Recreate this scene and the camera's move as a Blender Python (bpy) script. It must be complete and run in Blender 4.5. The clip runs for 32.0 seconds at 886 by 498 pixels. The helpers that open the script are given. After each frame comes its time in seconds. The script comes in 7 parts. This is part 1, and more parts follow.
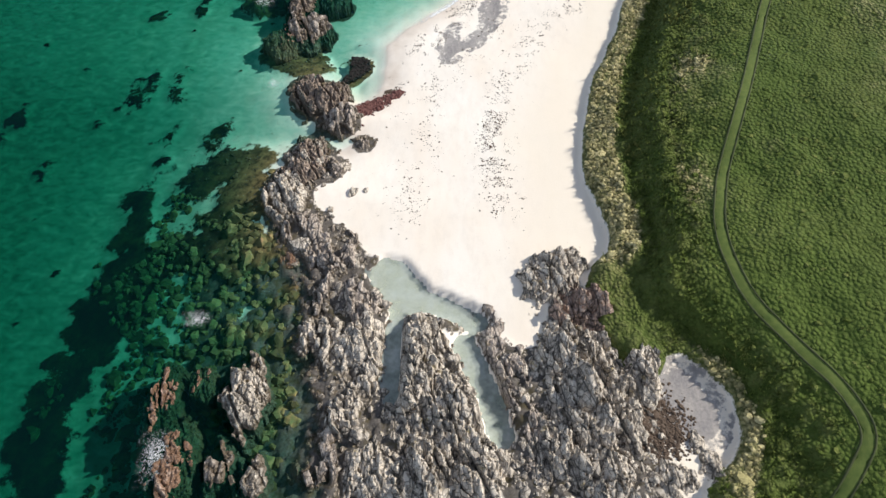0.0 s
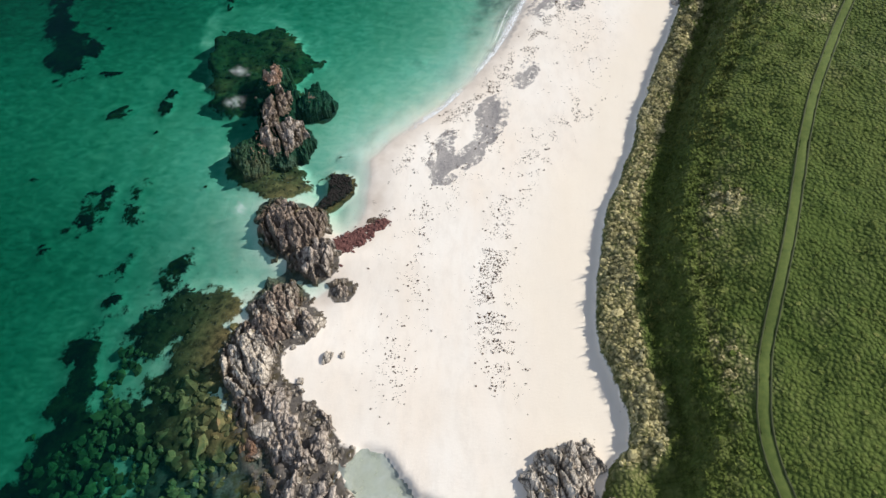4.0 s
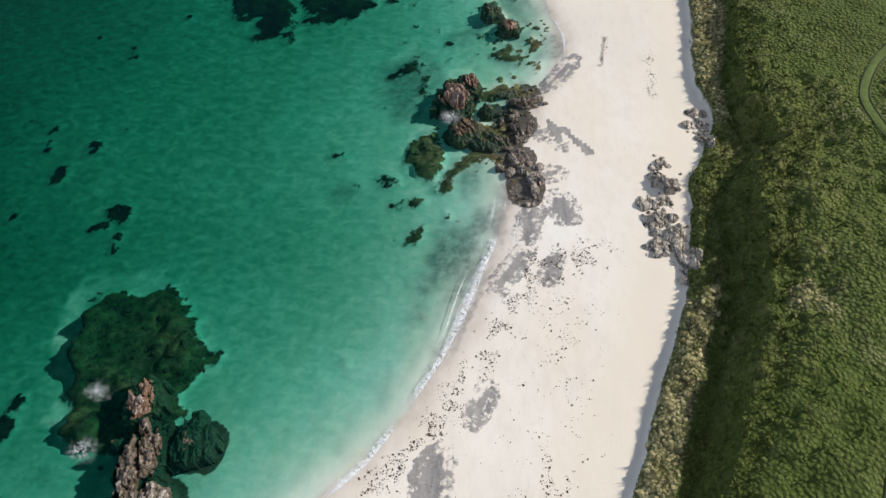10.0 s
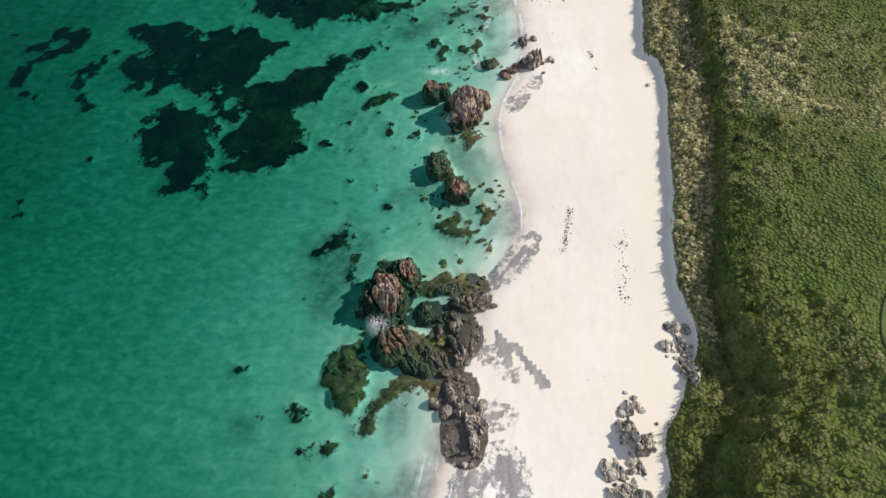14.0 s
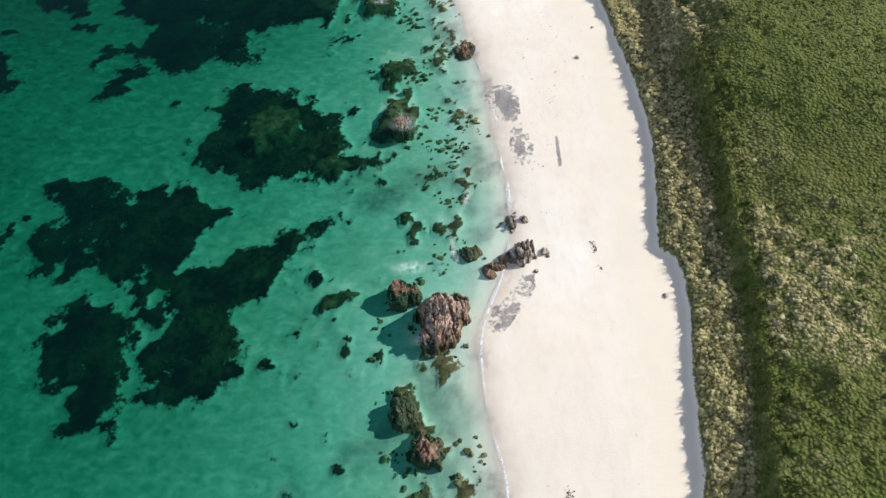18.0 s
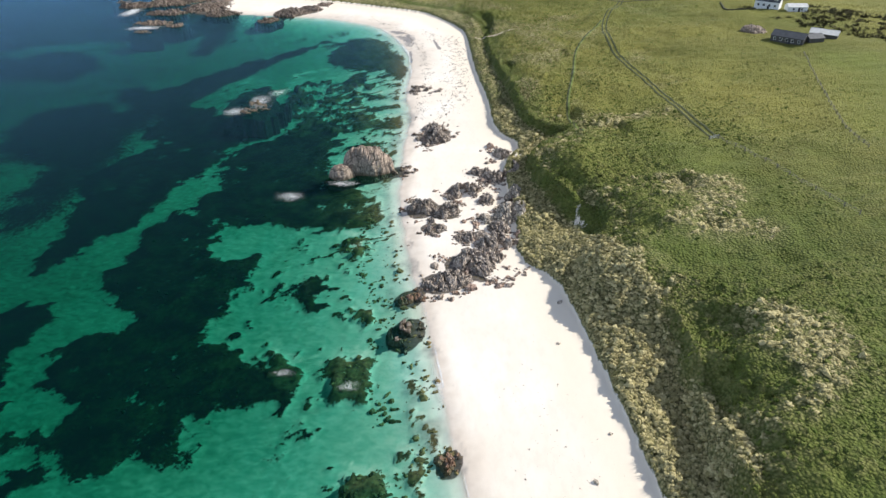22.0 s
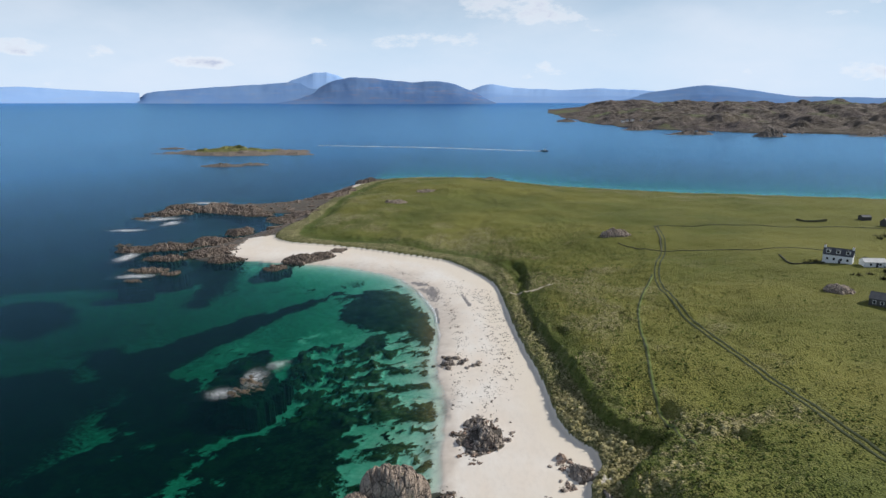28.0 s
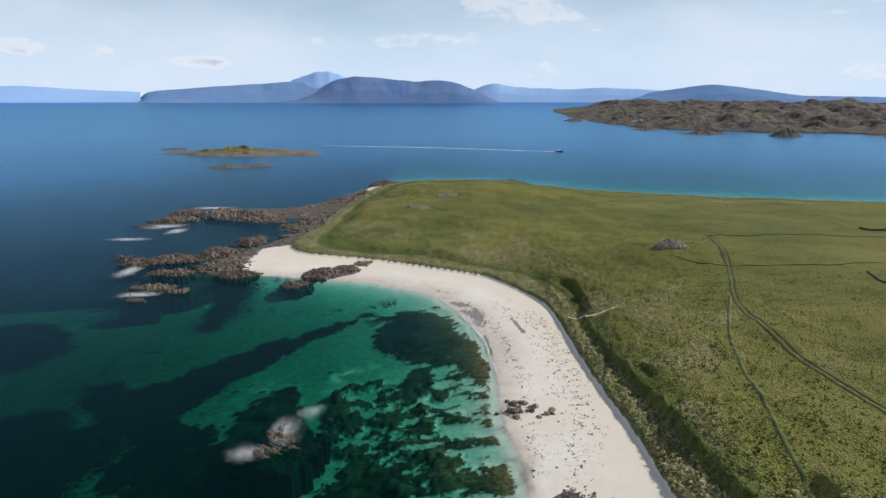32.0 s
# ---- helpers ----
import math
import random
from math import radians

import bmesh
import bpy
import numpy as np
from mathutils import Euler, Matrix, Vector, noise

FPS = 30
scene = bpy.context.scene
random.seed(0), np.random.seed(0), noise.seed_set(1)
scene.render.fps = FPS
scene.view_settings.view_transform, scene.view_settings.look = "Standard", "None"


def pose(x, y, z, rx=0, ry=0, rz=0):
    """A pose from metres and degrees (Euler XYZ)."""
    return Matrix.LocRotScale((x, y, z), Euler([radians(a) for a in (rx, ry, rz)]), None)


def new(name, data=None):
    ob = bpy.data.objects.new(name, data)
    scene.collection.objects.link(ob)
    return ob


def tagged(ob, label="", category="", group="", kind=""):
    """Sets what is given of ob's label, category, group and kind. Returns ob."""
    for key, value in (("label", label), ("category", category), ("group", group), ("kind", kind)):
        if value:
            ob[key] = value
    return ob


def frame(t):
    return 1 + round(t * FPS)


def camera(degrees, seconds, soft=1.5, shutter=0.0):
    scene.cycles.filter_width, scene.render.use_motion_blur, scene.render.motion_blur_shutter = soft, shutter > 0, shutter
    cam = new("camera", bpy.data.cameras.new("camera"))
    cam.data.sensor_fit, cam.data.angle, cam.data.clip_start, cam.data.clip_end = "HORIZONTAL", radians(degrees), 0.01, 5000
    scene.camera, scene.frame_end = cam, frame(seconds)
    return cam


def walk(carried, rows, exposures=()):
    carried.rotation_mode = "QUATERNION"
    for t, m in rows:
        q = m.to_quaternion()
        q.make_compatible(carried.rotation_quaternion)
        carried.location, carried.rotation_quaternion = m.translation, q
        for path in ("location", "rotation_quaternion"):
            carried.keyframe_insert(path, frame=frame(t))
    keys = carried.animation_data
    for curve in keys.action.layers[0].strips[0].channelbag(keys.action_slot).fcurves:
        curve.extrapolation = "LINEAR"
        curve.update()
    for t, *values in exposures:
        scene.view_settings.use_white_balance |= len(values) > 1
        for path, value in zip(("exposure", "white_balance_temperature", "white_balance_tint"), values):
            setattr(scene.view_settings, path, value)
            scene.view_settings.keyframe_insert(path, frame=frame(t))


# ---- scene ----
cam = camera(67.9, 32.0)
METRES, EYE = 340.0, 87.5
ROWS = [
    (0.0, 0.0, 0.0, 0.0, -7.72, -56.09, 5.23),
    (0.5, 0.0015, 0.0067, 0.0001, -7.69, -56.12, 5.3),
    (1.0, 0.0028, 0.0149, 0.0003, -7.7, -56.14, 5.28),
    (1.5, 0.0046, 0.0243, 0.0003, -7.7, -56.13, 5.31),
    (2.0, 0.0068, 0.0349, 0.0002, -7.67, -56.12, 5.37),
    (2.5, 0.009, 0.0465, 0.0003, -7.68, -56.09, 5.39),
    (3.0, 0.0116, 0.0591, 0.0003, -7.66, -56.09, 5.42),
    (3.5, 0.0144, 0.0722, 0.0003, -7.65, -56.02, 5.45),
    (5.5, 0.0276, 0.1313, 0.0019, -7.7, -55.96, 5.5),
    (6.0, 0.0317, 0.1463, 0.0022, -7.65, -55.87, 5.54),
    (6.5, 0.0357, 0.1613, 0.0027, -7.66, -55.78, 5.54),
    (7.0, 0.0401, 0.1764, 0.0032, -7.62, -55.68, 5.58),
    (7.5, 0.0448, 0.1915, 0.0037, -7.6, -55.59, 5.63),
    (8.0, 0.0497, 0.2067, 0.0041, -7.59, -55.49, 5.63),
    (8.5, 0.0554, 0.2219, 0.0048, -7.58, -55.41, 5.7),
    (9.0, 0.0612, 0.2374, 0.0054, -7.6, -55.39, 5.64),
    (9.5, 0.0682, 0.2522, 0.0057, -7.56, -55.25, 5.73),
    (10.0, 0.0755, 0.2669, 0.0059, -7.56, -55.14, 5.8),
    (10.5, 0.0827, 0.282, 0.0063, -7.57, -55.13, 5.77),
    (11.0, 0.09, 0.2972, 0.0069, -7.59, -55.13, 5.74),
    (11.5, 0.0973, 0.312, 0.0071, -7.59, -55.02, 5.79),
    (12.0, 0.1037, 0.3274, 0.0076, -7.63, -55.01, 5.78),
    (12.5, 0.1101, 0.3427, 0.0081, -7.63, -54.99, 5.82),
    (13.0, 0.1161, 0.3581, 0.0082, -7.63, -54.92, 5.82),
    (13.5, 0.1217, 0.3736, 0.0084, -7.61, -54.86, 5.82),
    (14.0, 0.1268, 0.3895, 0.0087, -7.65, -54.87, 5.79),
    (14.5, 0.1319, 0.4056, 0.0089, -7.68, -54.87, 5.8),
    (16.5, 0.1484, 0.4709, 0.0096, -7.82, -54.84, 5.68),
    (17.0, 0.1518, 0.4874, 0.0098, -7.84, -54.84, 5.66),
    (17.5, 0.155, 0.5035, 0.0097, -7.85, -54.77, 5.66),
    (18.0, 0.1585, 0.5209, 0.0103, -7.88, -53.65, 5.64),
    (18.5, 0.1619, 0.5369, 0.0102, -7.84, -50.43, 5.59),
    (19.0, 0.1655, 0.5528, 0.0096, -7.82, -47.6, 5.57),
    (19.5, 0.1689, 0.5692, 0.0095, -7.82, -45.01, 5.47),
    (20.0, 0.1726, 0.5856, 0.0091, -7.8, -42.34, 5.44),
    (20.5, 0.1761, 0.6022, 0.0091, -7.8, -39.69, 5.4),
    (21.0, 0.1797, 0.619, 0.0086, -7.78, -37.01, 5.34),
    (21.5, 0.1833, 0.6357, 0.0081, -7.75, -34.35, 5.31),
    (22.0, 0.1866, 0.6524, 0.0077, -7.74, -31.68, 5.26),
    (22.5, 0.1903, 0.6693, 0.0073, -7.69, -29.03, 5.23),
    (23.0, 0.1935, 0.6865, 0.0069, -7.66, -26.4, 5.2),
    (23.5, 0.1961, 0.7034, 0.0067, -7.66, -23.76, 5.15),
    (24.0, 0.1981, 0.7202, 0.0068, -7.64, -21.21, 5.12),
    (24.5, 0.1985, 0.7367, 0.0064, -7.64, -18.91, 5.07),
    (25.0, 0.1978, 0.7527, 0.0064, -7.63, -16.81, 5.0),
    (25.5, 0.1956, 0.7681, 0.0067, -7.64, -14.71, 4.96),
    (27.5, 0.1774, 0.8245, 0.0064, -7.65, -12.63, 4.92),
    (28.0, 0.1708, 0.8382, 0.0064, -7.65, -12.63, 4.91),
    (28.5, 0.1636, 0.8517, 0.0065, -7.65, -12.63, 4.91),
    (29.0, 0.1563, 0.8654, 0.0067, -7.65, -12.63, 4.91),
    (29.5, 0.1496, 0.8797, 0.0068, -7.64, -12.64, 4.9),
    (30.0, 0.1438, 0.8945, 0.0068, -7.64, -12.64, 4.88),
    (30.5, 0.1391, 0.9101, 0.0069, -7.63, -12.64, 4.89),
    (31.0, 0.1353, 0.9262, 0.0068, -7.62, -12.65, 4.89),
    (31.5, 0.1324, 0.9424, 0.007, -7.62, -12.65, 4.89),
    (32.0, 0.1305, 0.9578, 0.0074, -7.6, -12.66, 4.9),
]
BASE = pose(0, 0, EYE, -0.2, -4.95, 0) @ pose(0, 0, 0, 0, 0, 7.65)
walk(cam, [(t, BASE @ pose(METRES * x, METRES * y, METRES * z, 90 + pitch, roll, yaw)) for t, x, y, z, yaw, pitch, roll in ROWS],
     exposures=[(0, 0.3), (3, 0.25), (6, 0.0), (9, 0.0), (13, 0.17), (18, 0.27), (20, 0.40), (22, 0.47), (24, 0.50), (25, 0.36), (27.5, -0.14), (28, -0.22), (32, -0.24)])

# ---- light ----
SUN_DIR = Vector((0.80, 0.22, 0.58)).normalized()
SUN_EL = math.asin(SUN_DIR.z)
SUN_AZ = math.atan2(SUN_DIR.x, SUN_DIR.y)
sun_data = bpy.data.lights.new("sun", "SUN")
sun_data.energy, sun_data.angle, sun_data.color = 4.6, radians(0.53), (1.0, 0.95, 0.87)
sun = new("sun", sun_data)
sun.rotation_euler = SUN_DIR.to_track_quat("Z", "Y").to_euler()

world = bpy.data.worlds.new("sky")
scene.world = world
world.use_nodes = True
wt = world.node_tree
wt.nodes.clear()


def wnode(kind, **sets):
    n = wt.nodes.new(kind)
    for k, v in sets.items():
        n.inputs[k].default_value = v
    return n


sky = wt.nodes.new("ShaderNodeTexSky")
sky.sky_type, sky.sun_disc = "NISHITA", False
sky.sun_elevation, sky.sun_rotation = SUN_EL, SUN_AZ
sky.air_density, sky.dust_density, sky.ozone_density = 1.0, 0.0, 3.0
coord = wt.nodes.new("ShaderNodeTexCoord")
stretch = wt.nodes.new("ShaderNodeMapping")
stretch.inputs["Scale"].default_value = (7.0, 7.0, 17.0)
wt.links.new(coord.outputs["Generated"], stretch.inputs["Vector"])
puffs = wnode("ShaderNodeTexNoise", Scale=1.5, Detail=9.0, Roughness=0.64)
wt.links.new(stretch.outputs["Vector"], puffs.inputs["Vector"])
veil = wnode("ShaderNodeTexNoise", Scale=0.45, Detail=5.0, Roughness=0.55)
wt.links.new(stretch.outputs["Vector"], veil.inputs["Vector"])
cover = wt.nodes.new("ShaderNodeMapRange")
cover.inputs["From Min"].default_value, cover.inputs["From Max"].default_value = 0.53, 0.72


def bank(az, el, wide, tall):
    """How far a direction lies inside a cloud bank: bearing and height in degrees, half sizes in degrees."""
    c = Vector((math.sin(radians(az)) * math.cos(radians(el)), math.cos(radians(az)) * math.cos(radians(el)), math.sin(radians(el))))
    side = Vector((math.cos(radians(az)), -math.sin(radians(az)), 0))
    away = wt.nodes.new("ShaderNodeVectorMath")
    away.operation = "SUBTRACT"
    wt.links.new(coord.outputs["Generated"], away.inputs[0])
    away.inputs[1].default_value = c
    total = None
    for axis, half in ((side, wide), (side.cross(c) if side.cross(c).z > 0 else -side.cross(c), tall)):
        dot = wt.nodes.new("ShaderNodeVectorMath")
        dot.operation = "DOT_PRODUCT"
        wt.links.new(away.outputs["Vector"], dot.inputs[0])
        dot.inputs[1].default_value = axis / math.sin(radians(half))
        sq = wt.nodes.new("ShaderNodeMath")
        sq.operation = "MULTIPLY"
        wt.links.new(dot.outputs["Value"], sq.inputs[0])
        wt.links.new(dot.outputs["Value"], sq.inputs[1])
        if total is None:
            total = sq
        else:
            both = wt.nodes.new("ShaderNodeMath")
            wt.links.new(total.outputs["Value"], both.inputs[0])
            wt.links.new(sq.outputs["Value"], both.inputs[1])
            total = both
    m = wt.nodes.new("ShaderNodeMapRange")
    for key, value in (("From Min", 0.0), ("From Max", 1.6), ("To Min", 0.13), ("To Max", -0.10)):
        m.inputs[key].default_value = value
    wt.links.new(total.outputs["Value"], m.inputs["Value"])
    return m.outputs["Result"]


banks = None
for az, el, wide, tall in ((6.0, 7.4, 4.6, 2.2), (-4.2, 4.7, 3.4, 0.8), (0.5, 4.9, 3.0, 0.8), (33.5, 7.2, 2.2, 1.5), (30.2, 5.9, 1.6, 0.6), (-32, 3.6, 2.6, 0.6), (-27, 3.3, 2.0, 0.7), (-19, 2.8, 2.8, 0.5), (33, 2.0, 4, 0.7)):
    one = bank(az, el, wide, tall)
    if banks is None:
        banks = one
    else:
        most = wt.nodes.new("ShaderNodeMath")
        most.operation = "MAXIMUM"
        wt.links.new(banks, most.inputs[0])
        wt.links.new(one, most.inputs[1])
        banks = most.outputs["Value"]
heap = wt.nodes.new("ShaderNodeMath")
wt.links.new(puffs.outputs["Fac"], heap.inputs[0])
wt.links.new(banks, heap.inputs[1])
wt.links.new(heap.outputs["Value"], cover.inputs["Value"])
grey = wt.nodes.new("ShaderNodeMapRange")
grey.inputs["From Min"].default_value, grey.inputs["From Max"].default_value = 0.60, 0.76
wt.links.new(heap.outputs["Value"], grey.inputs["Value"])
shade = wt.nodes.new("ShaderNodeMix")
shade.data_type = "RGBA"
shade.inputs["A"].default_value = (13.4, 13.6, 14.2, 1)
shade.inputs["B"].default_value = (6.6, 7.8, 10.6, 1)
wt.links.new(grey.outputs["Result"], shade.inputs["Factor"])
thin = wt.nodes.new("ShaderNodeMapRange")
thin.inputs["From Min"].default_value, thin.inputs["From Max"].default_value = 0.36, 0.70
thin.inputs["To Max"].default_value = 0.5
wt.links.new(veil.outputs["Fac"], thin.inputs["Value"])
cloud_mix = wt.nodes.new("ShaderNodeMix")
cloud_mix.data_type = "RGBA"
cloud_mix.inputs["B"].default_value = (12.2, 12.9, 14.4, 1)
wt.links.new(thin.outputs["Result"], cloud_mix.inputs["Factor"])
cloud_mix2 = wt.nodes.new("ShaderNodeMix")
cloud_mix2.data_type = "RGBA"
wt.links.new(shade.outputs["Result"], cloud_mix2.inputs["B"])
wt.links.new(cover.outputs["Result"], cloud_mix2.inputs["Factor"])
wt.links.new(cloud_mix.outputs["Result"], cloud_mix2.inputs["A"])
split = wt.nodes.new("ShaderNodeSeparateXYZ")
wt.links.new(coord.outputs["Generated"], split.inputs["Vector"])
low = wt.nodes.new("ShaderNodeMapRange")
low.interpolation_type = "SMOOTHERSTEP"
for key, value in (("From Min", -0.02), ("From Max", 0.30), ("To Min", 0.97), ("To Max", 0.0)):
    low.inputs[key].default_value = value
wt.links.new(split.outputs["Z"], low.inputs["Value"])
haze_mix = wt.nodes.new("ShaderNodeMix")
haze_mix.data_type = "RGBA"
haze_mix.inputs["B"].default_value = (8.9, 11.3, 14.3, 1)
wt.links.new(low.outputs["Result"], haze_mix.inputs["Factor"])
wt.links.new(sky.outputs["Color"], haze_mix.inputs["A"])
wt.links.new(haze_mix.outputs["Result"], cloud_mix.inputs["A"])
back = wnode("ShaderNodeBackground", Strength=0.08)
wt.links.new(cloud_mix2.outputs["Result"], back.inputs["Color"])
world_out = wt.nodes.new("ShaderNodeOutputWorld")
wt.links.new(back.outputs["Background"], world_out.inputs["Surface"])


# ---- noise ----
def hash2(ix, iy, seed):
    n = (ix.astype(np.int64) * 374761393 + iy.astype(np.int64) * 668265263 + seed * 1442695041) & 0x7FFFFFFF
    n = ((n ^ (n >> 13)) * 1274126177) & 0x7FFFFFFF
    n = ((n ^ (n >> 16)) * 461845907) & 0x7FFFFFFF
    return (n ^ (n >> 15)) / float(0x7FFFFFFF)


def value_noise(x, y, seed=0):
    ix, iy = np.floor(x), np.floor(y)
    fx, fy = x - ix, y - iy
    fx, fy = fx * fx * (3 - 2 * fx), fy * fy * (3 - 2 * fy)
    a, b = hash2(ix, iy, seed), hash2(ix + 1, iy, seed)
    c, d = hash2(ix, iy + 1, seed), hash2(ix + 1, iy + 1, seed)
    return (a + (b - a) * fx) * (1 - fy) + (c + (d - c) * fx) * fy


def fbm(x, y, octaves=4, seed=0):
    total, amp, norm = 0, 1.0, 0.0
    for k in range(octaves):
        ca, sa = math.cos(k * 1.1), math.sin(k * 1.1)
        total = total + amp * value_noise((x * ca - y * sa) * 2**k + 17 * k, (x * sa + y * ca) * 2**k - 9 * k, seed + k)
        norm += amp
        amp *= 0.5
    return total / norm - 0.5


def cells(x, y, seed=0):
    """Nearest and second nearest cell distance, and a random number for the cell."""
    ix, iy = np.floor(x), np.floor(y)
    f1, f2, who = np.full(x.shape, 9.0), np.full(x.shape, 9.0), np.zeros(x.shape)
    for ox in (-1, 0, 1):
        for oy in (-1, 0, 1):
            cx, cy = ix + ox, iy + oy
            d = np.hypot(cx + hash2(cx, cy, seed) - x, cy + hash2(cx, cy, seed + 7) - y)
            near = d < f1
            f2 = np.where(near, f1, np.minimum(f2, d))
            who = np.where(near, hash2(cx, cy, seed + 13), who)
            f1 = np.where(near, d, f1)
    return f1, f2, who


def plates(x, y, seed=0):
    """As cells, with a tilted flat top for each cell."""
    ix, iy = np.floor(x), np.floor(y)
    f1, f2, who, tip = np.full(x.shape, 9.0), np.full(x.shape, 9.0), np.zeros(x.shape), np.zeros(x.shape)
    for ox in (-1, 0, 1):
        for oy in (-1, 0, 1):
            cx, cy = ix + ox, iy + oy
            du, dv = x - cx - hash2(cx, cy, seed), y - cy - hash2(cx, cy, seed + 7)
            d = np.hypot(du, dv)
            near = d < f1
            f2 = np.where(near, f1, np.minimum(f2, d))
            own = hash2(cx, cy, seed + 13)
            a = 6.28 * hash2(cx, cy, seed + 29)
            tip = np.where(near, 0.75 * du + (0.3 + own) * (du * np.cos(a) + dv * np.sin(a)), tip)
            who = np.where(near, own, who)
            f1 = np.where(near, d, f1)
    return f1, f2, who, tip


def step(a, b, v):
    t = np.clip((v - a) / (b - a), 0, 1)
    return t * t * (3 - 2 * t)


# ---- plan lines: the waterline, the foot and the top of the dunes ----
COAST = [(-140, -1500), (-60, -400), (-30, -120), (-22, -20), (-14, 20), (-16, 29), (-17, 38), (-19, 46), (-19.7, 54), (-28, 65), (-30, 71),
         (-26.4, 79), (-19, 79), (-14.5, 82), (-20, 84), (-27, 92), (-26, 97), (-19, 92), (-15, 91), (-12, 95), (-11, 104), (-11.4, 109),
         (-4.4, 115.8), (5, 124.3), (11.3, 135), (16.5, 147), (21, 158), (23, 167), (25, 178), (28, 186), (29, 191.6), (34.5, 199), (37, 208),
         (35, 222), (33.5, 234), (39, 245), (41, 258), (39.5, 277)]
COAST_NORTH = [(37.5, 297), (33.6, 316), (30.4, 337), (28.3, 351), (25, 367.5), (22.5, 383), (19.5, 414), (19.6, 445), (21, 479), (17, 500),
               (18.5, 531), (17, 563), (11, 585), (5, 603), (-5, 622), (-20, 633), (-40, 645), (-70, 648), (-90, 655), (-120, 655), (-140, 668),
               (-125, 700), (-100, 755), (-94, 800), (-110, 822), (-175, 815), (-190, 840), (-175, 862), (-120, 872), (-95, 920), (-78, 1000)]
COAST_FAR = [(-60, 1030), (-20, 1055), (55, 1055), (122, 982), (171, 955), (265, 922), (384, 893), (700, 830), (1400, 700), (2600, 300), (2600, -1500)]
FOOT = [(31, -1500), (31, 0), (31.7, 19.4), (33, 21.6), (37.3, 25), (38.4, 29.6), (36.7, 35), (31, 39.3), (29, 34.3), (26.4, 33.5), (20.7, 43), (21, 52.4),
        (25.9, 56.6), (23.7, 66.6), (22.7, 73.9), (24, 80), (25, 86), (28.2, 96.3), (31.4, 102), (38.1, 121), (48, 142), (50, 150), (53, 160), (53.5, 167),
        (58.5, 175), (62, 183), (60.3, 190), (61, 200), (62.8, 206), (65, 222), (67.3, 236), (67.9, 245), (64.4, 249), (67.5, 263), (68.8, 277), (68.3, 291)]
FOOT_NORTH = [(65.6, 317), (64, 331), (61.8, 346), (60, 358), (51, 367), (53, 384), (52.5, 405), (51.5, 422), (60.5, 439), (53.6, 448), (51.2, 461),
              (51.4, 484), (48, 518), (46.5, 560), (46, 585), (43, 604), (28, 635), (18.5, 647), (-7.5, 661), (-24.8, 672), (-54, 684), (-80, 692), (-92, 712),
              (-90, 745), (-82, 775), (-85, 800), (-80, 860), (-76, 920), (-62, 990), (-30, 1035)]
FOOT_FAR = [(55, 1040), (122, 968), (171, 942), (265, 908), (384, 880), (700, 815), (1400, 680), (2500, 280), (2500, -1500)]
TOP = [(42, -1500), (42, 0), (43, 15), (43, 28), (41, 36), (36, 43), (33, 48), (36, 54.7), (36.4, 61), (36.3, 71), (38.1, 85), (40.5, 94), (43.5, 103),
       (48, 115), (52, 123), (59.5, 139), (62.5, 149), (64.5, 160), (69, 167), (74.6, 171.5), (70, 177), (67.5, 187), (69.7, 199), (72, 212), (76.5, 226),
       (78, 246), (79.5, 261), (80, 275), (80, 290), (80, 303), (81, 317), (84, 328), (80, 338), (71, 346), (70, 356), (75, 368), (75, 380), (66, 392)]
TOP_NORTH = [(60, 409), (63, 422), (77, 434), (79, 440), (69, 444), (64.5, 453), (62, 489), (58.5, 525), (56, 567), (60, 600), (56, 625), (39, 651), (0, 680),
             (-25, 690), (-55, 700), (-70, 712), (-70, 760), (-65, 860), (-60, 920), (-45, 990), (-20, 1015)]
TOP_FAR = [(60, 1020), (125, 950), (175, 925), (270, 890), (390, 865), (700, 800), (1400, 660), (2400, 250), (2400, -1500)]


def rounded(points, turns=1):
    """Corner-cutting of a closed line."""
    p = np.array(points, float)
    for _ in range(turns):
        q = np.roll(p, -1, 0)
        p = np.stack((0.75 * p + 0.25 * q, 0.25 * p + 0.75 * q), 1).reshape(-1, 2)
    return p


def side_of(x, y, poly):
    """Signed distance to a closed line, positive inside."""
    best, odd = np.full(x.shape, 1e9), np.zeros(x.shape, bool)
    for (ax, ay), (bx, by) in zip(poly, np.roll(poly, -1, 0)):
        dx, dy = bx - ax, by - ay
        t = np.clip(((x - ax) * dx + (y - ay) * dy) / (dx * dx + dy * dy), 0, 1)
        best = np.minimum(best, (x - ax - t * dx) ** 2 + (y - ay - t * dy) ** 2)
        if ay != by:
            odd ^= ((ay > y) != (by > y)) & (x < dx * (y - ay) / dy + ax)
    return np.where(odd, 1, -1) * np.sqrt(best)


def inside_by(x, y, line, reach=14.0):
    """Metres inside a closed outline, worked out only near it; far outside it is -reach."""
    poly = rounded(line)
    got = np.full(x.shape, -reach)
    near = (x > poly[:, 0].min() - reach) & (x < poly[:, 0].max() + reach) & (y > poly[:, 1].min() - reach) & (y < poly[:, 1].max() + reach)
    if near.any():
        got[near] = np.maximum(side_of(x[near], y[near], poly), -reach)
    return got


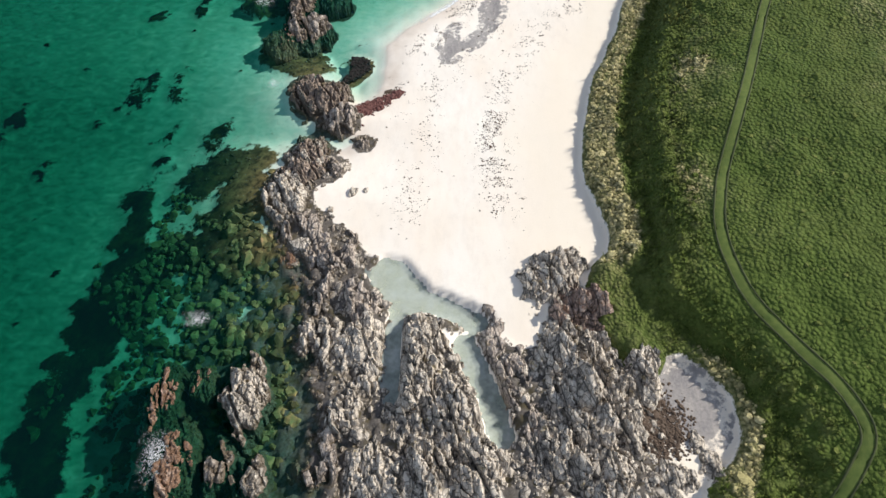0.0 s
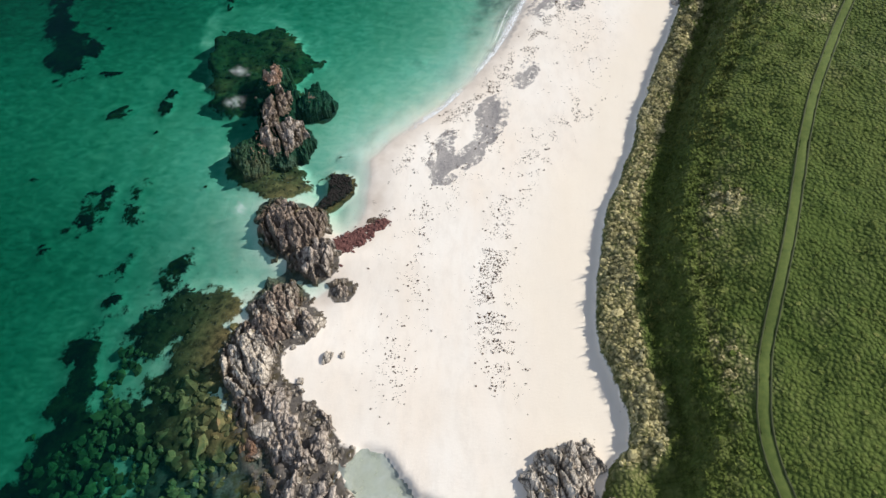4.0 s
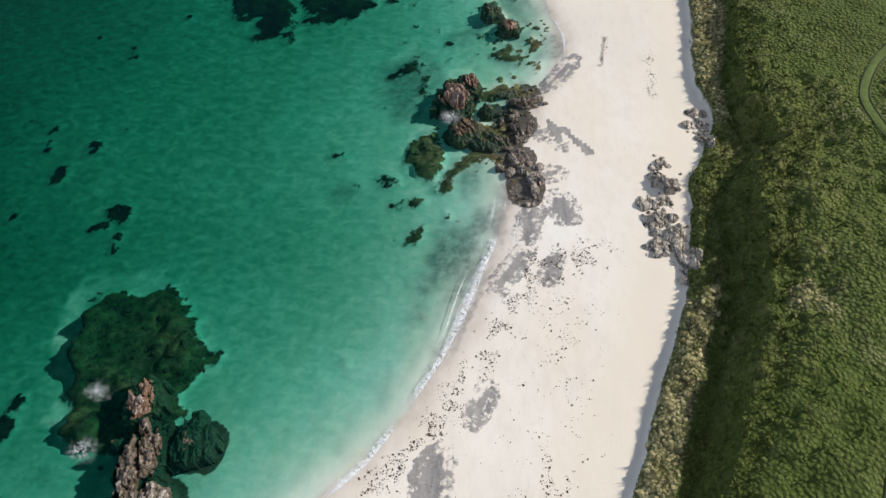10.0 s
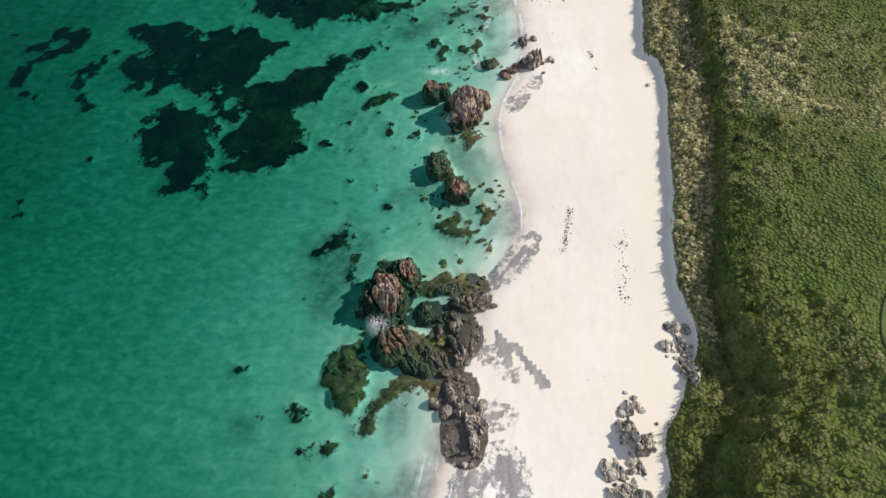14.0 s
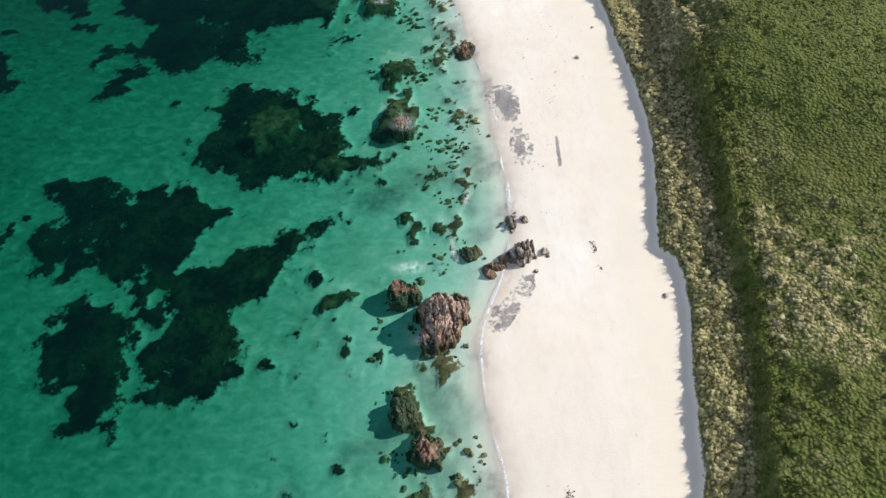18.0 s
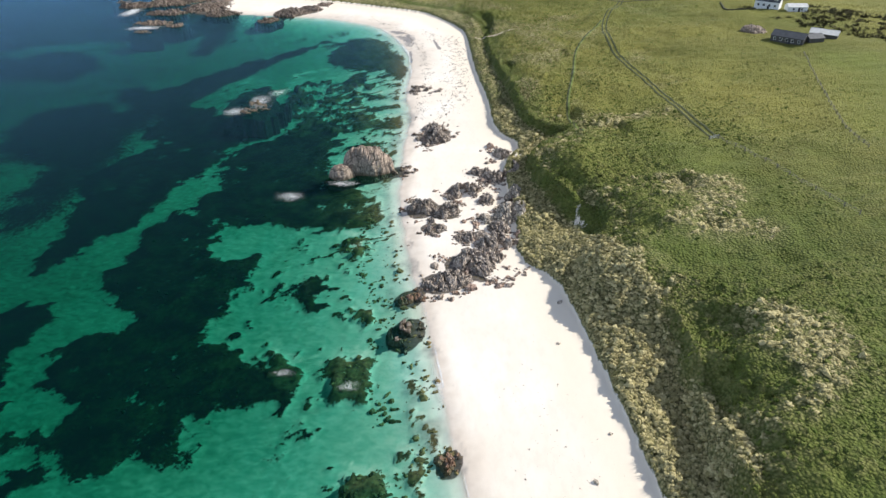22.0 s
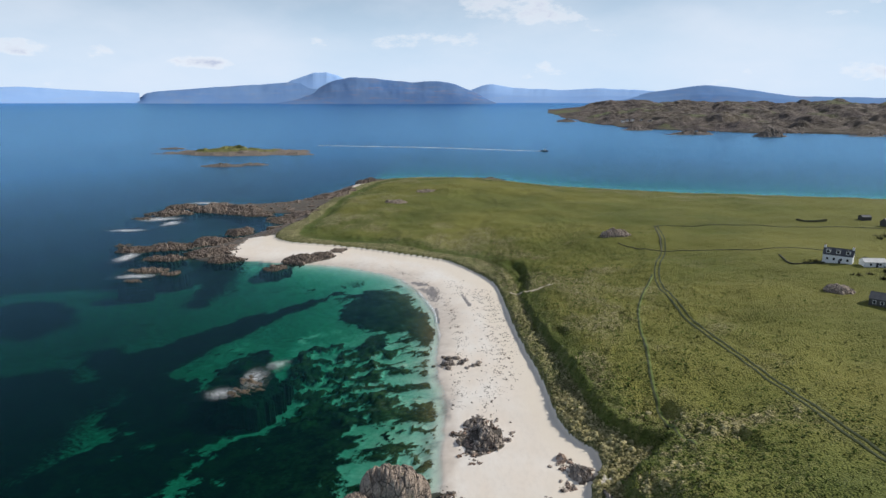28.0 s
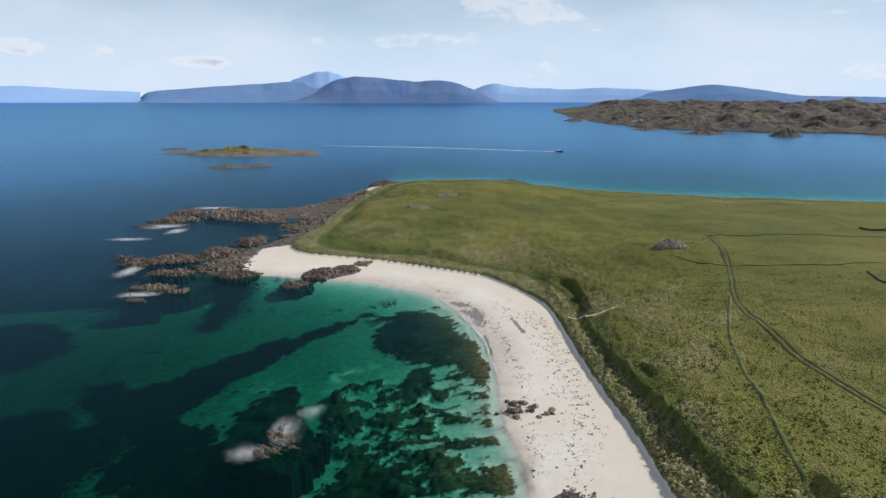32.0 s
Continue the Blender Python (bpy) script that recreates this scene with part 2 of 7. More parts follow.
def near_line(x, y, points):
    best = np.full(x.shape, 1e9)
    for (ax, ay), (bx, by) in zip(points[:-1], points[1:]):
        dx, dy = bx - ax, by - ay
        t = np.clip(((x - ax) * dx + (y - ay) * dy) / (dx * dx + dy * dy), 0, 1)
        best = np.minimum(best, (x - ax - t * dx) ** 2 + (y - ay - t * dy) ** 2)
    return np.sqrt(best)


# rocks: x, y, half width, half length, height, tone
HEADLAND = [
    (-27.8, 33.2, 2.8, 5.7, 6, 0), (-39.6, 33.6, 1.9, 4.4, 2.9, 1), (-36.3, 24.4, 2.4, 5.4, 2.8, 1), (-34.3, 36.1, 1.6, 2.2, 2.2, 1),
    (-30.9, 25.1, 2.8, 3.6, 3, 2), (-25, 22.9, 2.2, 3.2, 3, 0), (-26.9, 69.3, 3.8, 5.5, 4, 0), (-24.2, 78.8, 4, 3.4, 3, 0),
    (-23.6, 62.3, 4.5, 3.4, 2.5, 2), (-18.2, 57.9, 4.5, 4.3, 3, 2), (-25.2, 56.8, 1.3, 1.3, 1, 1), (-15.7, 49.6, 5.1, 4.9, 3.5, 2),
    (-18.3, 42.1, 3.7, 4.1, 3, 0), (-12.5, 41.2, 3.6, 4, 3, 0), (-14.1, 30.7, 2.6, 2.8, 4, 0), (-11.3, 35.2, 2.4, 1.7, 2, 0),
    (-16.5, 25.1, 4.4, 4.4, 2.5, 2), (-9.7, 22.9, 3.6, 3.6, 3, 0), (-3.5, 40.3, 3.6, 5.3, 4, 0), (-3.4, 33.5, 3.9, 4.9, 5, 0),
    (1.2, 29.5, 3.8, 6.2, 5, 0), (-3.2, 23.6, 3.6, 4.3, 4.5, 0), (4.8, 23.6, 3.6, 4.3, 4, 0), (5.8, 42.1, 2.4, 4.5, 1.2, 2),
    (9.1, 35.1, 2.4, 4.2, 2, 2), (10.2, 28, 3, 4.6, 2.5, 2), (16.1, 51.6, 4.3, 4.5, 4, 0), (19.8, 45.7, 3.4, 3.8, 3.5, 1),
    (18.1, 38.5, 4.8, 5.2, 5, 0), (19.7, 31.9, 5, 6.4, 5.5, 0), (19.4, 23.5, 3.6, 4.3, 4.5, 0), (13.8, 25.7, 2.9, 4.5, 3.5, 0),
    (26.7, 34.3, 2.3, 3.3, 3, 0), (28.6, 21.8, 2.9, 2.1, 2, 0), (32.4, 26.4, 0.9, 1.4, 1.5, 0), (33.6, 23.5, 1.4, 1.8, 2, 0)]
SKERRY = [
    (-30.2, 121.2, 2.9, 5, 4, 0), (-27.5, 113.5, 4.7, 5.2, 3.5, 2), (-32.5, 110.2, 3.2, 3.9, 2, 1), (-23.3, 123.7, 2.9, 3.2, 1.5, 2),
    (-32.1, 129.6, 2.5, 3.4, 2.5, 1), (-23.4, 93.1, 5, 4.7, 5, 0), (-19.2, 86.5, 3.2, 3.4, 4.5, 2), (-27.4, 96.8, 2.1, 2, 2.5, 0),
    (-14.6, 80.8, 1.1, 1.4, 2, 2), (-23.5, 78.9, 3.1, 3.5, 4, 0), (-19.9, 75.1, 2.6, 2.2, 3, 2), (-24.9, 74, 3.7, 3, 3.5, 0)]
BEACH = [
    (49.9, 168.5, 2.3, 3.8, 3.5, 0), (49.6, 171.8, 1, 1.5, 1.5, 0), (48.4, 163.2, 2, 1.6, 1.5, 0), (47, 159.4, 2.2, 1.8, 1.5, 0),
    (49.6, 155.7, 2.2, 3.1, 2, 0), (45.8, 154.2, 1.4, 1, 1.4, 0), (50.3, 151.1, 1.9, 2.7, 2, 0), (59.4, 178.7, 1.6, 4.2, 2, 0),
    (58, 180.9, 1.3, 0.9, 1, 0), (14, 192.8, 3.3, 3.9, 3.6, 1), (17.1, 197.2, 1.8, 2.3, 3, 1), (15.7, 184.4, 2.8, 2.8, 2.5, 1),
    (25.4, 184.9, 3.2, 4.5, 2.5, 2), (21.3, 180.6, 3.6, 2.6, 1.5, 2), (26.4, 168.7, 2.4, 3.7, 3, 2), (25.2, 175.4, 2.6, 2.5, 1.4, 2),
    (27.1, 194.1, 2.9, 1.5, 1.2, 2), (27.5, 190.6, 2.8, 1.4, 2, 2), (21.2, 189.4, 1.9, 1.8, 1.5, 2)]
SHORE = [
    (28.3, 237.2, 4.1, 5.1, 4.6, 1), (21.7, 242.4, 2.4, 2.2, 1.5, 1), (26.1, 215.2, 1.9, 2.4, 1.6, 1), (22.8, 221.2, 2.2, 2.3, 1, 1),
    (42.3, 248.9, 2.5, 2.8, 2.6, 2), (33.7, 250.6, 1.5, 1.2, 0.8, 1), (41, 256.1, 1.3, 2.1, 1.2, 2)]
SHORE_NORTH = [
    (22.8, 222.7, 2.2, 2.3, 0.5, 1), (38.1, 247, 1.7, 1.1, 1, 1), (33.6, 250.4, 1.8, 1.4, 0.8, 1), (20.7, 282.8, 2.0, 2.2, 1.3, 1),
    (20.8, 242.7, 1.4, 2, 1.5, 1), (23.6, 242, 1.4, 1.3, 1.2, 1)]
BAR = [
    (33.5, 305.9, 1.5, 2.1, 1.3, 1), (41.2, 366.2, 6.9, 6, 2.5, 2), (33.5, 359.9, 5.2, 3.9, 2, 2), (46.3, 374.8, 4.8, 5.1, 2.5, 2),
    (24.7, 355.1, 2.6, 2.2, 1, 1), (24.4, 342.5, 3.2, 4.7, 1.4, 2), (40.2, 379.7, 3.2, 2.4, 1.5, 2), (0.5, 328.8, 4.9, 3.8, 0.15, 2),
    (13.7, 324, 5, 4.4, 0.2, 2), (6.7, 312, 4, 2.4, 0.4, 1), (15.8, 347.4, 3.6, 3, 0.4, 1), (16.8, 379, 3.9, 2.7, 0.5, 1),
    (-10.6, 404.7, 5.4, 3.3, 0.6, 1)]
MID = [
    (8.3, 426.5, 9.2, 5.2, 11, 3), (0.5, 422, 4.2, 3.6, 6, 3), (16.7, 425, 3.9, 3, 1.5, 2), (26.7, 397.3, 3.6, 4.5, 3, 2),
    (34.3, 394.4, 4.1, 3.9, 3, 2), (30.4, 385.7, 2.6, 1.9, 1.5, 2), (40.3, 406.8, 5.6, 4.4, 2.5, 2), (48.2, 414.6, 4.3, 5.5, 2.5, 2),
    (50.7, 390.9, 4.4, 6, 3, 0), (45.4, 399.9, 2.8, 3.1, 2, 2), (41.1, 379.9, 3.1, 1.9, 1.5, 2), (30, 451.6, 5.2, 6.9, 3.5, 2),
    (22.3, 507.4, 4.5, 4.1, 1, 2), (0.9, 514.8, 10.6, 5, 0.5, 2), (2.8, 488.5, 6.4, 4.1, 0.5, 2), (-42, 488, 8.5, 12, 1.2, 5),
    (52.1, 432, 3.3, 4.3, 2, 2), (53, 400, 2.6, 5.5, 2, 0), (54.5, 417, 3, 4.5, 2.4, 2), (44, 418.5, 3, 3.2, 1.5, 2), (48, 383, 3.6, 4, 2, 2), (36, 404, 3, 3, 1.8, 2),
    (29.5, 390, 2, 2, 1.2, 2), (44.5, 389, 2.4, 3, 1.4, 0)]
POINT = [
    (-168, 682, 12, 9, 3.2, 0), (-150, 690, 14, 11, 3.8, 0), (-131, 706, 14, 14, 4.2, 0), (-122, 738, 10, 14, 3.5, 0), (-141, 660, 13, 8, 3, 0),
    (-106, 656, 10, 7, 2.6, 1), (-120, 672, 13, 9, 3, 0), (-139, 634, 12, 6, 2.4, 1), (-125, 628, 8, 5, 2, 1), (-182, 697, 7, 6, 1.5, 0),
    (-72, 640, 7, 9, 2, 1), (-62, 655, 9, 8, 2.4, 0), (-51, 662, 8, 7, 1.8, 1), (-42, 672, 6, 5, 1.2, 0), (-137, 613, 7, 4, 1.4, 1)]
POINT_NORTH = [
    (-212, 792, 10, 8, 1.6, 0), (-200, 815, 17, 13, 4, 0), (-203, 848, 12, 14, 3.5, 0), (-172, 835, 24, 18, 5.5, 0), (-146, 825, 18, 14, 4.5, 0),
    (-128, 810, 14, 10, 3, 0), (-110, 792, 8, 10, 2, 0), (-97, 805, 14, 12, 2, 0), (-101.7, 781, 11.4, 14.2, 2.2, 0), (-85.2, 897.7, 16.5, 18.1, 3, 0)]
TIP = [
    (-63.6, 1011.7, 14, 18.6, 5, 2), (66, 1046.5, 22.4, 15.4, 3, 2), (-73.3, 922, 9.2, 10.6, 3, 2), (-14.4, 1053.3, 12.4, 10.4, 2, 2),
    (-8.2, 508.6, 7.7, 3, 0.6, 2), (3.3, 487.3, 5.9, 2.7, 0.6, 1), (23.1, 504.5, 5, 2.2, 1.5, 2), (30.8, 501.1, 2.2, 1.4, 1, 2),
    (12.6, 471.5, 6.8, 2.5, 0.6, 2), (29.5, 460.1, 5.1, 2.6, 2, 2), (8.1, 497.4, 7.9, 2, 0.4, 2)]
# grey shingle and weed stains on the sand: x, y, half width, half length, turn
SHINGLE = [(51.0, 272.2, 0.22, 4.4, 0), (43.8, 274.8, 0.8, 1.6, 0), (36, 180, 1, 5, 30), (33, 182, 1, 4, 20), (12.5, 592, 1.8, 8, 28),
           (8, 606, 2.2, 5, 50), (17, 560, 0.8, 12, 5), (30, 575, 0.7, 10, 10)]
# outlines of the weed beds, of reefs near the surface and of grey shingle on the sand
KELP_BEDS = []
KELP_BEDS.append([(-54, 275.6), (-43.6, 274.8), (-39.8, 274.5), (-34.7, 270.1), (-30.2, 271.3), (-24.5, 272.5), (-19.6, 269.9), (-14.5, 265.1), (-16.1, 261.9), (-18.8, 255.3), (-21.8, 251.1), (-29, 248.2), (-32.1, 247.1), (-34.6, 250.5), (-37.8, 249.7), (-42.1, 250.9), (-47.7, 253.4), (-51.3, 256.7), (-52.7, 261.4), (-51.8, 263.7), (-46.5, 264.2), (-50.7, 269.4)])
KELP_BEDS.append([(-40.1, 244.7), (-37.1, 245.6), (-33.2, 245), (-29.4, 243), (-26.6, 238.7), (-24.3, 232.6), (-23.6, 227), (-24.3, 222.6), (-22.6, 220), (-27.5, 219.4), (-31.9, 222.6), (-31.9, 227.2), (-36.4, 228.2), (-40, 232.4), (-41.7, 237.3)])
KELP_BEDS.append([(3.4, 263), (9.1, 264.4), (7.3, 259.8), (3.5, 257.3), (2.9, 252.9), (-0.4, 247.8), (-3.1, 244), (-8.5, 238.4), (-3.7, 234), (-5.3, 225.9), (-11.2, 225), (-15.9, 224.5), (-22.1, 225.6), (-19.7, 228.4), (-22.8, 232.6), (-22.7, 236.2), (-18, 241), (-21.6, 245.1), (-17.1, 254.7), (-12.8, 252.9), (-10.5, 255.9), (-2.8, 257.7)])
KELP_BEDS.append([(-18.3, 301.5), (-10.2, 301.8), (-1.3, 296.7), (4.3, 292.6), (6.8, 282.9), (10.7, 276.8), (16.7, 276.9), (20.3, 277.5), (18, 274.1), (11.1, 271.7), (4, 271), (-6.1, 273.5), (-6.7, 269.2), (-9.1, 268.5), (-13.2, 271.4), (-17.6, 276.1), (-23, 278.1), (-25.7, 284.4), (-21.5, 286.4), (-22.6, 294.9)])
KELP_BEDS.append([(-53.2, 306.4), (-49.9, 312.1), (-42.7, 315.2), (-39.7, 308.9), (-46.3, 307.1)])
KELP_BEDS.append([(-88.9, 323.8), (-77.5, 317.8), (-73.1, 305.9), (-78.2, 304.2), (-81.3, 304.6)])
KELP_BEDS.append([(-70.5, 278.5), (-64.8, 277.2), (-62.2, 271.9), (-66.9, 270.1)])
KELP_BEDS.append([(-62, 257.4), (-56.7, 252.8), (-54.7, 245.3), (-56.4, 244.1)])
KELP_BEDS.append([(-84.2, 407.8), (-91.8, 423.6), (-86.8, 436.8), (-86.9, 454.4), (-78.9, 471.4), (-62.3, 497.9), (-43, 490.5), (-48.7, 463.9), (-52.9, 444), (-58.7, 434.8), (-60.4, 414.6), (-65.7, 402.1), (-71.9, 398.7), (-77.1, 380.3), (-84.7, 381.6), (-86.2, 397.1)])
KELP_BEDS.append([(-57.8, 336.8), (-58.9, 352), (-42, 352.9), (-44.6, 360.9), (-58, 368.1), (-60.3, 374.2), (-57.4, 390.8), (-57.7, 408.8), (-40.9, 413.1), (-35.1, 404.7), (-31.9, 385), (-25.5, 379.3), (-20.6, 388.6), (-16.9, 378.2), (-21.7, 355.9), (-24.6, 349), (-16.6, 346.1), (1.8, 330.6), (-0.1, 326.4), (-14, 322.2), (-20.3, 321.2), (-15.8, 313.7), (-21.2, 311.1), (-28.6, 314.6), (-31.9, 309.6), (-36.4, 310), (-40.1, 314.7), (-49.3, 318.2), (-44.7, 323.4), (-43.3, 328.8), (-52.3, 332.1)])
KELP_BEDS.append([(-85.9, 350.8), (-83.6, 358.3), (-79.8, 367.4), (-69.9, 367.2), (-65.4, 360.3), (-66.3, 352), (-68.8, 344), (-65.8, 334.6), (-74.3, 340), (-78.2, 336.1)])
KELP_BEDS.append([(-57.6, 314.1), (-57.6, 322.3), (-53.3, 324.7), (-50, 318.4), (-53.8, 314)])
KELP_BEDS.append([(-53, 302.2), (-51.3, 311.3), (-45.6, 313.8), (-47.2, 307.7), (-42.1, 304.1), (-49.4, 302)])
KELP_BEDS.append([(-52.6, 459.6), (-13.2, 480.6), (-7.3, 452.1), (-6.2, 425.3), (14.5, 408.7), (17.2, 392.3), (-3.8, 392.5), (-15.7, 401), (-34.2, 401.5), (-46.6, 420.2), (-43.2, 438.5)])
KELP_BEDS.append([(-10.6, 370.9), (2.4, 370.1), (2.1, 361), (-7.6, 362.5)])
KELP_BEDS.append([(-103.8, 447), (-81.7, 472.9), (-62.5, 506.6), (-62.3, 533.5), (-48.5, 545.9), (-40.1, 490.5), (-48.3, 461.5), (-60, 446.2), (-62.3, 427.1), (-60.5, 407), (-78.6, 409.1)])
KELP_BEDS.append([(-49.3, 445.2), (-36.9, 466), (-25.6, 481.6), (-6.2, 485.6), (-11.8, 453.7), (-11.1, 433.8), (-25.2, 427.3), (-40.9, 432)])
KELP_BEDS.append([(-49.8, 416.6), (-43.3, 426.1), (-39.5, 428.3), (-24.3, 424.5), (-23.7, 413.2), (-33.4, 412.1), (-35.2, 406), (-43.8, 406.7)])
KELP_BEDS.append([(-122.3, 536.3), (-109.6, 547.1), (-94.1, 560.3), (-81.9, 576.4), (-53.7, 595.7), (-35.7, 606.8), (-34.6, 597.6), (-55.8, 581.9), (-65, 563.6), (-76.4, 545.2), (-87, 521.8), (-69.8, 514.3), (-65.7, 507), (-56, 473.6), (-92, 480), (-92.2, 502), (-99.1, 516.4)])
KELP_BEDS.append([(-30, 578.1), (-22.9, 603.2), (-0.6, 601.9), (10.6, 572.3), (17.9, 537.9), (15.9, 522.7), (1.7, 550.3), (-17, 555)])
KELP_BEDS.append([(-56.7, 79.8), (-50.8, 70.7), (-52.1, 63.6), (-44.3, 65.9), (-40, 70.9), (-43.9, 78.6), (-37, 82.2), (-30.3, 75.4), (-30.5, 63.4), (-27.7, 56), (-35, 55.5), (-45.1, 55.3), (-50.4, 49.5), (-55.9, 38.7), (-55.5, 29.2), (-52.5, 22), (-62.4, 22.2), (-64.8, 28.7), (-63.8, 35.4), (-64.7, 42.8), (-61.7, 50.6), (-60.1, 61.4), (-56.8, 71.4)])
KELP_BEDS.append([(-56.6, 100.9), (-54.9, 109.8), (-53.1, 108.6), (-53.4, 102.8), (-54.1, 98.5)])
KELP_BEDS.append([(-66.1, 102.8), (-59.6, 108.7), (-59.2, 104.5), (-63.2, 100.9)])
KELP_BEDS.append([(-45.3, 87), (-42.7, 91.4), (-41.7, 89.1), (-42.3, 84)])
KELP_BEDS.append([(-56, 90.4), (-53.3, 94.3), (-52, 91.2), (-54.3, 88)])
KELP_BEDS.append([(-105.1, 190.9), (-86.4, 189.6), (-85.9, 172.4), (-87.9, 166.9), (-83.1, 156.3), (-74.8, 152.9), (-76.7, 147.9), (-79, 141.4), (-82.8, 133.9)])
KELP_BEDS.append([(-66, 98.6), (-64.1, 101.5), (-60.9, 100.8), (-62.9, 98.3)])
KELP_BEDS.append([(-55.8, 86.5), (-53.2, 91.6), (-52.5, 88.7), (-54.2, 85.9)])
KELP_BEDS.append([(-45.5, 83.5), (-44, 85.4), (-42.1, 83.5), (-43.8, 82.5)])
KELP_BEDS.append([(-55.1, 82.1), (-53.5, 82.8), (-52.2, 81)])
KELP_BEDS.append([(-60.9, 77.4), (-56.7, 78.1), (-54.3, 73), (-58.7, 73.1)])
KELP_BEDS.append([(-49.3, 75.2), (-47.1, 79.1), (-42.7, 82), (-33.2, 82.9), (-28.8, 79.2), (-30.7, 73.9), (-32.5, 71.6), (-46.6, 72.7)])
KELP_BEDS.append([(-0.6, 178), (4.9, 171.7), (2, 172)])
KELP_BEDS.append([(1.9, 166.6), (5.1, 168.9), (7.6, 167.9), (5.4, 165.2)])
KELP_BEDS.append([(4, 159.2), (5.6, 162.1), (8.3, 162.8), (8, 160), (5, 157.8)])
KELP_BEDS.append([(10.7, 170.8), (17.2, 179.6), (20.1, 178), (14.4, 171.8)])
REEF_BEDS = []
REEF_BEDS.append([(-45.7, 126.8), (-49.4, 136.8), (-50, 148.9), (-44.9, 153.7), (-35, 152.8), (-26.9, 143.5), (-23.8, 139), (-27, 133.9), (-25.3, 127.9), (-22.8, 125.1), (-26.3, 122.5), (-34.1, 120.8), (-41.9, 120.9)])
REEF_BEDS.append([(-40.5, 114.4), (-26.8, 112.5), (-22.3, 106.5), (-21.2, 100.2), (-31.9, 99.2), (-36.9, 103.6), (-40.2, 108.8)])
REEF_BEDS.append([(4, 183.7), (9, 185.3), (12.7, 181.3), (12.4, 175.3), (8.8, 171.1), (4.7, 174), (2.4, 177.7)])
REEF_BEDS.append([(13.1, 185.3), (20.1, 188.2), (28, 185.7), (27.7, 179.5), (19.1, 179.3), (14.1, 182.6)])
REEF_BEDS.append([(17, 198.7), (26.6, 198.7), (28.4, 193.8), (23.2, 190.3), (18.1, 192.6)])
REEF_BEDS.append([(12.6, 200.8), (18.1, 203.2), (19.1, 198.4), (14.9, 196), (11.6, 197.9)])
REEF_BEDS.append([(10, 164.7), (12.7, 166.1), (15.5, 163.2), (14.7, 160.9), (11, 162.7)])
REEF_BEDS.append([(19.1, 179.3), (27.7, 178.3), (28, 167.2), (24.4, 166.4), (20, 172.2)])
REEF_BEDS.append([(8.4, 246.4), (19.1, 246.3), (18.1, 243.4), (11, 241.6), (8.2, 237.4), (6.2, 239.4), (6.5, 244)])
REEF_BEDS.append([(19.9, 225.9), (23.6, 226.6), (27.4, 221.4), (26.9, 213.8), (23.4, 215), (20.1, 220.2)])
REEF_BEDS.append([(-16.8, 292.3), (-4.1, 296.7), (-0.2, 286.2), (-4.1, 277.1), (-14.5, 279.9)])
REEF_BEDS.append([(-1.6, 277), (10.5, 278.8), (13.3, 274.4), (6.4, 271)])
REEF_BEDS.append([(12.6, 306.8), (24.9, 305.8), (23.6, 300.1), (15.7, 300.2)])
REEF_BEDS.append([(13.6, 290), (22.3, 298.4), (25.6, 291.7), (22.7, 280.6), (16.7, 276.9), (12.7, 282.7)])
REEF_BEDS.append([(-9.1, 344.3), (-0.3, 343.9), (4.4, 331.6), (0.1, 325.1), (-4.9, 331)])
REEF_BEDS.append([(6.1, 338.2), (18.6, 337.6), (19.3, 326.3), (13.2, 321.7), (6.7, 323.4)])
REEF_BEDS.append([(0.3, 313.7), (8.1, 321.6), (8.4, 318.8), (2.4, 312.4)])
REEF_BEDS.append([(0.2, 388.4), (17.6, 385.4), (16.4, 376.8), (8.2, 377)])
REEF_BEDS.append([(6.9, 357.2), (17.6, 356.3), (18.2, 345.2), (10.9, 347.6)])
REEF_BEDS.append([(-65, 510.3), (-65.1, 527.7), (-57.6, 534.5), (-47.7, 524.6), (-41.2, 515.2), (-37.6, 501.1), (-38.7, 484.3), (-39.2, 473.6), (-55.1, 474.9), (-57.7, 487.9)])
REEF_BEDS.append([(-38.4, 523.7), (-35, 536.6), (-24, 542.9), (-17.3, 533.5), (12.4, 523.8), (12.1, 518.4), (-7.3, 518.4), (12.9, 502.9), (-6.8, 505), (9.1, 492.6), (-3.1, 487.5), (17.2, 480.6), (13.7, 472), (-0, 470.6), (-10.9, 469.8), (-30.8, 473.4), (-27.4, 487.8), (-36, 501.1)])
SHINGLE_BEDS = []
SHINGLE_BEDS.append([(-1, 104.2), (-0.5, 110.6), (1.7, 113), (3.1, 113.3), (1.7, 109.3), (4, 107.4), (7.8, 111.7), (7.8, 119), (10.3, 122.5), (13.2, 121.7), (12.2, 116.1), (10.5, 112.4), (8.2, 110.1), (7.7, 107.2), (5.3, 105), (0.6, 100.7)])
SHINGLE_BEDS.append([(15, 125.7), (16.3, 129.4), (18.2, 132.2), (19.5, 131), (18.3, 127.1), (16.2, 124.8)])
SHINGLE_BEDS.append([(24.7, 162.3), (27, 164.2), (28.7, 163.6), (27.7, 160.2), (27, 155.6), (24.9, 154.8), (24.2, 158.5)])
SHINGLE_BEDS.append([(29.8, 167.1), (33.3, 166.3), (35.1, 162.7), (34.4, 159.8), (30.2, 160.5)])
SHINGLE_BEDS.append([(27.9, 183.2), (31.2, 182.3), (33.8, 179), (34.6, 176.4), (32.4, 178.5), (29.7, 180.5)])
SHINGLE_BEDS.append([(29.3, 173.6), (33.7, 172.1), (33.1, 170), (29.5, 169.7)])
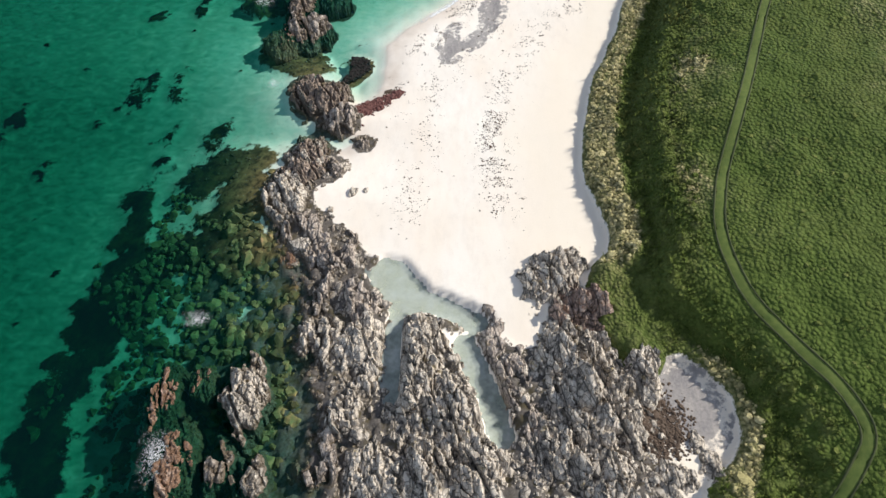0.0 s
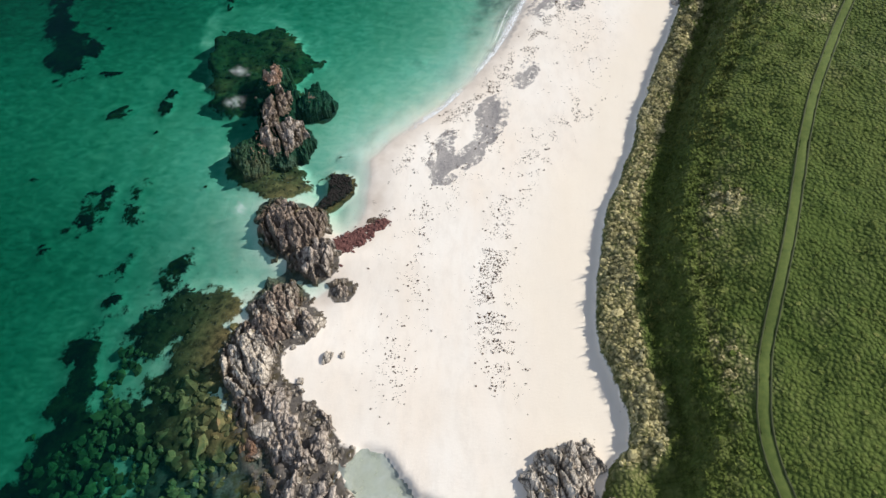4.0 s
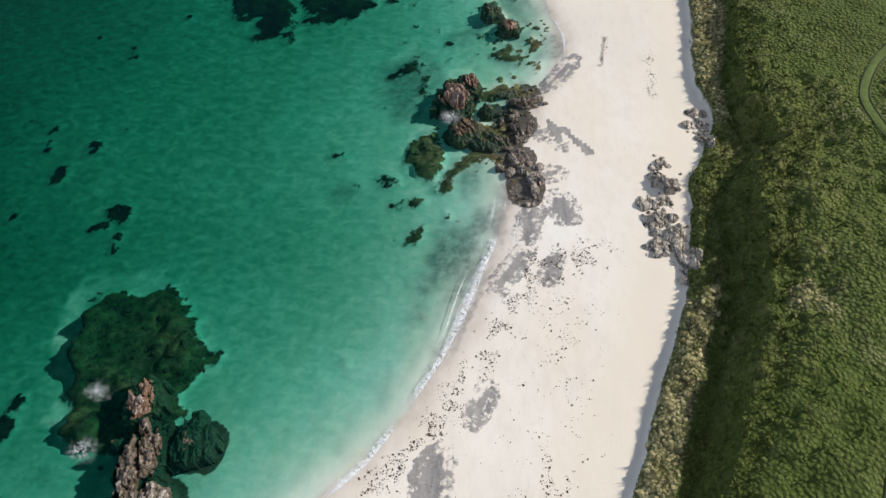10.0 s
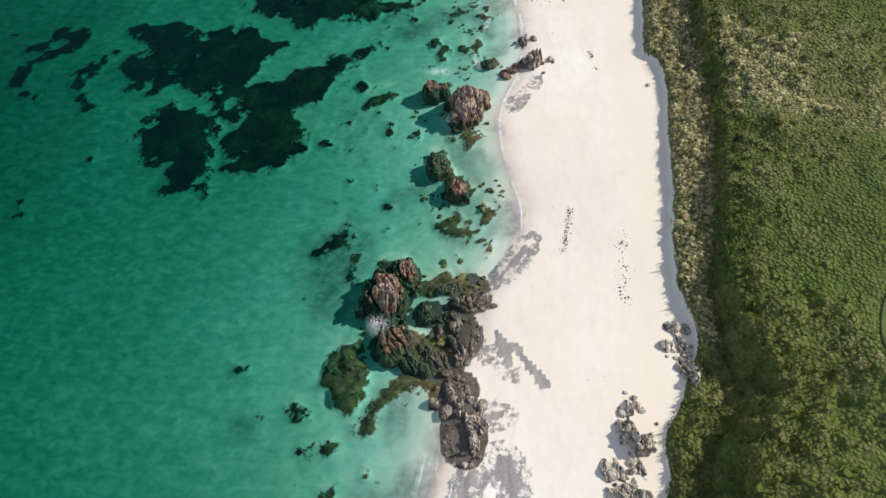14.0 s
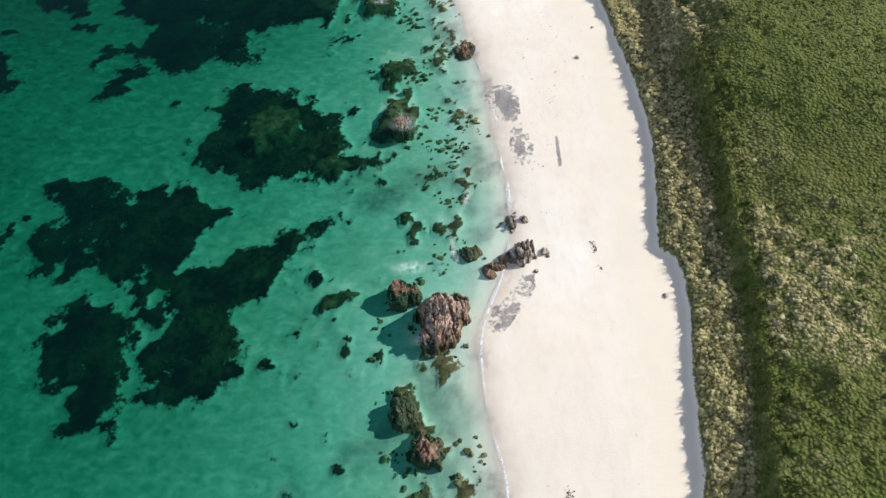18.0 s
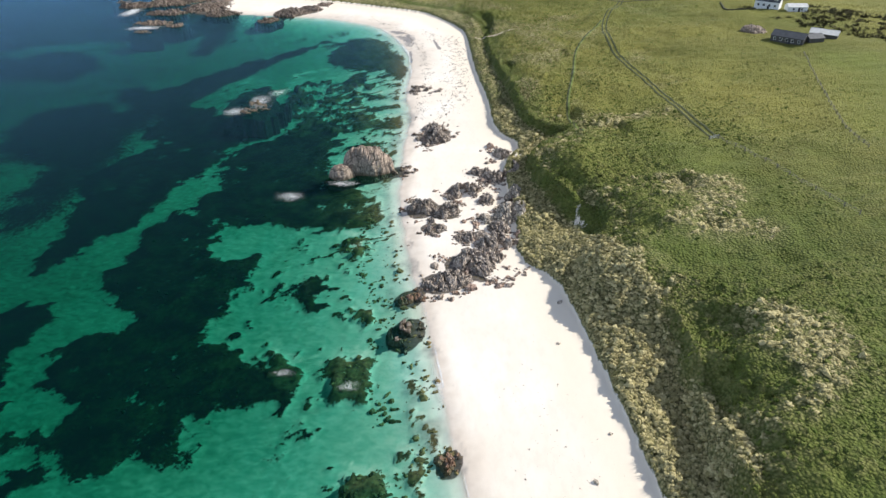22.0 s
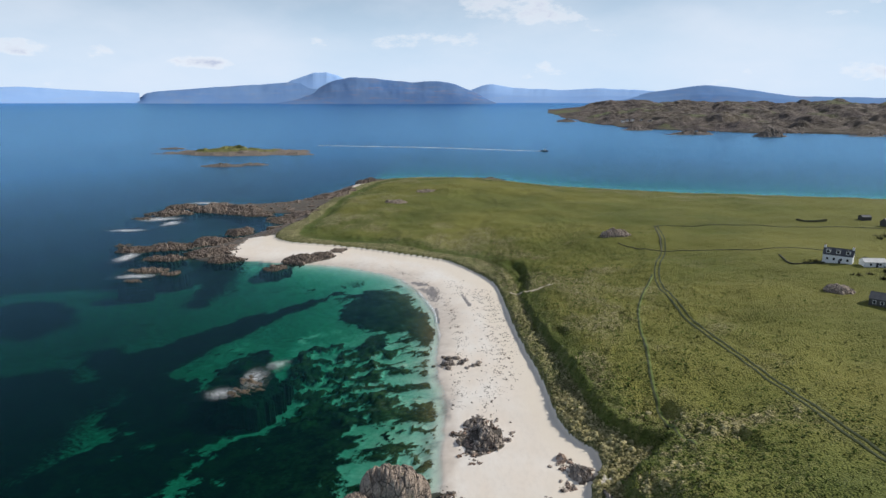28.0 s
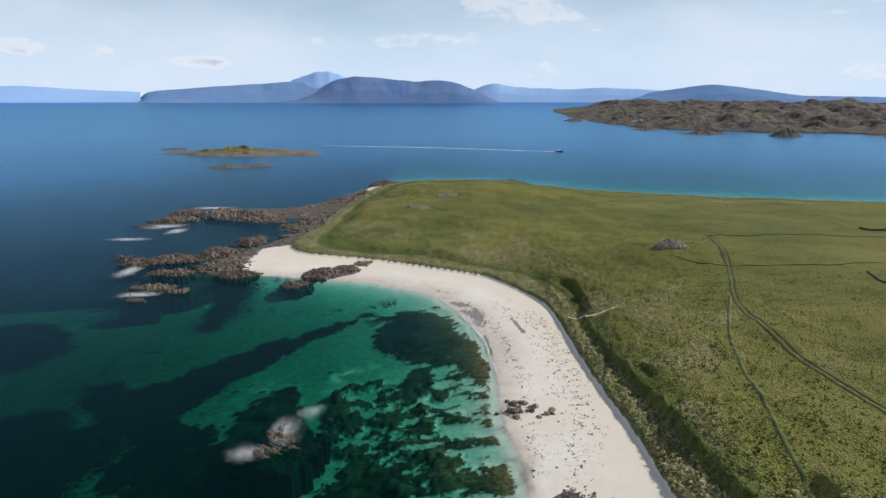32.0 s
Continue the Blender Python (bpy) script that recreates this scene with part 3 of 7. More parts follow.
SHINGLE_BEDS.append([(19, 147.6), (21.9, 153.1), (25.8, 156.5), (27, 155.1), (23.9, 150.4), (20.6, 145.9)])
SHINGLE_BEDS.append([(31.1, 195), (36.3, 202.4), (40.1, 204.2), (37.5, 198.5), (32.5, 193.6)])
SHINGLE_BEDS.append([(27.1, 149.4), (28.9, 152.8), (31.4, 153.6), (30.3, 150.1), (28.2, 147.7)])
SHINGLE_BEDS.append([(38.2, 292.4), (43.7, 292.3), (43.8, 284.8), (42.5, 282.3), (39.6, 284.6)])
SHINGLE_BEDS.append([(42.4, 280.5), (45.6, 276.6), (45.1, 270.8), (42.9, 271.1)])
SHINGLE_BEDS.append([(36.2, 235.9), (39.8, 240.5), (43.1, 244.7), (43.5, 242.7), (40.6, 237.9), (37.5, 234)])
SHINGLE_BEDS.append([(36.1, 199.2), (38.7, 203.2), (39.2, 201.5), (36.7, 196.9), (33.5, 194.5), (32.4, 194.6)])
SHINGLE_BEDS.append([(11.7, 600.9), (17.6, 597.3), (17, 576.1), (13.2, 580.4)])
SHINGLE_BEDS.append([(30.5, 38), (34.3, 36.7), (37, 31.1), (36.6, 26.6), (31.6, 25.2), (27.6, 28.9), (28.9, 34.3)])
VEIL_BEDS = [[(-3.6, 210), (8.1, 210), (11.5, 203), (8.1, 195.8), (-3.5, 196.2), (-2.2, 202.8)],
             [(9.2, 159.7), (15.4, 164.1), (19.3, 160.6), (16, 153), (10.1, 146.3), (5.3, 148.4)],
             [(-2.7, 210.6), (8.8, 213.4), (12.5, 203.9), (8.6, 192.5), (0.4, 189.3)],
             [(11.1, 216.9), (19.2, 219.3), (20.2, 216.3), (13.2, 212.9)],
             [(11.1, 269.2), (20.5, 270.4), (22.9, 263), (13.8, 262.7)],
             [(13.2, 152.9), (18.2, 158), (19.9, 156.9), (16.6, 149.1), (11.9, 144.3)]]
SAND_TONGUE = [(-17.3, 63.7), (-13.2, 58), (-9.5, 55.3), (-4.2, 51.6), (1, 48.4), (6, 46.4), (8.3, 42.4), (9.3, 40.4), (12.6, 41.4), (12.2, 46.9), (11.1, 48.9), (12.6, 52.7), (15.9, 55.2), (22.1, 56.6), (22.9, 63.1)]
BLACK_WEED = [(-18.1, 104.1), (-16.2, 104.3), (-14.9, 103), (-14.9, 100.9), (-16.5, 98.9), (-18.6, 97.5), (-19.8, 96.6), (-18.9, 99.1), (-18, 100.1)]
# hollows blown out of the dunes: x, y, half width, half length, depth
HOLLOWS = [(83.5, 328.5, 8.0, 5.0, 2.4), (74.0, 313, 8, 8.5, 3.0), (89.2, 313, 3.5, 2.4, 1.0), (85.3, 309.4, 3, 2.4, 0.9), (90, 384, 8, 3.2, 1.8),
           (70.5, 378, 3.0, 8.0, 2.6), (86, 431, 7.0, 4.5, 1.8), (60.8, 515, 2.6, 4.5, 1.8), (54.5, 536, 2.4, 3.5, 1.4), (54.5, 604, 5, 24, 3.0), (72.5, 449, 7, 5.5, 2.6),
           (80, 438, 4, 2.5, 1.6), (95, 362, 3, 2, 0.9), (104, 347, 4, 2.4, 0.9), (112, 322, 5, 3, 1.0), (74.7, 153.8, 4.5, 4.0, 1.5)]
BARE = [(56.6, 425, 2.0, 2.0), (69.5, 379, 1.5, 3.2)]
HILLS = [(86, 306, 20, 2.0), (98, 231, 20, -1.5), (68, 408, 14, 2.5), (118, 668, 22, 3.0), (200, 590, 70, 3.0),
         (-10, 820, 40, 2.5), (30, 900, 50, 3.0), (60, 700, 30, 2.5)]


def spaced(*parts):
    return np.unique(np.concatenate([np.arange(a, b + 1e-6, d) for a, b, d in parts]).round(3))


XS = np.unique(np.concatenate((-100 - np.cumsum(2.5 * 1.16 ** np.arange(32)), spaced((-100, -56, 1.3), (-56, -36, 0.9), (-36, 92, 0.6), (92, 130, 1.1)), 130 + np.cumsum(2.2 * 1.12 ** np.arange(44)))))
XS = np.unique(np.concatenate((XS[np.abs(XS) < 1500], np.arange(1500, 4701, 200), -np.arange(1500, 4701, 200))))
YS = np.unique(np.concatenate((10 - np.cumsum(1.5 * 1.35 ** np.arange(22)), spaced((10, 130, 0.65), (130, 400, 0.8), (400, 520, 1.1), (520, 720, 1.9), (720, 1070, 4.5)),
                               1070 + np.cumsum(6 * 1.2 ** np.arange(26)))))
YS = np.unique(np.concatenate((YS[(YS > -3500) & (YS < 1900)], np.arange(1900, 5101, 160))))
GX, GY = np.meshgrid(XS, YS)


TRACK = [(36, 6), (43.2, 14.5), (49.1, 21.6), (51.7, 25.6), (50.1, 30.8), (45.4, 37.9), (40.7, 44.6), (39.5, 53.2), (40.9, 61.4), (47.3, 76.7), (52.5, 88.9), (59.9, 107.6), (69.3, 124.4),
         (76.6, 136.4), (83.5, 147.5), (86.7, 158.6), (83.9, 167.5), (83.3, 176.8), (85.4, 182.8), (91.1, 190.3), (106.1, 202.1)]
NORTH_TRACK = [(159, 714), (150, 678), (141.5, 643), (128, 610), (117, 582), (110.6, 548), (108.3, 510), (112.7, 475), (114, 450), (115.5, 426), (116, 416)]
FOOTPATH = [(116, 582), (100, 546), (92, 523), (86.7, 494), (78.3, 460), (77.5, 444), (79, 430)]
POOLS = ([(-8.3, 53), (-6.8, 50.5), (-5.5, 49)], [(-7.4, 47), (-7.6, 40.7), (-7.7, 33.6)], [(-3, 48.5), (1, 46.5), (4.6, 44.6)], [(2.6, 41), (4, 38), (5.6, 34.6), (7.5, 28)])


def pool_side(x, y):
    return np.minimum.reduce([near_line(x, y, line) - w for line, w in zip(POOLS, (2.7, 0.8, 1.3, 1.5))])


def lay_of_the_land(x, y):
    """Height of the ground and the shares of what covers it."""
    wob = 1.6 * fbm(x / 5, y / 5, 3, 5) * step(3, 12, np.abs(y + 40))
    coast = side_of(x, y, rounded(COAST + COAST_NORTH + COAST_FAR)) + 0.9 * wob
    foot = side_of(x, y, rounded(FOOT + FOOT_NORTH + FOOT_FAR)) + 0.9 * fbm(x / 3, y / 3, 3, 11)
    top = side_of(x, y, rounded(TOP + TOP_NORTH + TOP_FAR)) + 1.8 * fbm(x / 6, y / 6, 3, 12)
    sea = np.clip(-coast, 0, None)
    depth = 1.3 * (1 - np.exp(-sea / 3.2)) + 11 * (1 - np.exp(-np.clip(sea - 3, 0, None) / 58)) + 0.02 * np.clip(sea - 90, 0, 900)
    depth = depth * (1 - 0.14 * step(150, 175, y) * step(320, 280, y)) + 3.0 * step(-28, -62, x) * step(120, 80, y) + 3.0 * step(-45, -105, x) * step(120, 160, y) * step(290, 240, y)
    depth += 2.5 * step(-35, -110, x) * step(400, 520, y)
    depth += 1.3 * fbm(x / 30, y / 30, 3, 3) * step(10, 60, sea)
    share = np.clip(coast, 0, None) / (np.clip(coast, 0, None) + np.clip(-foot, 0, None) + 1e-6)
    beach = 2.8 * share**0.8
    crest = np.interp(y, [0, 24, 44, 70, 95, 120, 150, 180, 220, 240, 262, 280, 300, 400, 460, 560, 640, 760, 1100], [4.4, 4.4, 7.6, 8.0, 8.3, 9.6, 10.2, 8.6, 7.2, 7.4, 8.8, 10.2, 10.5, 11, 8.6, 7.4, 5, 4, 4])
    up = np.clip(foot, 0, None) / (np.clip(foot, 0, None) + np.clip(-top, 0, None) + 1e-6)
    # a foredune shelf of marram, then the steep face
    shelf = 1.5 / (crest - 2.8)
    rise = np.where(up < 0.05, shelf * up / 0.05, np.where(up < 0.60, shelf * (1 + 0.15 * (up - 0.05) / 0.55), 1.15 * shelf + (1 - 1.15 * shelf) * np.interp(up, [0.60, 0.86, 1], [0, 0.97, 1])))
    gentle = np.where(up < 0.05, shelf * up / 0.05, np.where(up < 0.68, shelf * (1 + 0.45 * (up - 0.05) / 0.63), 1.45 * shelf + (1 - 1.45 * shelf) * np.interp(up, [0.68, 0.9, 1], [0, 0.97, 1])))
    rise = rise + (gentle - rise) * step(183, 205, y) * step(640, 600, y)
    even_slope = np.interp(up, [0, 0.05, 0.5, 0.9, 1], [0, 0.10, 0.52, 0.96, 1])
    bluff = np.interp(up, [0, 0.06, 0.48, 0.80, 1], [0, 0.12, 0.19, 0.97, 1])
    rise = rise + (even_slope - rise) * step(326, 342, y) * step(382, 366, y)
    rise = rise + (bluff - rise) * step(140, 150, y) * step(186, 176, y)
    dune = 2.8 + (crest - 2.8) * rise
    inland = np.clip(top, 0, None)
    field = crest + 7.5 * (1 - np.exp(-inland / 75)) * np.interp(y, [0, 500, 760, 1100], [1, 1, 0.6, 0.5])
    field -= 0.012 * np.clip(inland - 220, 0, 400) * step(560, 760, y)
    field += np.interp(y, [24, 44, 95, 160, 190, 240, 270, 390, 420], [5.0, 2.8, 2.6, 2.8, 2.2, 2.2, 2.8, 3.2, 1.0]) * (1 - np.exp(-inland / 9))
    for hx, hy, r, h in HILLS:
        field = field + h * np.exp(-((x - hx) ** 2 + (y - hy) ** 2) / r**2) * step(0, 8, inland)
    z = np.where(coast < 0, -depth, np.where(foot < 0, beach, np.where(top < 0, dune, field)))
    green = step(-0.2, 0.5, foot)
    # hummocks, tussocks and sand ripples
    near = step(900, 300, np.abs(y - 250)) * step(420, 200, np.abs(x - 40))
    off = step(0.9, 3.0, np.minimum(near_line(x, y, TRACK), near_line(x, y, NORTH_TRACK)))
    rise_big = (2.1 * fbm(x / 14, y / 14, 3, 21) + step(430, 520, y) * 4.4 * fbm(x / 30, y / 30, 3, 25)) * step(0, 14, foot)
    calm = (1 - 0.5 * step(6, 22, top)) * (1 - 0.5 * step(0.45, 0.6, up) * (top < 0))
    f1, f2, own = cells(x / 1.9 + 0.35 * fbm(x / 2, y / 2, 2, 27), y / 1.9 + 0.35 * fbm(x / 2 + 9, y / 2, 2, 28), 26)
    lump = np.clip(1 - 1.25 * f1, 0, 1) * (0.4 + 0.9 * own)
    tussocky = (1 - 0.75 * step(3, 8, top) * step(190, 120, y)) * step(-0.12, 0.16, fbm(x / 22, y / 22, 3, 29) + 0.16 * step(30, 5, top)) * step(420, 330, np.abs(y - 230)) * step(190, 90, np.abs(x - 40)) * green * off
    z = z + green * (rise_big + off * step(0.2, 3, foot) * near * (1.4 * fbm(x / 3.6, y / 3.6, 2, 22) * calm))
    z = z + step(0.3, 2, foot) * tussocky * lump * (0.75 + 0.5 * (top < 0))
    bare = np.zeros(x.shape)
    hx, hy = x + 5.0 * fbm(x / 5, y / 5, 4, 45), y + 5.0 * fbm(x / 5 + 7, y / 5, 4, 46)
    for bx, by, rx, ry, deep in HOLLOWS:
        r = np.hypot((hx - bx) / (1.25 * rx), (hy - by) / (1.15 * ry))
        z = z - green * deep * step(1.2, 0.7, r) * np.clip(0.55 + 0.6 * (hx - bx) / rx, 0, 1)
    for bx, by, rx, ry in BARE:
        bare = np.maximum(bare, step(1.1, 0.7, np.hypot((hx - bx) / rx, (hy - by) / ry) + 2.2 * fbm(x / 1.8, y / 1.8, 3, 47)))
    z = z + (1 - green) * step(0.5, 4, coast) * 0.16 * fbm(x / 9, y / 9, 3, 31)
    strip = step(19, 9, foot + 7 * fbm(x / 6, y / 6, 3, 43)) * step(286, 305, y) * step(385, 362, y)
    marram = green * (strip + step(0.46 + 0.3 * step(183, 205, y), 0.34 + 0.3 * step(183, 205, y), up) * (top < 0) * (0.55 + 0.45 * step(-0.2, 0.2, fbm(x / 7, y / 7, 3, 41)))
                      + (top >= 0) * (0.25 + 0.9 * lump) * step(0.06, 0.34, fbm(x / 20, y / 20, 5, 42) - 0.0022 * inland + 0.17 * step(180, 230, y) * step(70, 5, inland) * step(480, 430, y) + 0.16 * step(430, 490, y) * step(110, 20, inland)))
    marram = np.clip(marram, 0, 1) * (1 - 0.8 * step(140, 150, y) * step(184, 176, y) * (top < 1)) * (1 - 0.85 * step(56, 50, y) * step(37, 33, x))
    # weed beds in the sea
    bed = np.full(x.shape, -9.0)
    wx, wy = x + 3.4 * fbm(x / 7, y / 7, 4, 51), y + 3.4 * fbm(x / 7 + 31, y / 7, 4, 52)
    for line in KELP_BEDS:
        bed = np.maximum(bed, np.clip(inside_by(wx, wy, line) / 5, -3, 0.6))
    shoal = np.full(x.shape, -9.0)
    for line in REEF_BEDS:
        shoal = np.maximum(shoal, np.clip(inside_by(wx, wy, line) / 3.5, -3, 0.45 if line[0][1] > 370 else 1))
    shoal = step(-0.2, 0.6, shoal + (1.6 + 1.4 * step(370, 400, y)) * fbm(x / 4.5, y / (4.5 - 1.5 * step(370, 400, y)), 5, 50) + 1.1 * fbm(x / 1.5, y / 1.5, 3, 48) - 0.15)
    rough = fbm(x / 5.5, y / 5.5, 5, 53)
    speck = rough + 0.35 * fbm(x / 30, y / 30, 2, 54) - 0.06 * step(280, 300, y) - 0.08 * step(235, 205, y)
    kelp = np.maximum(step(-0.42, 0.5, bed + 1.0 * rough + 1.35 * fbm(x / 2.4, y / 2.4, 4, 56)), step(0.19, 0.27, speck) * step(2, 8, sea))
    kelp = np.maximum(kelp, step(0.08, 0.3, fbm(x / 45, y / 45, 4, 55) + 0.1 + 0.1 * step(380, 420, y)) * step(-90 + 15 * step(380, 420, y), -150 + 40 * step(380, 420, y), x))
    small = fbm(x / 2.6, y / 2.6, 4, 57) + 0.5 * fbm(x / 16, y / 16, 2, 58)
    kelp = np.maximum(kelp, 0.85 * step(0.14, 0.28, small) * step(1, 4, sea) * step(42, 22, sea) * np.maximum(step(186, 205, y) * step(640, 560, y), 0.9 * step(100, 60, y)))
    veil = fbm(x / 9, y / 9, 4, 59) * step(3, 7, sea) * step(42, 25, sea) * step(150, 175, y) * step(300, 270, y)
    silt = 0.7 * step(0.04, 0.26, veil)
    for line in VEIL_BEDS:
        silt = np.maximum(silt, step(-0.6, 0.9, inside_by(wx, wy, line) / 4 + 1.6 * fbm(x / 5, y / 5, 4, 44)))
    silt = np.maximum(silt, 0.8 * step(0.0, 0.25, fbm(x / 6, y / 6, 4, 45) + 0.12 * step(8, 2, sea)) * step(11, 5, sea) * step(128, 142, y) * step(176, 165, y))
    silt = np.maximum(silt, 0.7 * step(0.02, 0.25, fbm(x / 5, y / 5, 4, 46)) * step(12, 4, sea) * step(180, 200, y) * step(560, 500, y)) * (coast < 1.5)
    kelp = np.maximum(kelp, 0.95 * step(-0.10, 0.20, fbm(x / 8, y / 4.5, 4, 35)) * step(1.5, 5, sea) * step(46, 26, sea) * step(400, 430, y) * step(640, 600, y))
    kelp = np.maximum(kelp, step(-0.6, 0.3, inside_by(x, y, BLACK_WEED, 4)) * 1.6)
    kelp = np.maximum(kelp, step(0.05, 0.95, shoal + 0.9 * fbm(x / 2.2, y / 2.2, 4, 49))) * step(0.2, 2.2, sea)
    z = np.where(coast < 0, z + step(0.2, 1.0, shoal) * step(0.3, 0.8, kelp) * ((0.12 + 0.34 * step(0.0, 0.3, fbm(x / 6, y / 6, 3, 38))) * np.clip(-1.2 - z, 0, 6) + 1.5 * fbm(x / 1.7, y / 1.7, 3, 60) * np.clip(-z / 3, 0, 1)), z)
    z = z + kelp * (coast < 0) * (np.minimum(0.55, 0.3 * depth) + 0.5 * rough * np.minimum(depth / 3, 1))
    rocky = np.full(x.shape, -9.0)
    for rx0, ry0, rw, rl, h, tone in HEADLAND + SKERRY + POINT + POINT_NORTH[:6] + BEACH[9:] + BAR + MID[:12]:
        if h <= 0.7:
            continue
        rocky = np.maximum(rocky, 1 - np.hypot((x - rx0) / (rw + 1.0), (y - ry0) / (rl + 1.0)))
    rocky = step(-0.12, 0.1, rocky + 0.5 * fbm(x / 4, y / 4, 4, 61)) * (foot < 1) * (coast < 16)
    head = step(57, 50, y + 0.25 * x) * step(31, 24, x) * step(-45, -36, x) * step(-40, -10, y)
    rocky = np.maximum(rocky, head * step(-0.35, -0.1, fbm(x / 6, y / 6, 4, 62)) * (foot < 0.5) * step(2.0, 4.0, near_line(x, y, [(3, 60), (9, 52), (12, 46), (11.5, 42.5)]) + 2 * fbm(x / 3, y / 3, 2, 65)))
    rocky = np.maximum(rocky, step(-104 + 34 * step(712, 722, y), -112 + 34 * step(712, 722, y), x) * step(625, 635, y) * (foot < 0))
    tongue = side_of(x, y, np.array(SAND_TONGUE, float))
    rocky = rocky * step(0.6, -0.5, tongue + 1.2 * fbm(x / 2, y / 2, 3, 68))
    ra, rb = (0.93 * x + 0.36 * y) / 1.5, (-0.36 * x + 0.93 * y) / 3.6
    k1, k2, block, lean = plates(ra + 0.4 * fbm(x / 3, y / 3, 2, 67), rb, 69)
    z = z + rocky * (0.5 * np.abs(fbm(x / 2.2, y / 2.2, 4, 63)) + head * (0.9 * fbm(x / 3, y / 3, 4, 64) + 0.7 * block + 0.5 * lean - 0.5 * np.clip(1 - (k2 - k1) / 0.2, 0, 1)))
    pool = step(1.0, 0.2, pool_side(x, y) + 1.2 * fbm(x / 2, y / 2, 3, 66))
    z = np.where(pool > 0, z * (1 - pool) + pool * np.minimum(z, 0.25), z)
    stones = np.zeros(x.shape)
    for gx, gy, rx, ry, turn in SHINGLE:
        c, s = math.cos(radians(turn)), math.sin(radians(turn))
        u, v = (x - gx) * c + (y - gy) * s, -(x - gx) * s + (y - gy) * c
        stones = np.maximum(stones, step(-0.02, 0.04, 1 - np.hypot(u / rx, v / ry) + 1.3 * fbm(x / 5, y / 5, 6, 71)))
    for line in SHINGLE_BEDS:
        stones = np.maximum(stones, step(-0.8, 0.7, inside_by(x, y, line, 5) / 1.5 + 0.7 * fbm(x / 2, y / 2, 5, 72)))
    wet = step(5.0 + 11 * step(470, 560, y), 0.5, coast + (4 + 7 * step(470, 560, y)) * fbm(x / 12, y / 12, 3, 81)) * step(-0.8, 0.1, coast)
    clean = green * step(0, 5, top) * step(0.5, 0.0, marram) * step(-0.1, 0.25, fbm(x / 60, y / 60, 3, 91)) * 0.6
    clean = np.maximum(clean, step(0, 3, side_of(x, y, np.array([(186, 506), (160, 430), (158, 400), (320, 400), (330, 500)]))) * 1.5)
    return z, coast, foot, top, green * (1 - 0.55 * bare), marram, kelp, rocky * (1 - green) * (1 - pool), stones * (coast > -3) * (foot < 0.5), wet, clean, step(330, 470, y) * (0.55 + 0.9 * fbm(x / 50, y / 50, 3, 97)) * step(0, 10, top), np.clip(lump * tussocky, 0, 1), shoal, share * (1 - green), silt


fields = lay_of_the_land(GX, GY)
GZ = fields[0]


def ground_z(x, y):
    """Height of the built ground at given places."""
    x, y = np.asarray(x, float), np.asarray(y, float)
    i = np.clip(np.searchsorted(XS, x) - 1, 0, len(XS) - 2)
    j = np.clip(np.searchsorted(YS, y) - 1, 0, len(YS) - 2)
    u, v = np.clip((x - XS[i]) / (XS[i + 1] - XS[i]), 0, 1), np.clip((y - YS[j]) / (YS[j + 1] - YS[j]), 0, 1)
    return (GZ[j, i] * (1 - u) + GZ[j, i + 1] * u) * (1 - v) + (GZ[j + 1, i] * (1 - u) + GZ[j + 1, i + 1] * u) * v


def cover_at(k, x, y):
    i = np.clip(np.searchsorted(XS, x) - 1, 0, len(XS) - 2)
    j = np.clip(np.searchsorted(YS, y) - 1, 0, len(YS) - 2)
    return fields[k][j, i]


def sea_z(x, y):
    """The sea's own level; it lifts a little in the far distance, as the visible horizon stands at eye level."""
    return 66.0 * (np.clip(np.hypot(x, np.asarray(y) - 330) - 1900, 0, 2900) / 2700) ** 1.7


# ---- mesh helpers ----
def mesh_from(name, verts, faces, smooth=True):
    """A mesh from arrays of places and of faces with equally many corners."""
    verts, faces = np.asarray(verts, np.float32), np.asarray(faces, np.int32)
    me = bpy.data.meshes.new(name)
    me.vertices.add(len(verts))
    me.vertices.foreach_set("co", verts.ravel())
    k = faces.shape[1]
    me.loops.add(faces.size)
    me.loops.foreach_set("vertex_index", faces.ravel())
    me.polygons.add(len(faces))
    me.polygons.foreach_set("loop_start", np.arange(0, faces.size, k, dtype=np.int32))
    me.polygons.foreach_set("loop_total", np.full(len(faces), k, np.int32))
    me.polygons.foreach_set("use_smooth", np.full(len(faces), smooth))
    me.update(calc_edges=True)
    return me


def sheet_faces(rows, cols, keep=None):
    k = np.arange(rows * cols).reshape(rows, cols)
    f = np.stack((k[:-1, :-1], k[:-1, 1:], k[1:, 1:], k[1:, :-1]), -1).reshape(-1, 4)
    return f if keep is None else f[keep.ravel()]


def compact(verts, faces):
    used = np.unique(faces)
    back_to = np.zeros(len(verts), np.int32)
    back_to[used] = np.arange(len(used))
    return verts[used], back_to[faces], used


def give(me, name, *channels):
    """A colour attribute on the mesh's points from up to four channels."""
    n = len(me.vertices)
    data = np.zeros((n, 4), np.float32)
    for k, c in enumerate(channels):
        data[:, k] = np.asarray(c).ravel()
    a = me.attributes.new(name, "FLOAT_COLOR", "POINT")
    a.data.foreach_set("color", data.ravel())


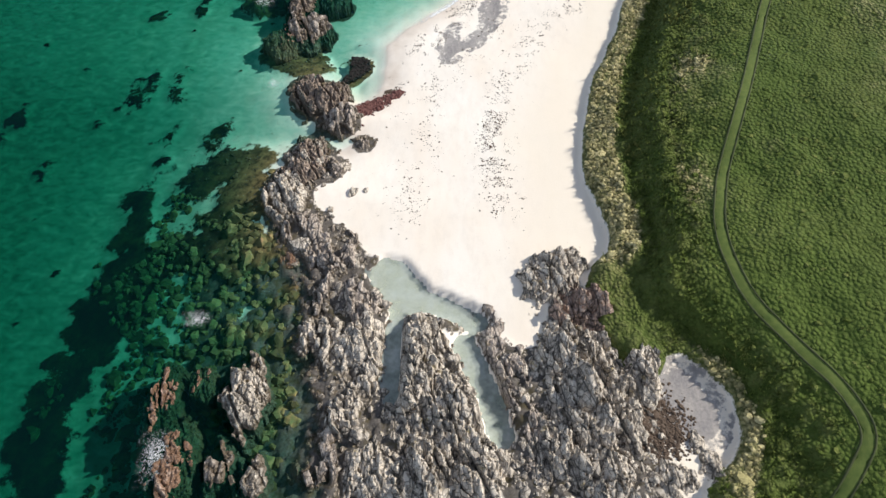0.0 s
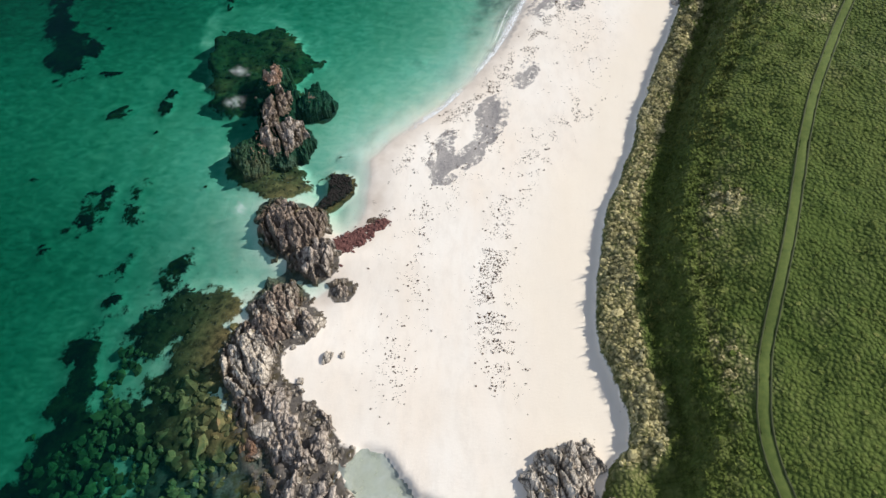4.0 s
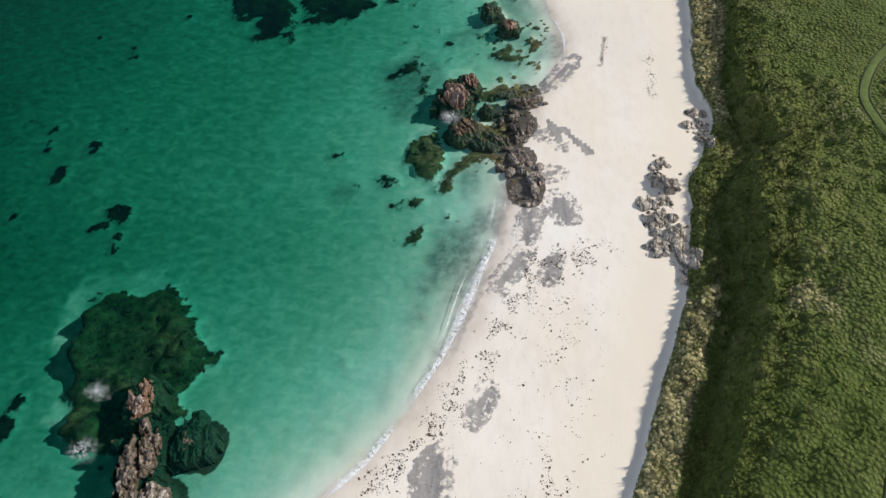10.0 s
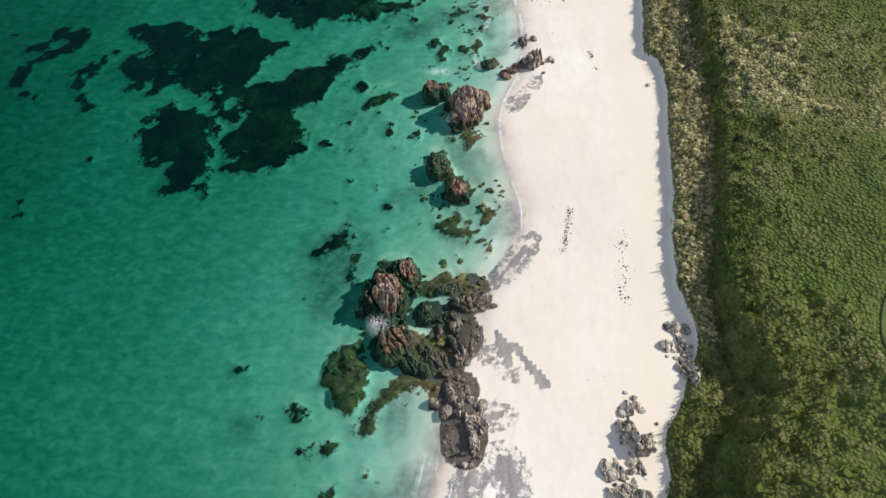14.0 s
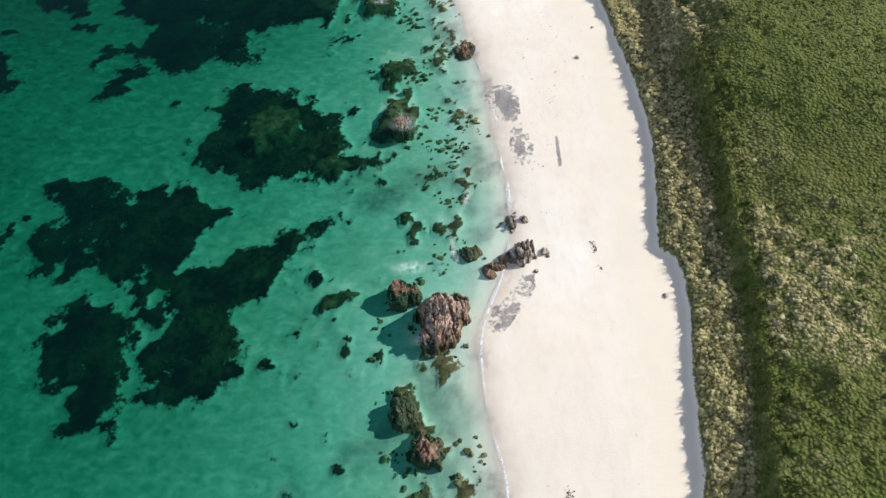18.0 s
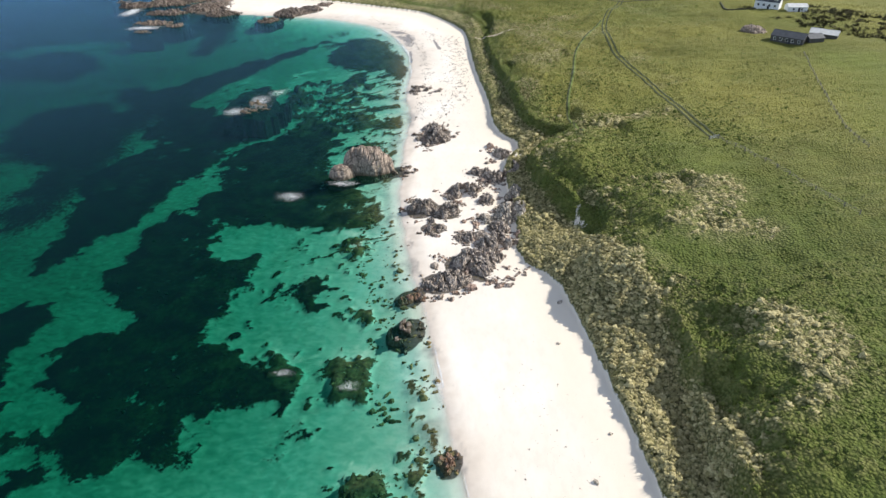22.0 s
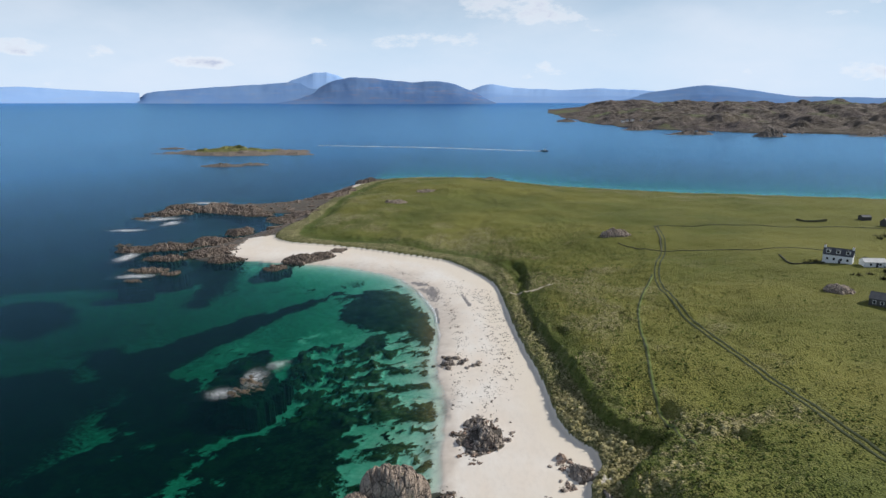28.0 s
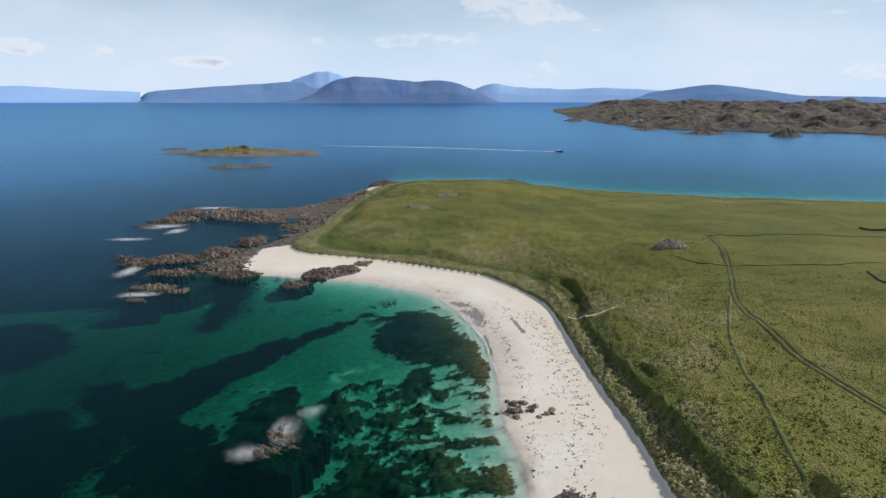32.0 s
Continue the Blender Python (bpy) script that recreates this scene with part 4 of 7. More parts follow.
# ---- materials ----
class Paint:
    """A node material built step by step."""

    def __init__(self, name):
        self.mat = bpy.data.materials.new(name)
        self.mat.use_nodes = True
        self.t = self.mat.node_tree
        self.t.nodes.clear()
        self.out = self.t.nodes.new("ShaderNodeOutputMaterial")
        self.place = self.t.nodes.new("ShaderNodeNewGeometry").outputs["Position"]

    def put(self, socket, value):
        if isinstance(value, bpy.types.NodeSocket):
            self.t.links.new(value, socket)
        elif isinstance(value, tuple) and len(value) == 3 and socket.type == "RGBA":
            socket.default_value = (*value, 1)
        else:
            socket.default_value = value

    def noise(self, scale, detail=5.0, rough=0.55, squash=None, warp=0.0, where=None):
        vec = where or self.place
        if squash:
            m = self.t.nodes.new("ShaderNodeMapping")
            self.put(m.inputs["Vector"], vec)
            m.inputs["Scale"].default_value = squash[:3]
            if len(squash) > 3:
                m.inputs["Rotation"].default_value = (0, 0, radians(squash[3]))
            vec = m.outputs["Vector"]
        n = self.t.nodes.new("ShaderNodeTexNoise")
        self.put(n.inputs["Vector"], vec)
        for k, v in (("Scale", scale), ("Detail", detail), ("Roughness", rough), ("Distortion", warp)):
            n.inputs[k].default_value = v
        return n.outputs["Fac"]

    def cracks(self, scale, squash=(1, 1, 1), turn=0.0):
        m = self.t.nodes.new("ShaderNodeMapping")
        self.put(m.inputs["Vector"], self.place)
        m.inputs["Scale"].default_value = squash
        m.inputs["Rotation"].default_value = (0, 0, radians(turn))
        v = self.t.nodes.new("ShaderNodeTexVoronoi")
        v.feature = "DISTANCE_TO_EDGE"
        self.put(v.inputs["Vector"], m.outputs["Vector"])
        v.inputs["Scale"].default_value = scale
        return v.outputs["Distance"]

    def ramp(self, value, a, b, lo=0.0, hi=1.0):
        n = self.t.nodes.new("ShaderNodeMapRange")
        self.put(n.inputs["Value"], value)
        for k, v in (("From Min", a), ("From Max", b), ("To Min", lo), ("To Max", hi)):
            n.inputs[k].default_value = v
        return n.outputs["Result"]

    def mix(self, fac, a, b):
        n = self.t.nodes.new("ShaderNodeMix")
        n.data_type = "RGBA"
        self.put(n.inputs["Factor"], fac)
        self.put(n.inputs["A"], a)
        self.put(n.inputs["B"], b)
        return n.outputs["Result"]

    def math(self, op, a, b=0.0):
        n = self.t.nodes.new("ShaderNodeMath")
        n.operation = op
        self.put(n.inputs[0], a)
        self.put(n.inputs[1], b)
        return n.outputs["Value"]

    def attr(self, name):
        n = self.t.nodes.new("ShaderNodeAttribute")
        n.attribute_name = name
        s = self.t.nodes.new("ShaderNodeSeparateColor")
        self.put(s.inputs["Color"], n.outputs["Color"])
        return s.outputs["Red"], s.outputs["Green"], s.outputs["Blue"], n.outputs["Alpha"]

    def xyz(self):
        s = self.t.nodes.new("ShaderNodeSeparateXYZ")
        self.put(s.inputs["Vector"], self.place)
        return s.outputs["X"], s.outputs["Y"], s.outputs["Z"]

    def island(self):
        return self.t.nodes.new("ShaderNodeNewGeometry").outputs["Random Per Island"]

    def each(self):
        return self.t.nodes.new("ShaderNodeObjectInfo").outputs["Random"]

    def bump(self, height, strength=0.5, distance=0.1, under=None):
        n = self.t.nodes.new("ShaderNodeBump")
        self.put(n.inputs["Height"], height)
        self.put(n.inputs["Strength"], strength)
        n.inputs["Distance"].default_value = distance
        if under is not None:
            self.put(n.inputs["Normal"], under)
        return n.outputs["Normal"]

    def surface(self, colour, rough=0.8, normal=None, metal=0.0, spec=0.3, alpha=None):
        n = self.t.nodes.new("ShaderNodeBsdfPrincipled")
        self.put(n.inputs["Base Color"], colour)
        self.put(n.inputs["Roughness"], rough)
        n.inputs["Metallic"].default_value = metal
        n.inputs["Specular IOR Level"].default_value = spec
        if normal is not None:
            self.put(n.inputs["Normal"], normal)
        if alpha is not None:
            self.put(n.inputs["Alpha"], alpha)
        self.put(self.out.inputs["Surface"], n.outputs["BSDF"])
        return self.mat


def ground_material():
    p = Paint("ground")
    green, marram, kelp, rocky = p.attr("cover")
    stones, wet, clean, scar = p.attr("detail")
    n_big, n_mid, n_fine = p.noise(0.035, 4), p.noise(0.35, 6), p.noise(2.6, 6, 0.65)
    sand = p.mix(p.ramp(n_big, 0.35, 0.65), (0.78, 0.70, 0.60), (0.84, 0.79, 0.715))
    sand = p.mix(p.ramp(p.noise(0.16, 5, 0.6, (1.0, 0.3, 1, 14)), 0.42, 0.7, 0, 0.6), sand, (0.78, 0.67, 0.55))
    sand = p.mix(p.ramp(p.noise(0.8, 6, 0.65, (1.0, 0.45, 1, 12)), 0.46, 0.66, 0, 0.22), sand, (0.60, 0.53, 0.45))
    high_beach = p.attr("tussock")[2]
    sand = p.mix(p.ramp(p.math("ADD", high_beach, p.ramp(n_big, 0.3, 0.7, -0.12, 0.12)), 0.62, 0.8, 0, 0.75), sand, (0.77, 0.68, 0.555))
    sand = p.mix(p.math("MULTIPLY", wet, p.ramp(n_mid, 0.25, 0.7, 0.35, 0.9)), sand, (0.55, 0.47, 0.39))
    shingle = p.mix(p.ramp(n_fine, 0.3, 0.7), (0.17, 0.16, 0.16), (0.30, 0.28, 0.27))
    patch = p.ramp(p.math("ADD", stones, p.ramp(p.noise(1.1, 6, 0.7), 0.25, 0.75, -0.4, 0.4)), 0.42, 0.62)
    sand = p.mix(p.math("MULTIPLY", patch, p.ramp(p.noise(0.5, 5, 0.6, (1.0, 0.35, 1, 30)), 0.3, 0.6, 0.7, 1.0)), sand, shingle)
    sand = p.mix(p.math("MULTIPLY", p.attr("tussock")[3], p.ramp(p.noise(0.7, 6, 0.65), 0.3, 0.65, 0.3, 0.85)), sand, (0.17, 0.165, 0.16))
    rock = p.mix(p.ramp(n_fine, 0.3, 0.7), (0.055, 0.048, 0.042), (0.17, 0.15, 0.13))
    rock = p.mix(p.ramp(p.noise(0.7, 4), 0.5, 0.65, 0, 0.8), rock, (0.075, 0.06, 0.028))
    sand = p.mix(p.ramp(p.math("ADD", rocky, p.ramp(n_mid, 0.3, 0.7, -0.25, 0.25)), 0.35, 0.6), sand, rock)
    weed = p.mix(p.ramp(p.math("MULTIPLY", p.noise(0.16, 4, 0.6), p.noise(0.9, 6, 0.7)), 0.2, 0.36), (0.008, 0.010, 0.009), (0.10, 0.078, 0.03))
    shoal = p.ramp(p.math("ADD", p.xyz()[2], p.ramp(p.noise(0.15, 4), 0.3, 0.7, -1.6, 1.6)), -4.2, -0.8)
    reef = p.mix(p.ramp(p.noise(0.75, 7, 0.7), 0.36, 0.64), (0.034, 0.027, 0.014), (0.27, 0.17, 0.075))
    weed = p.mix(p.math("MAXIMUM", shoal, p.ramp(p.attr("tussock")[1], 0.25, 0.8, 0, 0.9)), weed, reef)
    sand = p.mix(p.ramp(p.math("ADD", kelp, p.ramp(p.noise(0.8, 8, 0.75), 0.28, 0.72, -0.5, 0.5)), 0.36, 0.62), sand, weed)
    grass = p.mix(p.ramp(n_mid, 0.3, 0.7), (0.068, 0.100, 0.016), (0.122, 0.158, 0.031))
    grass = p.mix(p.ramp(p.noise(0.06, 5, 0.6), 0.45, 0.7, 0, 0.7), grass, (0.165, 0.158, 0.043))
    grass = p.mix(p.math("MULTIPLY", clean, 0.5), grass, (0.155, 0.215, 0.036))
    grass = p.mix(p.ramp(p.noise(1.1, 5, 0.7), 0.55, 0.75, 0, 0.4), grass, (0.060, 0.085, 0.018))
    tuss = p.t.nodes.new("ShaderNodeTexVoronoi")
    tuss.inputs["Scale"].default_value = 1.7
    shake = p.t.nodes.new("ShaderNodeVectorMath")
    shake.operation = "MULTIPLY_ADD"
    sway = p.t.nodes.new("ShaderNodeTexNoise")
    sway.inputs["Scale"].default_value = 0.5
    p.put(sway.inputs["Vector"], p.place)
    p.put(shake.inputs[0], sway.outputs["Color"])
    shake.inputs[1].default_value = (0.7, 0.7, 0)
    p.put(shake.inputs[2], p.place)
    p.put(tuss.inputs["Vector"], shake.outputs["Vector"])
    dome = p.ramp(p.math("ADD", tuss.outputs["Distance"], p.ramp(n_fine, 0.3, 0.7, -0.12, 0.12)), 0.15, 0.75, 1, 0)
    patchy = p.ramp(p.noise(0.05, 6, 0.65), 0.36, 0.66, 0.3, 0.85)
    # Greener grass in the gaps, darkened further for the shade between tussocks.
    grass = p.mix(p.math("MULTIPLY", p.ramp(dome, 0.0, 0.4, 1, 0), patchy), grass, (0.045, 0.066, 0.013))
    # Straw-coloured tussock tops.
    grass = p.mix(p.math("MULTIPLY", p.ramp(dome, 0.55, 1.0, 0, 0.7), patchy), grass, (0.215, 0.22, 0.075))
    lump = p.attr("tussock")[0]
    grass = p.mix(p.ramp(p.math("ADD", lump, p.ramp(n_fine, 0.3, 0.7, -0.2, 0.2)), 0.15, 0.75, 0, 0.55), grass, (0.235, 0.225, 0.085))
    grass = p.mix(p.ramp(p.noise(0.28, 8, 0.72), 0.45, 0.64, 0, 0.55), grass, (0.075, 0.092, 0.020))
    lush = p.ramp(p.math("ADD", p.xyz()[1], p.ramp(p.noise(0.03, 3), 0.3, 0.7, -40, 40)), 110, 190, 0.5, 0)
    grass = p.mix(lush, grass, (0.050, 0.088, 0.012))
    grass = p.mix(0.22, grass, (0.022, 0.036, 0.006))
    grass = p.mix(scar, grass, (0.215, 0.200, 0.046))
    # Pale straw tops; the dark gaps carry shade between marram clumps as colour.
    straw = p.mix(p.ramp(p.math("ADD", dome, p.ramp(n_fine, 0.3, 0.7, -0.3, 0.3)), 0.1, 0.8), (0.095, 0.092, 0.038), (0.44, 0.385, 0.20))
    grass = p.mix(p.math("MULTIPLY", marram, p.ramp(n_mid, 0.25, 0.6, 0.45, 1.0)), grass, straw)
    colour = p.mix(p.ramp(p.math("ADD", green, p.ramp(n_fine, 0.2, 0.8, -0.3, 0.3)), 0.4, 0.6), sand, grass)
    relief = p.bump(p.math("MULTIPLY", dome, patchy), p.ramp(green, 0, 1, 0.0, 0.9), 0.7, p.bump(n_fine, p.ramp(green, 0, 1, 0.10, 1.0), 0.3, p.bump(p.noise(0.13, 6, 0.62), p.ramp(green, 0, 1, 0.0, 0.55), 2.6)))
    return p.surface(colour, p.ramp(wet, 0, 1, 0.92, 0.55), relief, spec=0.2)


def water_material():
    p = Paint("sea water")
    depth = p.attr("deep")[0]
    swell = p.noise(0.10, 4, 0.6, (1.0, 2.2, 1, 25))
    chop = p.noise(0.75, 5, 0.62, (1.0, 1.7, 1, 20))
    ripple = p.math("MULTIPLY", p.ramp(p.noise(0.42, 5, 0.6, (1.0, 1.5, 1, 25), 0.6), 0.3, 0.7, 0.84, 1.16), p.ramp(chop, 0.3, 0.7, 0.93, 1.07))
    d = p.math("MULTIPLY", p.math("MULTIPLY", depth, 20.0), ripple)
    rgb = p.t.nodes.new("ShaderNodeCombineColor")
    for k, a in (("Red", -0.60), ("Green", -0.172), ("Blue", -0.225)):
        p.put(rgb.inputs[k], p.math("EXPONENT", p.math("MULTIPLY", d, a)))
    clear = p.t.nodes.new("ShaderNodeBsdfTransparent")
    p.put(clear.inputs["Color"], rgb.outputs["Color"])
    body = p.t.nodes.new("ShaderNodeBsdfDiffuse")
    p.put(body.inputs["Color"], p.mix(p.ramp(d, 16.5, 20.5), (0.0012, 0.015, 0.016), (0.008, 0.102, 0.230)))
    murk = p.t.nodes.new("ShaderNodeMixShader")
    p.put(murk.inputs["Fac"], p.ramp(p.math("EXPONENT", p.math("MULTIPLY", d, -0.06)), 1, 0))
    p.put(murk.inputs[1], clear.outputs["BSDF"])
    p.put(murk.inputs[2], body.outputs["BSDF"])
    normal = p.bump(chop, 0.9, 0.8, p.bump(swell, 0.35, 1.6))
    gloss = p.t.nodes.new("ShaderNodeBsdfGlossy")
    gloss.inputs["Roughness"].default_value = 0.22
    p.put(gloss.inputs["Normal"], normal)
    gloss.inputs["Color"].default_value = (0.37, 0.67, 0.92, 1)
    fresnel = p.t.nodes.new("ShaderNodeFresnel")
    fresnel.inputs["IOR"].default_value = 1.13
    p.put(fresnel.inputs["Normal"], p.bump(chop, 0.4, 0.3))
    both = p.t.nodes.new("ShaderNodeMixShader")
    p.put(both.inputs["Fac"], p.math("MULTIPLY", p.math("POWER", fresnel.outputs["Fac"], 1.3), 1.6))
    p.put(both.inputs[1], murk.outputs["Shader"])
    p.put(both.inputs[2], gloss.outputs["BSDF"])
    p.put(p.out.inputs["Surface"], both.outputs["Shader"])
    return p.mat


def rock_material(name, pale, mid, dark, lichen, foot=(0.060, 0.044, 0.026)):
    """Jointed gneiss: pale weathered faces, dark seams along the grain, lichen, and a dark weedy foot in the tide."""
    p = Paint(name)
    z = p.xyz()[2]
    n_fine, n_mid, n_big = p.noise(4.5, 8, 0.72), p.noise(1.0, 6, 0.62), p.noise(0.22, 4)
    colour = p.mix(p.ramp(n_mid, 0.36, 0.62), mid, pale)
    colour = p.mix(p.ramp(p.noise(0.9, 6, 0.6, (1.0, 0.28, 0.5, 21)), 0.5, 0.68, 0, 0.55), colour, dark)
    colour = p.mix(p.ramp(n_big, 0.52, 0.68, 0, 0.4), colour, dark)
    colour = p.mix(p.ramp(n_fine, 0.55, 0.7, 0, 0.6), colour, dark)
    colour = p.mix(p.ramp(p.noise(0.55, 5, 0.6), 0.63, 0.7, 0, 0.75), colour, lichen)
    seam = p.cracks(0.62, (1.0, 0.30, 0.6), 21)
    colour = p.mix(p.ramp(seam, 0.0, 0.06, 0.9, 0), colour, (0.025, 0.022, 0.02))
    split = p.cracks(1.7, (0.8, 0.5, 0.7), 35)
    colour = p.mix(p.ramp(split, 0.0, 0.08, 0.75, 0), colour, (0.028, 0.025, 0.022))
    tide = p.math("ADD", z, p.ramp(n_mid, 0.2, 0.8, -0.9, 0.9))
    colour = p.mix(p.ramp(tide, 0.2, 1.25, 0.85, 0), colour, p.mix(p.ramp(n_fine, 0.4, 0.6), foot, tuple(1.9 * c for c in foot)))
    normal = p.bump(p.ramp(seam, 0, 0.1), 0.5, 0.3, p.bump(p.ramp(split, 0, 0.1), 0.4, 0.15, p.bump(n_fine, 0.8, 0.2, p.bump(n_mid, 0.45, 0.4))))
    return p.surface(colour, p.ramp(tide, 0.2, 1.4, 0.45, 0.9), normal, spec=0.3)


def plain(name, a, b, scale=1.5, rough=0.8, bump=0.3, metal=0.0):
    p = Paint(name)
    n = p.noise(scale, 6, 0.62)
    return p.surface(p.mix(p.ramp(n, 0.3, 0.7), a, b), rough, p.bump(n, bump, 0.05), metal=metal)


def grass_material(name, a, b, dry, share):
    p = Paint(name)
    colour = p.mix(p.island(), a, b)
    colour = p.mix(p.ramp(p.noise(0.09, 4), 0.5 - share, 0.75 - share, 0, 0.85), colour, dry)
    up = p.t.nodes.new("ShaderNodeVectorMath")
    up.operation = "MULTIPLY_ADD"
    p.put(up.inputs[0], p.t.nodes.new("ShaderNodeNewGeometry").outputs["Normal"])
    up.inputs[1].default_value = (0.35, 0.35, 0.35)
    up.inputs[2].default_value = (0, 0, 0.85)
    return p.surface(colour, 0.8, up.outputs["Vector"], spec=0.1)


M_GROUND, M_WATER = ground_material(), water_material()
M_ROCKS = [rock_material("grey gneiss", (0.68, 0.60, 0.50), (0.46, 0.40, 0.325), (0.075, 0.062, 0.050), (0.42, 0.33, 0.16)),
           rock_material("rusty gneiss", (0.52, 0.39, 0.31), (0.33, 0.225, 0.17), (0.065, 0.045, 0.035), (0.30, 0.13, 0.05), (0.11, 0.058, 0.030)),
           rock_material("dark gneiss", (0.54, 0.46, 0.385), (0.32, 0.265, 0.22), (0.065, 0.056, 0.052), (0.27, 0.20, 0.11)),
           rock_material("banded gneiss", (0.47, 0.38, 0.305), (0.32, 0.25, 0.195), (0.07, 0.058, 0.05), (0.38, 0.31, 0.15)),
           rock_material("brown gneiss", (0.37, 0.29, 0.23), (0.20, 0.15, 0.115), (0.05, 0.04, 0.034), (0.36, 0.30, 0.15)),
           rock_material("weedy reef", (0.30, 0.215, 0.12), (0.14, 0.10, 0.05), (0.035, 0.03, 0.018), (0.26, 0.13, 0.06))]
M_MARRAM = grass_material("marram grass", (0.20, 0.182, 0.078), (0.34, 0.31, 0.145), (0.18, 0.20, 0.06), 0.0)
M_TURF = grass_material("pasture grass", (0.065, 0.102, 0.016), (0.14, 0.18, 0.036), (0.22, 0.205, 0.06), 0.02)
M_WRACK = plain("dried seaweed", (0.05, 0.036, 0.026), (0.14, 0.095, 0.065), 3.0)
M_RUT = plain("worn track", (0.030, 0.042, 0.012), (0.065, 0.075, 0.024), 1.2)
M_PATH = plain("trodden grass", (0.105, 0.150, 0.028), (0.165, 0.195, 0.045), 0.9)

# ---- the ground, one sheet ----
ground_me = mesh_from("ground", np.stack((GX, GY, GZ), -1).reshape(-1, 3), sheet_faces(len(YS), len(XS)))
give(ground_me, "cover", *fields[4:8])
give(ground_me, "detail", *fields[8:12])
give(ground_me, "tussock", *fields[12:16])
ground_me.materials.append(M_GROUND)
ground = tagged(new("ground", ground_me), "white shell-sand beach, weedy seabed and green dune pasture", "ground", kind="structure")

# ---- the sea ----
near_x, near_y = (XS > -150) & (XS < 130), (YS > -60) & (YS < 1070)
fine_x = (XS > -60) & (XS < 62)
sx = np.unique(np.concatenate((XS[~near_x], XS[near_x & fine_x], XS[near_x][::2])))
sy = np.unique(np.concatenate((YS[~near_y], YS[near_y & (YS < 560)], YS[near_y][::2])))
sea_x, sea_y = np.meshgrid(sx, sy)
bottom = ground_z(sea_x, sea_y)
dry = np.minimum(np.minimum(bottom[:-1, :-1], bottom[1:, :-1]), np.minimum(bottom[:-1, 1:], bottom[1:, 1:])) > 0.7
sv, sf, used = compact(np.stack((sea_x, sea_y, sea_z(sea_x, sea_y)), -1).reshape(-1, 3), sheet_faces(len(sy), len(sx), ~dry))
water_me = mesh_from("water", sv, sf)
bed_deep = np.clip(-bottom.ravel()[used], 0, 19.9) / 20
give(water_me, "deep", bed_deep)
water_me.materials.append(M_WATER)
water = tagged(new("water", water_me), "clear turquoise sea, deep blue farther out", "sea", kind="structure")
water.visible_shadow = False


# ---- rocks ----
def slab_mesh(seed, material):
    """One long joint block with split, uneven faces."""
    rng = random.Random(seed)
    bm = bmesh.new()
    bmesh.ops.create_cube(bm, size=1)
    bmesh.ops.subdivide_edges(bm, edges=bm.edges[:], cuts=1, use_grid_fill=True)
    for v in bm.verts:
        taper = 0.72 if v.co.z > 0.1 else 1.0
        v.co = Vector((v.co.x * taper + rng.uniform(-0.10, 0.10), v.co.y * (taper + 0.1) + rng.uniform(-0.12, 0.12), v.co.z + rng.uniform(-0.12, 0.12) + 0.2 * v.co.x))
    bmesh.ops.bevel(bm, geom=bm.edges, offset=0.04, segments=1, affect="EDGES")
    me = bpy.data.meshes.new("slab")
    bm.to_mesh(me)
    bm.free()
    me.materials.append(material)
    return me


SLABS = [[slab_mesh(31 * k + j, M_ROCKS[k]) for j in range(6)] for k in range(6)]


